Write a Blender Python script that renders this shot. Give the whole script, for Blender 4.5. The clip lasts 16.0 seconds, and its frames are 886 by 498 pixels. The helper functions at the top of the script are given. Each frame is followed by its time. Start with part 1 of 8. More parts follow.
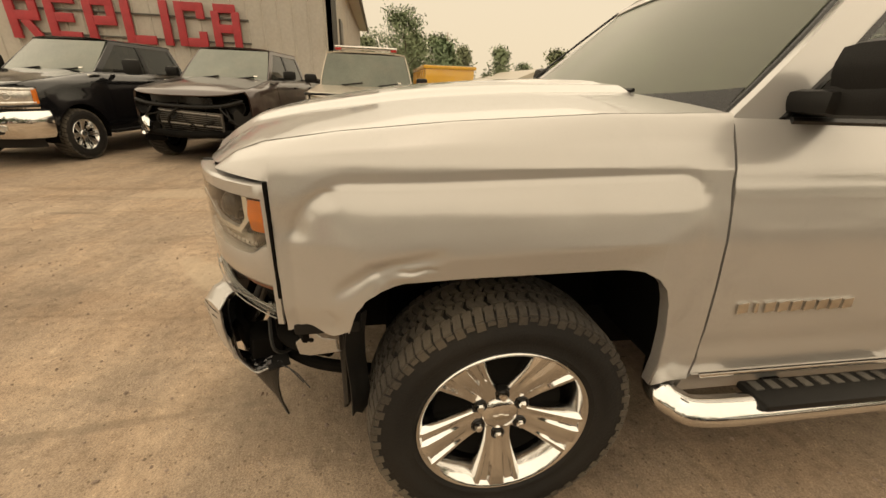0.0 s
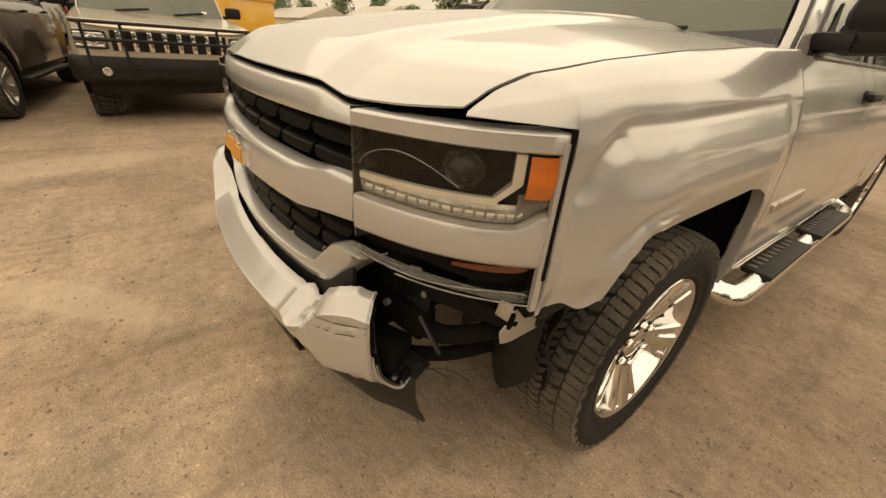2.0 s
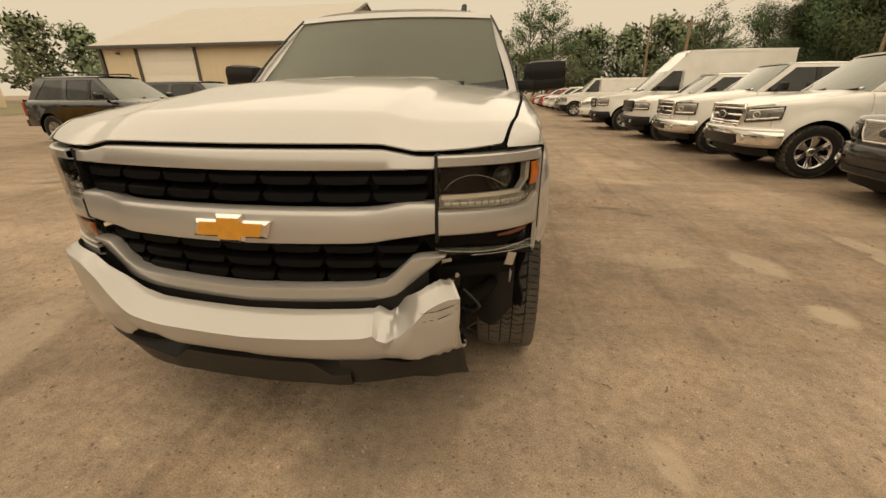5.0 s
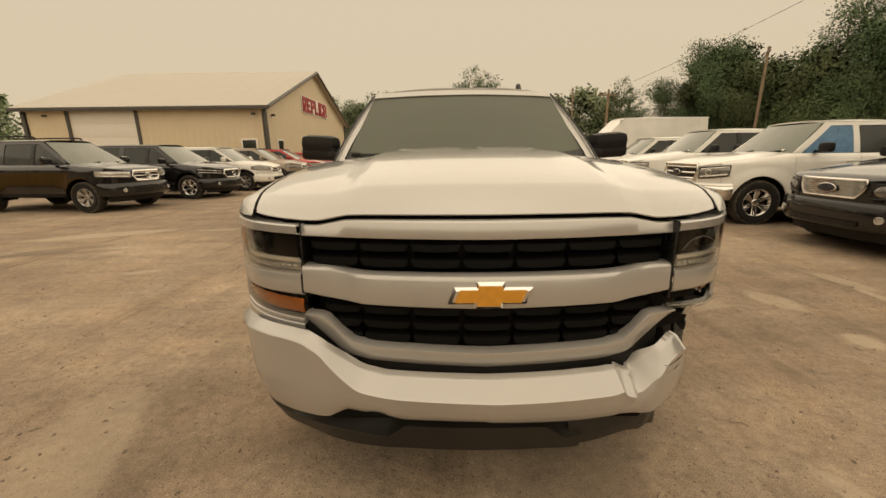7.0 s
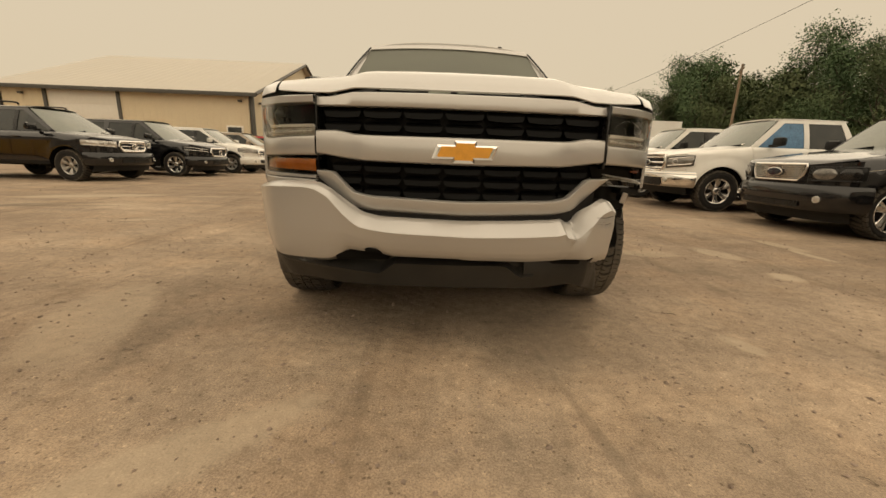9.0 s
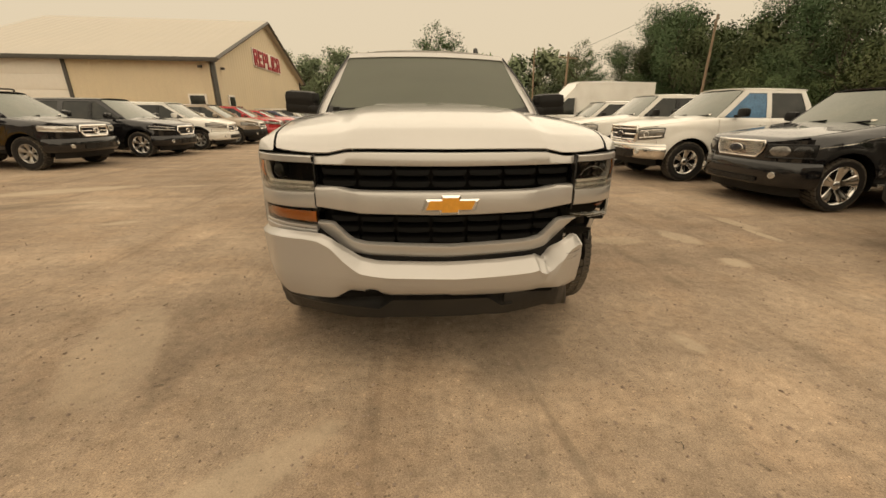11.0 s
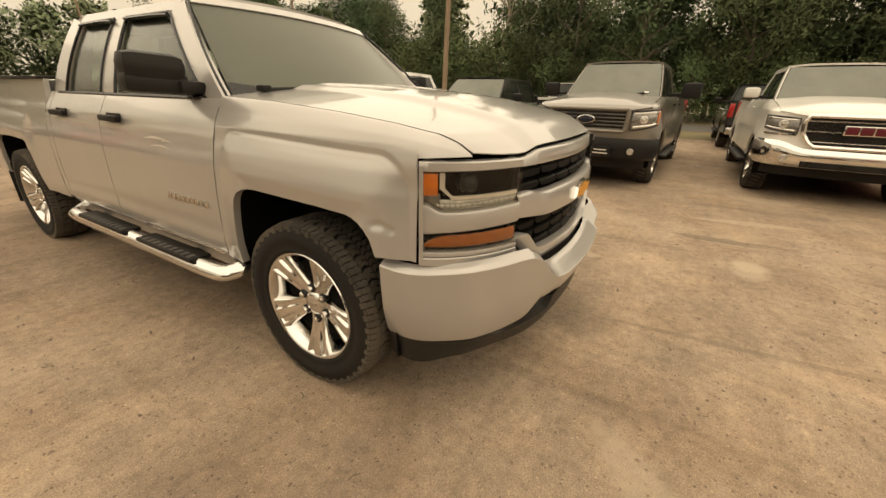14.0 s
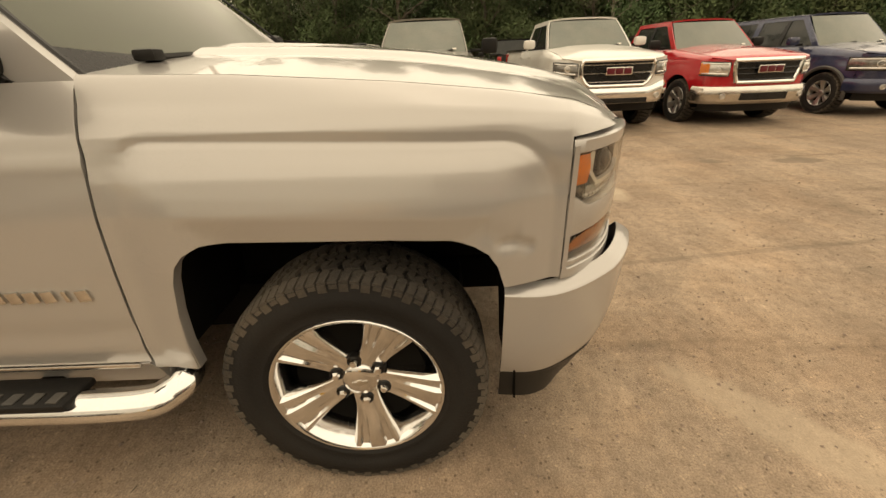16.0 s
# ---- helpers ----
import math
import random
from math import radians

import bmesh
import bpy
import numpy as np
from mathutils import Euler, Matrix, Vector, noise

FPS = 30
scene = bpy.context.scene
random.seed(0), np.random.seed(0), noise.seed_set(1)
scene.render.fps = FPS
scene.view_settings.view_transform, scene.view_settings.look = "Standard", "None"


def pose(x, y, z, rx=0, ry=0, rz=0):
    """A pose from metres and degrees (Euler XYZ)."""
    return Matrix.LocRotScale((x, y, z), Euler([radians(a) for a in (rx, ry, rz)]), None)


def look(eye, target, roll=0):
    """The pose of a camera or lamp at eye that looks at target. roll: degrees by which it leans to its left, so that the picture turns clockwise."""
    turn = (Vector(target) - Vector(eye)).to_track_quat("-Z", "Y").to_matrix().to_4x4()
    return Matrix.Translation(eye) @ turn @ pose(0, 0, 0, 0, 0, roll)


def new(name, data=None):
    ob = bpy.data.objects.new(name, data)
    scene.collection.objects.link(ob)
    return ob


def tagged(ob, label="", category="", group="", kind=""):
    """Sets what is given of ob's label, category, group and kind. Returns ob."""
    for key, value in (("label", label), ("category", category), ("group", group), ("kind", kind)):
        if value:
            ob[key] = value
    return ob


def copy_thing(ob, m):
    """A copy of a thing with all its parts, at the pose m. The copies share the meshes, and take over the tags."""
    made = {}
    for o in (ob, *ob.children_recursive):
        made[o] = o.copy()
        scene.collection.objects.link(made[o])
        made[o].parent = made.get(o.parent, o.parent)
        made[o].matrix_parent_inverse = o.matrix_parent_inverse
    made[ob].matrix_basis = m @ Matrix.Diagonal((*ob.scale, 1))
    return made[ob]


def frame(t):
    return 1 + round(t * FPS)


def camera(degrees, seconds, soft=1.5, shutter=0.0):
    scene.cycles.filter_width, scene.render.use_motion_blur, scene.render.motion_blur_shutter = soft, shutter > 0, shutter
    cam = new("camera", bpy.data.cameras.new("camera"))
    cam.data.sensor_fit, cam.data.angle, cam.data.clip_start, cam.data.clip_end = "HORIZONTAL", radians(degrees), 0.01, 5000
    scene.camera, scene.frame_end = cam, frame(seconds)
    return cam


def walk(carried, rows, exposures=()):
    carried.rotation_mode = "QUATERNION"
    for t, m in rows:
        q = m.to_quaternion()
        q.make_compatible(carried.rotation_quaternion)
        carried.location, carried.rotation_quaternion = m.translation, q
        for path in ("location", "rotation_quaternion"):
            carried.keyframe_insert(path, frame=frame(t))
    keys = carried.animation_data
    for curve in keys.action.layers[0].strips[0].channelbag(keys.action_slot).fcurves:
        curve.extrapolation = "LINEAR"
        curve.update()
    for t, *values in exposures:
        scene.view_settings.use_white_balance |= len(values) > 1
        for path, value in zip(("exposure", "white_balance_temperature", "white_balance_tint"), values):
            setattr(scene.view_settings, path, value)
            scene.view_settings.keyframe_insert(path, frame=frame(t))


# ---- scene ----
cam = camera(98.0, 16.0)
PATH = [
    (0, (1.825, -0.348, 1.347), (0.007, -0.048, 0.57), 2.3),
    (0.5, (1.765, -0.549, 1.303), (-0.02, -0.135, 0.502), 2.0),
    (1, (1.561, -0.705, 1.207), (-0.142, -0.155, 0.313), 2.3),
    (1.5, (1.431, -0.907, 1.142), (-0.132, -0.098, 0.192), 4.0),
    (2, (1.33, -1.169, 1.251), (-0.044, -0.066, 0.305), 4.8),
    (2.5, (1.244, -1.279, 1.211), (0.09, 0.008, 0.205), 4.1),
    (3, (1.064, -1.419, 1.194), (0.147, 0.011, 0.14), 3.7),
    (3.5, (0.969, -1.577, 1.258), (0.34, 0.109, 0.385), 4.1),
    (3.7, (0.937, -1.648, 1.314), (0.402, 0.121, 0.549), 3.5),
    (5.8, (0.571, -2.051, 1.293), (0.328, -0.211, 0.55), -1.0),
    (6, (0.418, -2.061, 1.299), (0.196, -0.21, 0.576), -1.3),
    (6.5, (0.072, -2.033, 1.3), (-0.076, -0.145, 0.657), -1.5),
    (7, (-0.138, -2.103, 1.357), (-0.153, -0.162, 0.874), -0.6),
    (7.5, (-0.218, -2.3, 1.406), (-0.125, -0.332, 1.066), 0.5),
    (8, (-0.148, -2.538, 1.273), (-0.063, -0.574, 0.907), 2.8),
    (8.2, (-0.147, -2.572, 1.155), (-0.078, -0.616, 0.741), 2.8),
    (10.3, (-0.112, -2.575, 0.815), (-0.009, -0.645, 0.298), 0.9),
    (10.5, (-0.116, -2.607, 0.964), (-0.011, -0.699, 0.375), 1.0),
    (11, (-0.194, -2.695, 1.313), (-0.02, -0.815, 0.654), 0.4),
    (11.5, (-0.527, -2.74, 1.398), (-0.155, -0.882, 0.757), 0.7),
    (12, (-0.833, -2.594, 1.416), (-0.168, -0.828, 0.754), -1.4),
    (12.5, (-1.214, -2.277, 1.408), (-0.243, -0.645, 0.78), 0.2),
    (13, (-1.615, -2.069, 1.399), (-0.37, -0.643, 0.754), 2.1),
    (13.5, (-1.853, -1.718, 1.342), (-0.398, -0.526, 0.663), 2.1),
    (14, (-2.021, -1.345, 1.341), (-0.425, -0.395, 0.597), 1.4),
    (14.5, (-2.076, -1.065, 1.353), (-0.394, -0.356, 0.537), 0.5),
    (15, (-1.886, -0.759, 1.277), (-0.144, -0.302, 0.409), -0.1),
    (15.5, (-1.838, -0.539, 1.294), (-0.056, -0.356, 0.405), -0.6),
    (16, (-1.873, -0.283, 1.317), (-0.08, -0.277, 0.429), -2.2),
]
walk(cam, [(t, look(eye, target, roll)) for t, eye, target, roll in PATH], exposures=[(0, 0.48), (1.5, 0.65), (2.2, 0.47), (3.0, 0.52), (3.6, 0.36), (6, 0.21), (7.5, 0.08), (8.5, 0.11), (10.5, 0.22), (12.5, 0.35), (14.5, 0.47), (16, 0.47)])

# ---- world, sun, exposure ----
world = bpy.data.worlds.new("smoky_sky")
scene.world = world
world.use_nodes = True
wt = world.node_tree
wt.nodes.clear()
sky = wt.nodes.new("ShaderNodeTexSky")
sky.sky_type, sky.sun_disc = "NISHITA", False
sky.sun_elevation, sky.sun_rotation = radians(86), radians(120)
sky.dust_density, sky.air_density, sky.ozone_density = 8.0, 1.5, 1.0
bg_sky = wt.nodes.new("ShaderNodeBackground")
bg_sky.inputs["Strength"].default_value = 0.06
wt.links.new(sky.outputs[0], bg_sky.inputs["Color"])
bg_haze = wt.nodes.new("ShaderNodeBackground")
bg_haze.inputs["Color"].default_value = (0.80, 0.655, 0.45, 1)
bg_haze.inputs["Strength"].default_value = 0.92
mix_sky = wt.nodes.new("ShaderNodeMixShader")
mix_sky.inputs[0].default_value = 0.86
wt.links.new(bg_sky.outputs[0], mix_sky.inputs[1])
wt.links.new(bg_haze.outputs[0], mix_sky.inputs[2])
out_w = wt.nodes.new("ShaderNodeOutputWorld")
wt.links.new(mix_sky.outputs[0], out_w.inputs["Surface"])

sun_data = bpy.data.lights.new("sun", "SUN")
sun_data.energy, sun_data.angle, sun_data.color = 1.85, radians(160), (1.0, 0.84, 0.62)
sun_ob = new("sun", sun_data)
sun_ob.matrix_world = look((5, -1.5, 22), (0, 0, 0))


# ---- materials ----
def mat(name, col, rough=0.5, metal=0.0, var=0.12, scale=5.0, fine=60.0, bump=0.0, coat=0.0, spec=0.5, dust=0.0, stretch=None, rvar=0.1):
    m = bpy.data.materials.new(name)
    m.use_nodes = True
    t = m.node_tree
    n, l = t.nodes, t.links
    b = n["Principled BSDF"]
    b.inputs["Metallic"].default_value = metal
    b.inputs["Coat Weight"].default_value = coat
    b.inputs["Coat Roughness"].default_value = 0.06
    b.inputs["Specular IOR Level"].default_value = spec
    co = n.new("ShaderNodeTexCoord")
    src = co.outputs["Object"]
    if stretch:
        mp = n.new("ShaderNodeMapping")
        mp.inputs["Scale"].default_value = stretch
        l.new(src, mp.inputs[0])
        src = mp.outputs[0]
    big, small = n.new("ShaderNodeTexNoise"), n.new("ShaderNodeTexNoise")
    for node, s, d in ((big, scale, 5), (small, fine, 3)):
        node.inputs["Scale"].default_value, node.inputs["Detail"].default_value = s, d
        l.new(src, node.inputs["Vector"])
    add = n.new("ShaderNodeMath")
    add.operation = "ADD"
    l.new(big.outputs[0], add.inputs[0]), l.new(small.outputs[0], add.inputs[1])
    rng = n.new("ShaderNodeMapRange")
    rng.inputs["From Min"].default_value, rng.inputs["From Max"].default_value = 0.6, 1.4
    rng.inputs["To Min"].default_value, rng.inputs["To Max"].default_value = 1 - var, 1 + var
    l.new(add.outputs[0], rng.inputs[0])
    hsv = n.new("ShaderNodeHueSaturation")
    hsv.inputs["Color"].default_value = (*col, 1)
    l.new(rng.outputs[0], hsv.inputs["Value"])
    colour = hsv.outputs[0]
    if dust:
        dn = n.new("ShaderNodeTexNoise")
        dn.inputs["Scale"].default_value, dn.inputs["Detail"].default_value = 2.3, 7
        l.new(co.outputs["Object"], dn.inputs["Vector"])
        dr = n.new("ShaderNodeMapRange")
        dr.inputs["From Min"].default_value, dr.inputs["From Max"].default_value = 0.4, 0.75
        dr.inputs["To Max"].default_value = dust
        l.new(dn.outputs[0], dr.inputs[0])
        mx = n.new("ShaderNodeMix")
        mx.data_type = "RGBA"
        l.new(dr.outputs[0], mx.inputs[0])
        l.new(colour, mx.inputs[6])
        mx.inputs[7].default_value = (0.34, 0.28, 0.20, 1)
        colour = mx.outputs[2]
    l.new(colour, b.inputs["Base Color"])
    rr = n.new("ShaderNodeMapRange")
    rr.inputs["From Min"].default_value, rr.inputs["From Max"].default_value = 0.6, 1.4
    rr.inputs["To Min"].default_value, rr.inputs["To Max"].default_value = max(0.02, rough - rvar * rough), min(1, rough + rvar * rough)
    l.new(add.outputs[0], rr.inputs[0])
    l.new(rr.outputs[0], b.inputs["Roughness"])
    if bump:
        bp = n.new("ShaderNodeBump")
        bp.inputs["Strength"].default_value, bp.inputs["Distance"].default_value = min(1, bump), 0.01
        l.new(small.outputs[0], bp.inputs["Height"])
        l.new(bp.outputs[0], b.inputs["Normal"])
    return m


def glass_mat(name, tint, gloss=0.05, haze=0.0, base=0.04):
    """Thin clear or tinted sheet: straight-through light, and gloss by Fresnel."""
    m = bpy.data.materials.new(name)
    m.use_nodes = True
    t = m.node_tree
    n, l = t.nodes, t.links
    n.remove(n["Principled BSDF"])
    tr, gl, lw, mx = n.new("ShaderNodeBsdfTransparent"), n.new("ShaderNodeBsdfGlossy"), n.new("ShaderNodeLayerWeight"), n.new("ShaderNodeMixShader")
    pw, ma = n.new("ShaderNodeMath"), n.new("ShaderNodeMath")
    pw.operation, ma.operation = "POWER", "MULTIPLY_ADD"
    pw.inputs[1].default_value, ma.inputs[1].default_value, ma.inputs[2].default_value = 4.0, 0.9, base
    lw.inputs[0].default_value = 0.5
    l.new(lw.outputs["Facing"], pw.inputs[0]), l.new(pw.outputs[0], ma.inputs[0])
    tr.inputs[0].default_value = (*tint, 1)
    gl.inputs["Roughness"].default_value = gloss
    l.new(ma.outputs[0], mx.inputs[0]), l.new(tr.outputs[0], mx.inputs[1]), l.new(gl.outputs[0], mx.inputs[2])
    last = mx
    if haze:
        df, m2 = n.new("ShaderNodeBsdfDiffuse"), n.new("ShaderNodeMixShader")
        df.inputs[0].default_value = (0.31, 0.32, 0.25, 1)
        dirt = n.new("ShaderNodeTexNoise")
        dirt.inputs["Scale"].default_value = 3.0
        mr = n.new("ShaderNodeMapRange")
        mr.inputs["To Min"].default_value, mr.inputs["To Max"].default_value = haze * 0.85, haze * 1.15
        l.new(dirt.outputs[0], mr.inputs[0]), l.new(mr.outputs[0], m2.inputs[0])
        l.new(mx.outputs[0], m2.inputs[1]), l.new(df.outputs[0], m2.inputs[2])
        last = m2
    l.new(last.outputs[0], n["Material Output"].inputs["Surface"])
    return m


def paint(name, col, metal=0.35, rough=0.32, dust=0.25):
    return mat(name, col, rough, metal, var=0.05, scale=1.5, fine=900, coat=0.8, dust=dust)


SILVER = mat("silver_paint", (0.455, 0.438, 0.415), 0.29, 0.39, var=0.05, scale=1.2, fine=1400, coat=0.9, dust=0.06)
P_WHITE = paint("white_paint", (0.74, 0.72, 0.67), 0.0, 0.35, 0.18)
P_BLACK = mat("black_paint", (0.006, 0.006, 0.007), 0.14, 0.0, var=0.05, scale=1.5, fine=900, coat=0.8, dust=0.012, spec=0.3)
P_BROWN = paint("grey_brown_paint", (0.228, 0.210, 0.183), 0.6, 0.33, 0.12)
P_RED = paint("red_paint", (0.40, 0.008, 0.014), 0.1, 0.22, 0.02)
P_BLUE = paint("dark_blue_paint", (0.02, 0.028, 0.075), 0.3, 0.28, 0.08)
P_GREY = paint("grey_paint", (0.12, 0.125, 0.13), 0.5, 0.33, 0.14)
P_TAN = paint("bronze_paint", (0.30, 0.24, 0.18), 0.5, 0.33, 0.15)
P_PALE = paint("pale_gold_paint", (0.52, 0.46, 0.37), 0.3, 0.35, 0.15)
P_YELLOW = paint("yellow_paint", (0.65, 0.36, 0.02), 0.0, 0.4, 0.12)
P_PURPLE = paint("purple_blue_paint", (0.07, 0.06, 0.26), 0.2, 0.3, 0.08)
P_MAROON = paint("dark_maroon_paint", (0.032, 0.016, 0.013), 0.3, 0.3, 0.10)
CHROME = mat("chrome", (0.82, 0.80, 0.77), 0.07, 1.0, var=0.05, scale=9, fine=120, rvar=0.5)
WHEEL_CHROME = mat("polished_wheel", (0.74, 0.73, 0.71), 0.13, 1.0, var=0.05, scale=9, fine=120, rvar=0.4)
DULL_CHROME = mat("dusty_chrome", (0.66, 0.63, 0.58), 0.2, 1.0, var=0.12, scale=9, fine=80, dust=0.25)
ALLOY = mat("alloy_wheel", (0.42, 0.41, 0.39), 0.3, 0.9, var=0.15, dust=0.25)
STEEL = mat("bare_metal", (0.55, 0.54, 0.52), 0.42, 0.85, var=0.2, fine=200)
TYRE = mat("tyre_rubber", (0.013, 0.0122, 0.0115), 0.75, var=0.25, scale=8, fine=150, bump=0.25, spec=0.25, dust=0.03)
TREAD = mat("dusty_tread_rubber", (0.048, 0.041, 0.033), 0.9, var=0.5, scale=14, fine=120, bump=0.4, dust=0.30)
BLACK_PLASTIC = mat("black_plastic", (0.011, 0.0105, 0.010), 0.5, var=0.2, fine=300, bump=0.12, spec=0.2, dust=0.02)
GLOSS_BLACK = mat("gloss_black_plastic", (0.009, 0.009, 0.009), 0.28, var=0.2, spec=0.35, dust=0.02)
GREY_PLASTIC = mat("grey_plastic", (0.055, 0.053, 0.050), 0.6, var=0.2, fine=260, bump=0.15, dust=0.25)
GRILLE_BLACK = mat("grille_black", (0.003, 0.003, 0.003), 0.42, var=0.2, spec=0.11, dust=0.005)
# near-black for dark parts; also holds the shade of wells, bays and undersides
UNDER = mat("dark_parts_and_shade", (0.005, 0.0047, 0.0044), 0.9, var=0.3, spec=0.08, dust=0.015)
DARK_GLASS = mat("dark_window_glass", (0.016, 0.019, 0.017), 0.06, var=0.1, spec=0.4, dust=0.06)
# opaque pane; the pale look of reflected sky is put into the base colour
SCREEN_GLASS = mat("sky_paled_windshield", (0.112, 0.125, 0.098), 0.06, coat=0.6, var=0.25, scale=2, spec=0.3, dust=0.12)
BLUE_FILM = mat("blue_plastic_film", (0.07, 0.17, 0.30), 0.35, var=0.35, scale=7, fine=30, bump=0.5)
LENS_DARK = mat("smoked_lamp", (0.014, 0.0135, 0.013), 0.12, var=0.2)
LAMP_TRIM = mat("satin_lamp_trim", (0.84, 0.83, 0.80), 0.2, 0.6, var=0.1)
LAMP_GREY = mat("clear_grey_lamp", (0.20, 0.19, 0.175), 0.14, 0.5, var=0.5, scale=16, fine=60, coat=1.0)
LAMP = mat("clear_lamp_reflector", (0.62, 0.60, 0.56), 0.16, 0.7, var=0.35, scale=22, fine=90, coat=1.0)
# darker copy of the amber, with the lower lamp's shade in its colour
AMBER_SHADED = mat("shaded_amber_lens", (0.30, 0.085, 0.008), 0.2, var=0.3, scale=30, fine=220, coat=1.0, bump=0.2)
AMBER = mat("amber_lens", (0.56, 0.145, 0.008), 0.22, var=0.2, scale=30, fine=220, coat=1.0, bump=0.2)
RED_LENS = mat("red_lens", (0.35, 0.012, 0.01), 0.18, var=0.15, coat=1.0)
GOLD = mat("gold_emblem_fill", (0.68, 0.32, 0.035), 0.42, 0.2, var=0.15, scale=40, fine=300, bump=0.25)
RED_SIGN = mat("red_sign_paint", (0.34, 0.028, 0.035), 0.55, var=0.25, scale=4, fine=40, bump=0.15)
CREAM = mat("cream_siding", (0.66, 0.555, 0.385), 0.6, var=0.06, scale=0.6, fine=12)
PALE_SIDING = mat("pale_grey_siding", (0.42, 0.39, 0.34), 0.65, var=0.12, scale=0.8, fine=10, dust=0.2)
ROOFING = mat("pale_metal_roofing", (0.44, 0.40, 0.335), 0.5, 0.1, var=0.08, scale=0.5, fine=9)
TRIM_DARK = mat("dark_brown_trim", (0.07, 0.065, 0.055), 0.5, var=0.15)
DOOR_WHITE = mat("white_door_panel", (0.78, 0.735, 0.66), 0.5, var=0.05)
WOOD = mat("weathered_pole_wood", (0.26, 0.19, 0.125), 0.85, var=0.3, scale=3, fine=40, bump=0.4, stretch=(4, 4, 0.4))
BARK = mat("bark", (0.11, 0.09, 0.065), 0.9, var=0.35, scale=3, fine=25, bump=0.5, stretch=(3, 3, 0.6))
PALE_BARK = mat("bare_grey_limb", (0.30, 0.26, 0.20), 0.9, var=0.3, scale=3, fine=25, bump=0.4, stretch=(3, 3, 0.6))
SEAT = mat("grey_seat_cloth", (0.10, 0.095, 0.085), 0.9, var=0.2, fine=300, bump=0.2)
CABLE = mat("cable", (0.02, 0.02, 0.02), 0.6, var=0.1)
WIN_CLEAR = glass_mat("truck_window_glass", (0.66, 0.71, 0.65), 0.15, haze=0.03)
WIN_SCREEN = glass_mat("truck_windshield_glass", (0.36, 0.395, 0.35), 0.29, haze=0.26)
LENS_CLEAR = glass_mat("clear_lamp_lens", (0.95, 0.94, 0.91), 0.05, base=0.02)


def leaf_mat(name, col, spread=0.35):
    m = bpy.data.materials.new(name)
    m.use_nodes = True
    n, l = m.node_tree.nodes, m.node_tree.links
    b = n["Principled BSDF"]
    geo, info = n.new("ShaderNodeNewGeometry"), n.new("ShaderNodeObjectInfo")
    noise_t, co = n.new("ShaderNodeTexNoise"), n.new("ShaderNodeTexCoord")
    noise_t.inputs["Scale"].default_value = 0.45
    l.new(co.outputs["Object"], noise_t.inputs["Vector"])
    a1, a2 = n.new("ShaderNodeMath"), n.new("ShaderNodeMath")
    a1.operation = a2.operation = "ADD"
    half = n.new("ShaderNodeMath")
    half.operation = "MULTIPLY"
    half.inputs[1].default_value = 0.6
    l.new(geo.outputs["Random Per Island"], half.inputs[0])
    l.new(half.outputs[0], a1.inputs[0]), l.new(info.outputs["Random"], a1.inputs[1])
    l.new(a1.outputs[0], a2.inputs[0]), l.new(noise_t.outputs[0], a2.inputs[1])
    mr = n.new("ShaderNodeMapRange")
    mr.inputs["From Min"].default_value, mr.inputs["From Max"].default_value = 0.4, 1.9
    mr.inputs["To Min"].default_value, mr.inputs["To Max"].default_value = 1 - spread, 1 + spread
    l.new(a2.outputs[0], mr.inputs[0])
    hs = n.new("ShaderNodeHueSaturation")
    hs.inputs["Color"].default_value = (*col, 1)
    l.new(mr.outputs[0], hs.inputs["Value"])
    hr = n.new("ShaderNodeMapRange")
    hr.inputs["To Min"].default_value, hr.inputs["To Max"].default_value = 0.47, 0.53
    l.new(info.outputs["Random"], hr.inputs[0])
    l.new(hr.outputs[0], hs.inputs["Hue"])
    l.new(hs.outputs[0], b.inputs["Base Color"])
    b.inputs["Roughness"].default_value = 0.8
    b.inputs["Specular IOR Level"].default_value = 0.12
    return m


LIP = mat("dusty_black_plastic", (0.012, 0.0115, 0.0105), 0.45, var=0.3, fine=260, bump=0.15, spec=0.35, dust=0.05)
LEAF = leaf_mat("leaves", (0.089, 0.119, 0.056), 0.26)
LEAF_PALE = leaf_mat("pale_leaves", (0.103, 0.135, 0.063), 0.26)
# distance haze is put into this leaf colour: paler and greyer than LEAF
LEAF_FAR = leaf_mat("haze_paled_leaves", (0.195, 0.228, 0.130), 0.2)
LEAF_LIGHT = leaf_mat("light_leaves", (0.108, 0.140, 0.060), 0.26)


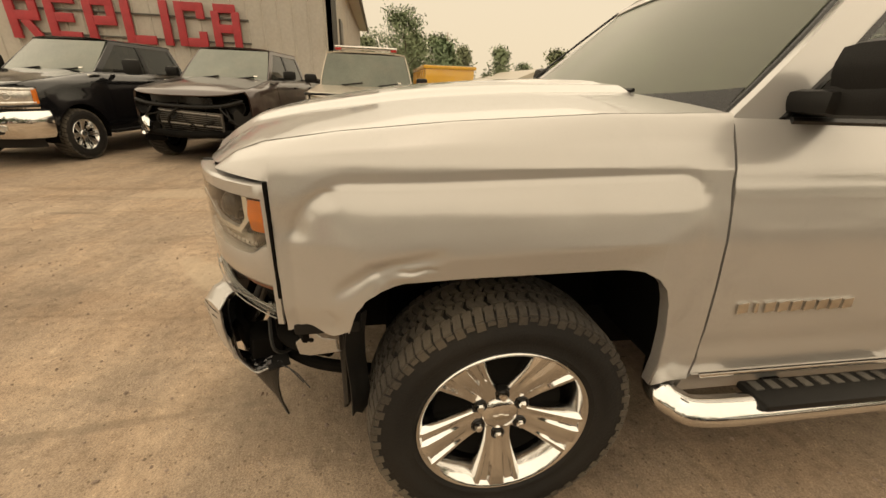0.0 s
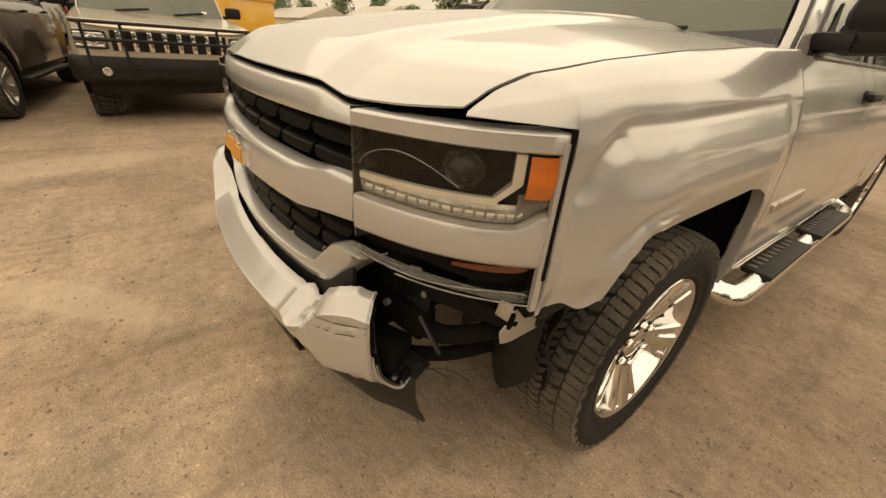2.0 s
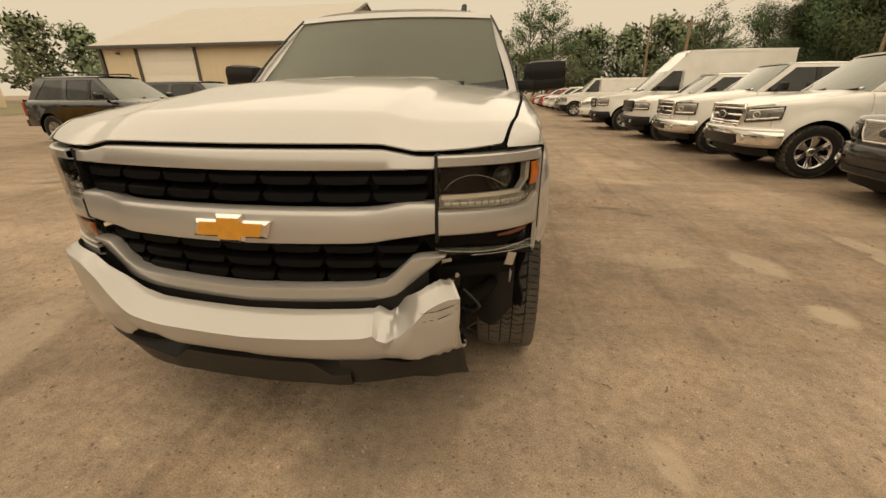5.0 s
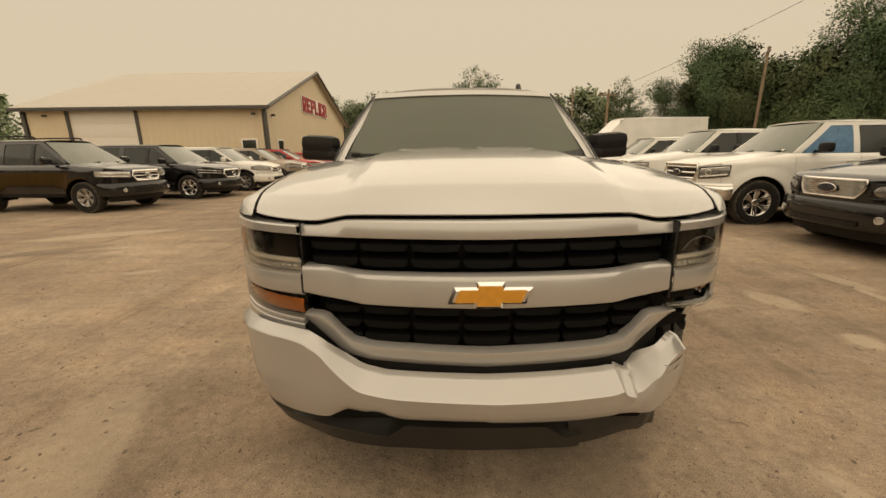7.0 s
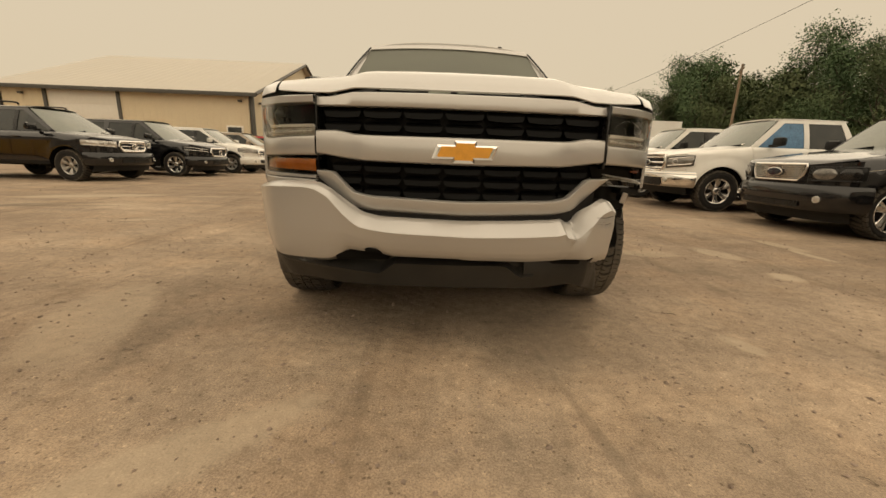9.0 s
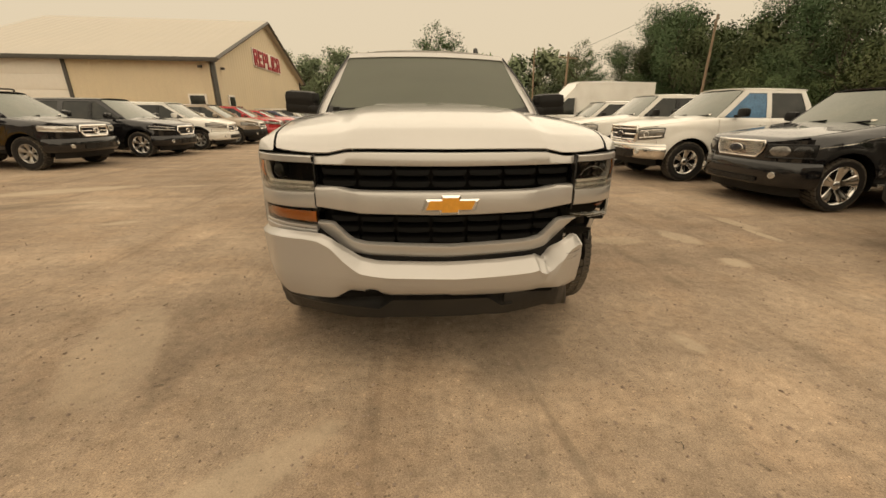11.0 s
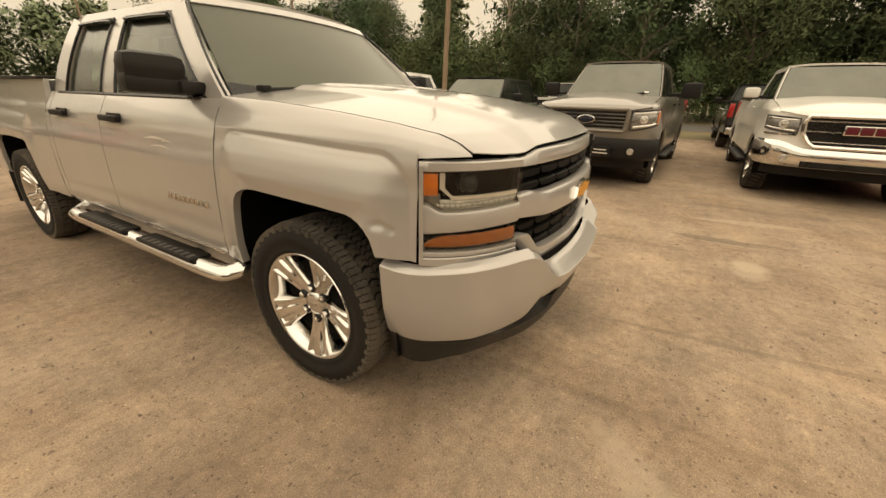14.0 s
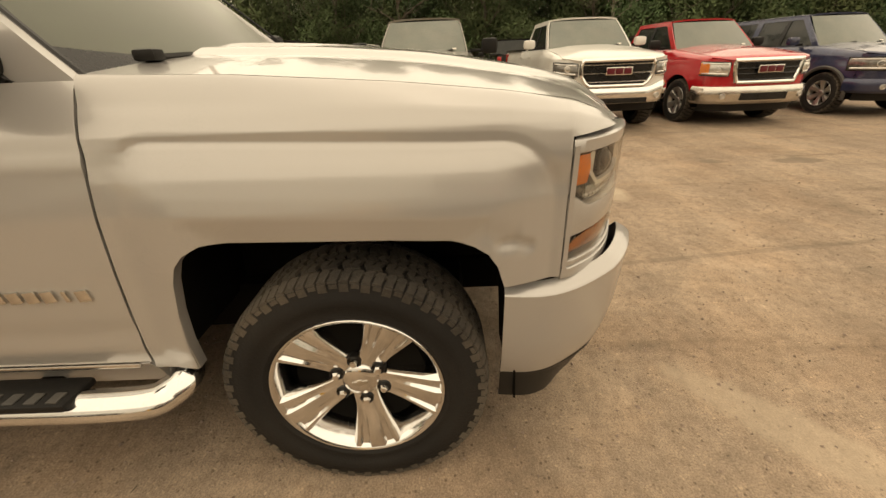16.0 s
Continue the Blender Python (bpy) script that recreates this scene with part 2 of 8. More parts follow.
def ground_mat():
    m = bpy.data.materials.new("dusty_gravel")
    m.use_nodes = True
    n, l = m.node_tree.nodes, m.node_tree.links
    b = n["Principled BSDF"]
    geo = n.new("ShaderNodeNewGeometry")

    def noise_at(s, d, rough=0.55, scale3=None):
        node = n.new("ShaderNodeTexNoise")
        node.inputs["Scale"].default_value, node.inputs["Detail"].default_value, node.inputs["Roughness"].default_value = s, d, rough
        src = geo.outputs["Position"]
        if scale3:
            mp = n.new("ShaderNodeMapping")
            mp.inputs["Scale"].default_value = scale3
            mp.inputs["Rotation"].default_value = (0, 0, radians(12))
            l.new(src, mp.inputs[0])
            src = mp.outputs[0]
        l.new(src, node.inputs["Vector"])
        return node.outputs[0]

    def ramp(src, stops):
        r = n.new("ShaderNodeValToRGB")
        while len(r.color_ramp.elements) < len(stops):
            r.color_ramp.elements.new(0.5)
        for e, (p, c) in zip(r.color_ramp.elements, stops):
            e.position, e.color = p, (*c, 1)
        l.new(src, r.inputs[0])
        return r.outputs[0]

    def mixc(kind, fac, a, c):
        x = n.new("ShaderNodeMix")
        x.data_type, x.blend_type = "RGBA", kind
        if isinstance(fac, float):
            x.inputs[0].default_value = fac
        else:
            l.new(fac, x.inputs[0])
        l.new(a, x.inputs[6]), l.new(c, x.inputs[7])
        return x.outputs[2]

    base = ramp(noise_at(0.5, 9, 0.62), [(0.36, (0.262, 0.205, 0.154)), (0.5, (0.298, 0.236, 0.178)), (0.64, (0.342, 0.274, 0.208))])
    mid = ramp(noise_at(3.2, 9, 0.68), [(0.34, (0.85, 0.85, 0.85)), (0.5, (1.0, 1.0, 1.0)), (0.62, (1.08, 1.075, 1.07)), (0.72, (1.26, 1.25, 1.23))])
    drag = ramp(noise_at(1.6, 7, 0.65, (0.30, 1.3, 1)), [(0.36, (0.86, 0.855, 0.85)), (0.60, (1.09, 1.08, 1.06))])
    small = ramp(noise_at(17, 7, 0.7), [(0.33, (0.78, 0.77, 0.76)), (0.5, (1.0, 1.0, 1.0)), (0.68, (1.18, 1.17, 1.15))])
    grain = ramp(noise_at(140, 4, 0.75), [(0.3, (0.58, 0.57, 0.56)), (0.5, (1.0, 1.0, 1.0)), (0.70, (1.38, 1.37, 1.34))])
    vor = n.new("ShaderNodeTexVoronoi")
    vor.inputs["Scale"].default_value = 120
    l.new(geo.outputs["Position"], vor.inputs["Vector"])
    pebble = ramp(vor.outputs["Distance"], [(0.0, (1.04, 1.03, 1.02)), (0.35, (1.0, 1.0, 1.0)), (0.8, (0.94, 0.93, 0.92))])
    chips = n.new("ShaderNodeTexVoronoi")
    chips.inputs["Scale"].default_value = 58
    l.new(geo.outputs["Position"], chips.inputs["Vector"])
    chipc = ramp(chips.outputs["Color"], [(0.18, (0.55, 0.53, 0.51)), (0.25, (1.0, 1.0, 1.0)), (0.76, (1.0, 1.0, 1.0)), (0.88, (1.40, 1.38, 1.34))])
    chipm = ramp(chips.outputs["Distance"], [(0.22, (1.0, 1.0, 1.0)), (0.40, (0.0, 0.0, 0.0))])
    white = n.new("ShaderNodeRGB")
    white.outputs[0].default_value = (1, 1, 1, 1)
    chip = mixc("MIX", chipm, white.outputs[0], chipc)
    smear = ramp(noise_at(0.9, 7, 0.62, (1.0, 0.42, 1)), [(0.36, (0.84, 0.835, 0.83)), (0.43, (1.0, 1.0, 1.0)), (0.60, (1.0, 1.0, 1.0)), (0.66, (1.17, 1.16, 1.15))])
    ruts = ramp(noise_at(2.4, 6, 0.6, (1.5, 0.10, 1)), [(0.34, (0.80, 0.79, 0.78)), (0.44, (1.0, 1.0, 1.0)), (0.60, (1.0, 1.0, 1.0)), (0.70, (1.14, 1.13, 1.12))])
    broad = ramp(noise_at(0.22, 5, 0.6), [(0.36, (0.86, 0.85, 0.84)), (0.62, (1.10, 1.10, 1.09))])
    c = base
    for layer in (broad, ruts, mid, drag, small, grain, pebble, chip, smear):
        c = mixc("MULTIPLY", 1.0, c, layer)
    dirt = ramp(noise_at(1.3, 8, 0.66), [(0.40, (1.03, 0.99, 0.945)), (0.50, (1.0, 0.99, 0.975)), (0.62, (1.02, 1.02, 1.02))])
    c = mixc("MULTIPLY", 1.0, c, dirt)
    wob = noise_at(5.0, 6, 0.65)

    def blot(c, x, y, lx, ly, turn, colour, strength):
        """A stain or pale patch of its own shape on the ground."""
        mp = n.new("ShaderNodeMapping")
        mp.vector_type = "TEXTURE"
        mp.inputs["Location"].default_value, mp.inputs["Rotation"].default_value, mp.inputs["Scale"].default_value = (x, y, 0), (0, 0, radians(turn)), (lx, ly, 1)
        ln, add, mr, col = n.new("ShaderNodeVectorMath"), n.new("ShaderNodeMath"), n.new("ShaderNodeMapRange"), n.new("ShaderNodeRGB")
        ln.operation, add.operation = "LENGTH", "ADD"
        l.new(geo.outputs["Position"], mp.inputs[0]), l.new(mp.outputs[0], ln.inputs[0])
        l.new(ln.outputs["Value"], add.inputs[0]), l.new(wob, add.inputs[1])
        mr.inputs["From Min"].default_value, mr.inputs["From Max"].default_value = 1.65, 1.25
        mr.inputs["To Max"].default_value = strength
        l.new(add.outputs[0], mr.inputs[0])
        col.outputs[0].default_value = (*colour, 1)
        return mixc("MIX", mr.outputs[0], c, col.outputs[0])

    DARK, PALE = (0.13, 0.105, 0.078), (0.43, 0.355, 0.26)
    for x, y, lx, ly, turn, colour, k in ((2.05, 2.80, 0.22, 0.05, -8, DARK, 0.85), (2.40, 2.58, 0.16, 0.05, -20, DARK, 0.8), (2.72, -1.9, 0.05, 0.55, 4, DARK, 0.55), (1.9, -2.05, 0.20, 0.14, 0, PALE, 0.6),
                                          (0.55, -2.4, 1.5, 0.03, -84, DARK, 0.35), (3.05, -3.8, 0.10, 0.16, 0, DARK, 0.5), (2.95, -4.8, 0.14, 0.32, 0, DARK, 0.6),
                                          (3.95, 1.3, 0.06, 0.30, 0, PALE, 0.7), (2.9, 0.46, 0.12, 0.14, 0, PALE, 0.7), (1.5, -0.8, 0.06, 0.12, 20, PALE, 0.5), (-6.2, 4.6, 1.1, 0.25, 25, PALE, 0.7), (-6.0, 3.4, 0.7, 0.2, 30, DARK, 0.45),
                                          (0.3, -1.55, 0.03, 0.6, -14, DARK, 0.18), (-2.5, -3.5, 0.04, 0.24, 0, DARK, 0.5), (-3.4, -2.2, 0.3, 1.2, 10, PALE, 0.4), (0.45, -0.75, 0.5, 0.25, 60, DARK, 0.35),
                                          (-0.9, -1.6, 0.5, 0.12, 40, PALE, 0.45), (-1.9, -0.6, 0.25, 0.6, 20, PALE, 0.35), (2.1, 1.2, 0.3, 0.16, 0, PALE, 0.4), (2.02, -2.07, 0.16, 0.13, 0, PALE, 0.65), (5.15, -2.46, 0.4, 0.2, 80, PALE, 0.5), (3.6, -2.2, 0.09, 0.55, 10, PALE, 0.5), (2.65, -1.9, 0.04, 0.42, 4, DARK, 0.6), (2.89, 1.27, 0.14, 0.30, 15, PALE, 0.6), (4.05, 1.8, 0.1, 0.35, 5, PALE, 0.5), (-3.8, 2.33, 0.22, 0.08, 20, PALE, 0.6), (-5.0, 3.54, 0.28, 0.10, 10, PALE, 0.5), (-5.7, 3.3, 0.9, 0.12, 15, DARK, 0.4), (-4.4, 5.0, 0.4, 0.12, 10, PALE, 0.45), (2.7, 4.4, 0.5, 0.12, -30, PALE, 0.4), (3.2, 6.0, 0.2, 0.5, 0, PALE, 0.4)):
        c = blot(c, x, y, lx, ly, turn, colour, k)
    l.new(c, b.inputs["Base Color"])
    b.inputs["Roughness"].default_value = 0.9
    b.inputs["Specular IOR Level"].default_value = 0.25
    bp, bp2 = n.new("ShaderNodeBump"), n.new("ShaderNodeBump")
    bp.inputs["Strength"].default_value, bp.inputs["Distance"].default_value = 0.16, 0.004
    l.new(vor.outputs["Distance"], bp.inputs["Height"])
    bp.invert = True
    bp2.inputs["Strength"].default_value, bp2.inputs["Distance"].default_value = 0.5, 0.025
    l.new(noise_at(14, 6, 0.65), bp2.inputs["Height"])
    l.new(bp2.outputs[0], bp.inputs["Normal"])
    l.new(bp.outputs[0], b.inputs["Normal"])
    return m


GROUND = ground_mat()
STONE = leaf_mat("mixed_stone", (0.30, 0.245, 0.185), 0.5)
ROAD = mat("road_asphalt", (0.10, 0.095, 0.085), 0.9, var=0.2, scale=1, fine=40, bump=0.3)
FIELD = mat("dry_grass_field", (0.17, 0.145, 0.075), 0.95, var=0.35, scale=0.3, fine=9, bump=0.5)


# ---- mesh helpers ----
def finish(name, bm, material, parent=None, label="", sharp=35):
    me = bpy.data.meshes.new(name)
    bm.to_mesh(me)
    bm.free()
    for p in me.polygons:
        p.use_smooth = True
    me.set_sharp_from_angle(angle=radians(sharp))
    me.materials.append(material)
    ob = new(name, me)
    ob.parent = parent
    if label:
        ob["label"] = label
    return ob


def part(name, bm, material, parent, label="", sharp=35):
    return finish(name, bm, material, parent, label, sharp)


def again(name, ob, parent, m):
    """Another object on the same mesh."""
    o = new(name, ob.data)
    o.parent = parent
    o.matrix_basis = m
    if "label" in ob:
        o["label"] = ob["label"]
    return o


def thing(name, label, category, m=None, group="", kind=""):
    ob = new(name)
    ob.empty_display_size = 0.2
    if m is not None:
        ob.matrix_basis = m
    return tagged(ob, label, category, group, kind)


def sheet(fn, us, vs, thick=0.004, flip=False):
    """A closed panel over a grid of fn(u, v)."""
    pts = np.array([[fn(u, v) for v in vs] for u in us], float)
    a, c = np.gradient(pts, axis=0), np.gradient(pts, axis=1)
    nrm = np.cross(a, c)
    ln = np.linalg.norm(nrm, axis=2, keepdims=True)
    nrm = nrm / np.maximum(ln, 1e-12) * (-1 if flip else 1)
    inner = pts - nrm * thick
    nu, nv = len(us), len(vs)
    bm = bmesh.new()
    o = [[bm.verts.new(pts[i, j]) for j in range(nv)] for i in range(nu)]
    n = [[bm.verts.new(inner[i, j]) for j in range(nv)] for i in range(nu)]

    def face(*v):
        try:
            bm.faces.new(v[::-1] if flip else v)
        except ValueError:
            pass

    for i in range(nu - 1):
        for j in range(nv - 1):
            face(o[i][j], o[i + 1][j], o[i + 1][j + 1], o[i][j + 1])
            face(n[i][j], n[i][j + 1], n[i + 1][j + 1], n[i + 1][j])
    for i in range(nu - 1):
        face(o[i + 1][0], o[i][0], n[i][0], n[i + 1][0])
        face(o[i][-1], o[i + 1][-1], n[i + 1][-1], n[i][-1])
    for j in range(nv - 1):
        face(o[0][j], o[0][j + 1], n[0][j + 1], n[0][j])
        face(o[-1][j + 1], o[-1][j], n[-1][j], n[-1][j + 1])
    return bm


def box(bm, c, s, bevel=0.0, m=None):
    r = bmesh.ops.create_cube(bm, size=1)
    vs = r["verts"]
    bmesh.ops.scale(bm, vec=s, verts=vs)
    if bevel:
        es = list({e for v in vs for e in v.link_edges})
        vs = list({v for f in bmesh.ops.bevel(bm, geom=es, offset=bevel, segments=2, profile=0.6, affect="EDGES")["faces"] for v in f.verts} | {v for v in vs if v.is_valid})
    bmesh.ops.transform(bm, matrix=Matrix.Translation(c) @ (m or Matrix.Identity(4)), verts=vs)
    return bm


def boxed(c, s, bevel=0.0, m=None):
    return box(bmesh.new(), c, s, bevel, m)


def tube(bm, pts, r, n=8, caps=True, flat=1.0):
    pts = [Vector(p) for p in pts]
    rs = r if isinstance(r, (list, tuple)) else [r] * len(pts)
    rings, up = [], None
    for i, p in enumerate(pts):
        d = (pts[min(i + 1, len(pts) - 1)] - pts[max(i - 1, 0)]).normalized()
        if up is None:
            up = Vector((0, 0, 1)) if abs(d.z) < 0.9 else Vector((1, 0, 0))
        side = d.cross(up).normalized()
        up = side.cross(d).normalized()
        rings.append([bm.verts.new(p + (side * math.cos(2 * math.pi * k / n) + up * math.sin(2 * math.pi * k / n) * flat) * rs[i]) for k in range(n)])
    for a, c in zip(rings, rings[1:]):
        for k in range(n):
            bm.faces.new((a[k], c[k], c[(k + 1) % n], a[(k + 1) % n])[::-1])
    if caps:
        bm.faces.new(rings[0]), bm.faces.new(rings[-1][::-1])
    return bm


def tubed(pts, r, n=8, flat=1.0):
    return tube(bmesh.new(), pts, r, n, True, flat)


def lathe(bm, prof, n=48, x0=0.0):
    """Turns (radius, x) round the x axis."""
    rings = []
    for r, x in prof:
        rings.append([bm.verts.new((x + x0, r * math.cos(2 * math.pi * k / n), r * math.sin(2 * math.pi * k / n))) for k in range(n)])
    for a, c in zip(rings, rings[1:]):
        for k in range(n):
            bm.faces.new((a[k], a[(k + 1) % n], c[(k + 1) % n], c[k]))
    return bm


def prism(bm, pts, depth, axis_m):
    """A polygon in x, y, pushed depth along z, then set by axis_m."""
    lo = [bm.verts.new(axis_m @ Vector((x, y, 0))) for x, y in pts]
    hi = [bm.verts.new(axis_m @ Vector((x, y, depth))) for x, y in pts]
    bm.faces.new(lo[::-1]), bm.faces.new(hi)
    for i in range(len(pts)):
        j = (i + 1) % len(pts)
        bm.faces.new((lo[i], lo[j], hi[j], hi[i]))
    bmesh.ops.recalc_face_normals(bm, faces=bm.faces[:])
    return bm


def smooth(a, b, x):
    t = min(1.0, max(0.0, (x - a) / (b - a)))
    return t * t * (3 - 2 * t)


def spline(pts, n):
    """Catmull-Rom through pts, n samples."""
    pts = [np.array(p, float) for p in pts]
    out = []
    for s in np.linspace(0, len(pts) - 1, n):
        i = min(int(s), len(pts) - 2)
        t = s - i
        p0, p1, p2, p3 = pts[max(i - 1, 0)], pts[i], pts[i + 1], pts[min(i + 2, len(pts) - 1)]
        out.append(0.5 * (2 * p1 + (p2 - p0) * t + (2 * p0 - 5 * p1 + 4 * p2 - p3) * t * t + (3 * p1 - p0 - 3 * p2 + p3) * t**3))
    return np.array(out)


lin = np.linspace


# ---- ground, road, field ----
def flat(name, x0, x1, y0, y1, z, material, label):
    bm = bmesh.new()
    xs, ys = lin(x0, x1, 13), lin(y0, y1, 13)
    v = [[bm.verts.new((x, y, z)) for y in ys] for x in xs]
    for i in range(12):
        for j in range(12):
            bm.faces.new((v[i][j], v[i + 1][j], v[i + 1][j + 1], v[i][j + 1]))
    return tagged(finish(name, bm, material), label, name, kind="structure")


flat("ground", -1500, 1500, -1500, 1500, 0.0, GROUND, "dusty tan gravel lot with pale worn patches")
flat("road", 19.5, 26.5, -300, 400, 0.012, ROAD, "grey asphalt road along the edge of the lot")
flat("field", -140, -33, -10, 120, 0.01, FIELD, "dry worn grass field beyond the lot")
flat("field", -33, 60, 62, 260, 0.01, FIELD, "dry grass at the edge of the far woods")
flat("verge", 15.5, 19.5, -120, 120, 0.008, FIELD, "strip of grass between lot and road")
flat("verge", 26.5, 90, -300, 400, 0.008, FIELD, "grass at the foot of the roadside woods")
bm = bmesh.new()
for yy in (19.75, 26.1):
    box(bm, (yy, 20, 0.016), (0.12, 400, 0.004))
tagged(finish("road_marking", bm, P_YELLOW), "yellow line along the road edge", "road marking", kind="structure")


def scatter_stones(name, count, radius, lo, hi, seed, label):
    rng = np.random.default_rng(seed)
    v, f = [], []
    base = np.array([(1, 0, 0), (-1, 0, 0), (0, 1, 0), (0, -1, 0), (0, 0, 0.7), (0, 0, -0.5)], float)
    tri = [(0, 2, 4), (2, 1, 4), (1, 3, 4), (3, 0, 4), (2, 0, 5), (1, 2, 5), (3, 1, 5), (0, 3, 5)]
    for i in range(count):
        r = radius * math.sqrt(rng.random())
        a = rng.random() * 2 * math.pi
        s = lo + (hi - lo) * rng.random() ** 4.5
        p = base * s * rng.uniform(0.6, 1.3, 3) * (1 + rng.uniform(-0.25, 0.25, (6, 1)))
        ca, sa = math.cos(a * 7), math.sin(a * 7)
        p = p @ np.array([(ca, sa, 0), (-sa, ca, 0), (0, 0, 1)])
        p += (r * math.cos(a), r * math.sin(a) - 0.6, s * 0.25)
        f += [tuple(6 * i + k for k in t) for t in tri]
        v += p.tolist()
    me = bpy.data.meshes.new(name)
    me.from_pydata(v, [], f)
    me.materials.append(STONE)
    return tagged(new(name, me), label, "gravel", kind="stuff")


scatter_stones("gravel", 16000, 5.0, 0.002, 0.012, 3, "loose pale gravel strewn over the lot")
scatter_stones("gravel", 2500, 16, 0.006, 0.022, 4, "scattered small stones on the lot")



def scatter_twigs():
    rng, bm = random.Random(77), bmesh.new()
    for i in range(170):
        a, r = rng.uniform(0, 6.28), 1.2 + 5.5 * rng.random() ** 1.3
        x, y = r * math.cos(a), r * math.sin(a) - 0.6
        d, ln = rng.uniform(0, 6.28), rng.uniform(0.012, 0.05)
        p = [(x + ln * q * math.cos(d + 0.5 * q), y + ln * q * math.sin(d + 0.5 * q), 0.004 + 0.003 * math.sin(3 * q)) for q in (0, 0.5, 1)]
        tube(bm, p, rng.uniform(0.0015, 0.004), 4, flat=0.6)
    me = bpy.data.meshes.new("twigs")
    bm.to_mesh(me)
    bm.free()
    me.materials.append(BARK)
    tagged(new("twigs", me), "small dark twigs and leaf bits on the gravel", "twigs", kind="stuff")


scatter_twigs()


# ---- trees ----
def branch(p, d, length, rad, rng, depth, segs, tips, bend=0.25):
    pts, rs = [p.copy()], [rad]
    n = 4
    for i in range(n):
        d = d + rng.normal(0, bend, 3) * 0.5 + np.array((0, 0, 0.06))
        d /= np.linalg.norm(d)
        p = p + d * length / n
        pts.append(p.copy()), rs.append(rad * (1 - 0.62 * (i + 1) / n))
    segs.append((pts, rs))
    if depth == 0:
        tips.extend(pts[2:])
        return
    for k in range(rng.integers(3, 6)):
        i = rng.integers(1, n + 1)
        a = rng.random() * 2 * math.pi
        nd = d * 0.55 + np.array((math.cos(a), math.sin(a), rng.uniform(0.0, 0.6))) * 0.8
        nd /= np.linalg.norm(nd)
        branch(pts[i], nd, length * rng.uniform(0.45, 0.75), rs[i] * 0.6, rng, depth - 1, segs, tips, bend)
    tips.append(p)


def tree(height, seed, leaf, label, leaves=4200, size=0.34, low=0.25, spread=0.30, bark=BARK, blob=0.6, name="tree"):
    rng = np.random.default_rng(seed)
    segs, tips = [], []
    trunk_pts = [np.array((0.0, 0.0, -0.2))]
    for i in range(6):
        trunk_pts.append(trunk_pts[-1] + np.array((rng.normal(0, 0.02) * height, rng.normal(0, 0.02) * height, height * 0.15)))
    r0 = height * 0.016
    segs.append((trunk_pts, [r0 * (1 - 0.13 * i) for i in range(7)]))
    tips.append(trunk_pts[-1])
    for k in range(15):
        f = low + (0.97 - low) * (k + rng.random()) / 15
        s = f * 6
        i = min(int(s), 5)
        p = trunk_pts[i] + (trunk_pts[i + 1] - trunk_pts[i]) * (s - i)
        a = k * 2.4 + rng.random()
        d = np.array((math.cos(a), math.sin(a), 0.25 + 0.7 * f))
        d /= np.linalg.norm(d)
        ln = height * spread * (1.15 - 0.75 * abs(f - 0.45) - 0.25 * f) * rng.uniform(0.7, 1.2)
        branch(p, d, ln, r0 * 0.42, rng, 1, segs, tips)
    bm = bmesh.new()
    for pts, rs in segs:
        tube(bm, pts, rs, 5, caps=False)
    root = thing(name, label, "tree", group="trees around the lot")
    part("trunk", bm, bark, root, sharp=60)
    tips = np.array(tips)
    c = tips[rng.integers(0, len(tips), leaves)] + np.clip(rng.normal(0, blob, (leaves, 3)), -1.7 * blob, 1.7 * blob) * (1, 1, 0.75)
    u = rng.normal(0, 1, (leaves, 3))
    u /= np.linalg.norm(u, axis=1, keepdims=True)
    w = np.cross(u, rng.normal(0, 1, (leaves, 3)))
    w /= np.linalg.norm(w, axis=1, keepdims=True)
    s = size * rng.uniform(0.5, 1.25, (leaves, 1))
    q = np.stack([c - u * s, c + w * s * 0.45, c + u * s, c - w * s * 0.45], 1).reshape(-1, 3)
    me = bpy.data.meshes.new("crown")
    # leaves look outward and shade as one soft crown
    axis = np.interp(c[:, 2], [p[2] for p in trunk_pts], [p[0] for p in trunk_pts]), np.interp(c[:, 2], [p[2] for p in trunk_pts], [p[1] for p in trunk_pts])
    out = np.stack([c[:, 0] - axis[0], c[:, 1] - axis[1], (c[:, 2] - height * 0.45) * 0.7], 1)
    out /= np.linalg.norm(out, axis=1, keepdims=True) + 1e-6
    clump = np.array([noise.noise_vector(Vector(p * 0.9)) for p in c])
    nrm = out + clump * 0.45 + rng.normal(0, 0.12, (leaves, 3)) + (0, 0, 0.2)
    nrm /= np.linalg.norm(nrm, axis=1, keepdims=True)
    face = np.einsum("ij,ij->i", np.cross(w, u), out) > 0
    me.from_pydata(q.tolist(), [], [(4 * i, 4 * i + 1, 4 * i + 2, 4 * i + 3) if face[i] else (4 * i + 3, 4 * i + 2, 4 * i + 1, 4 * i) for i in range(leaves)])
    me.polygons.foreach_set("use_smooth", [True] * leaves)
    me.normals_split_custom_set_from_vertices(np.repeat(nrm, 4, 0).tolist())
    me.materials.append(leaf)
    crown = new("crown", me)
    crown.parent = root
    return root


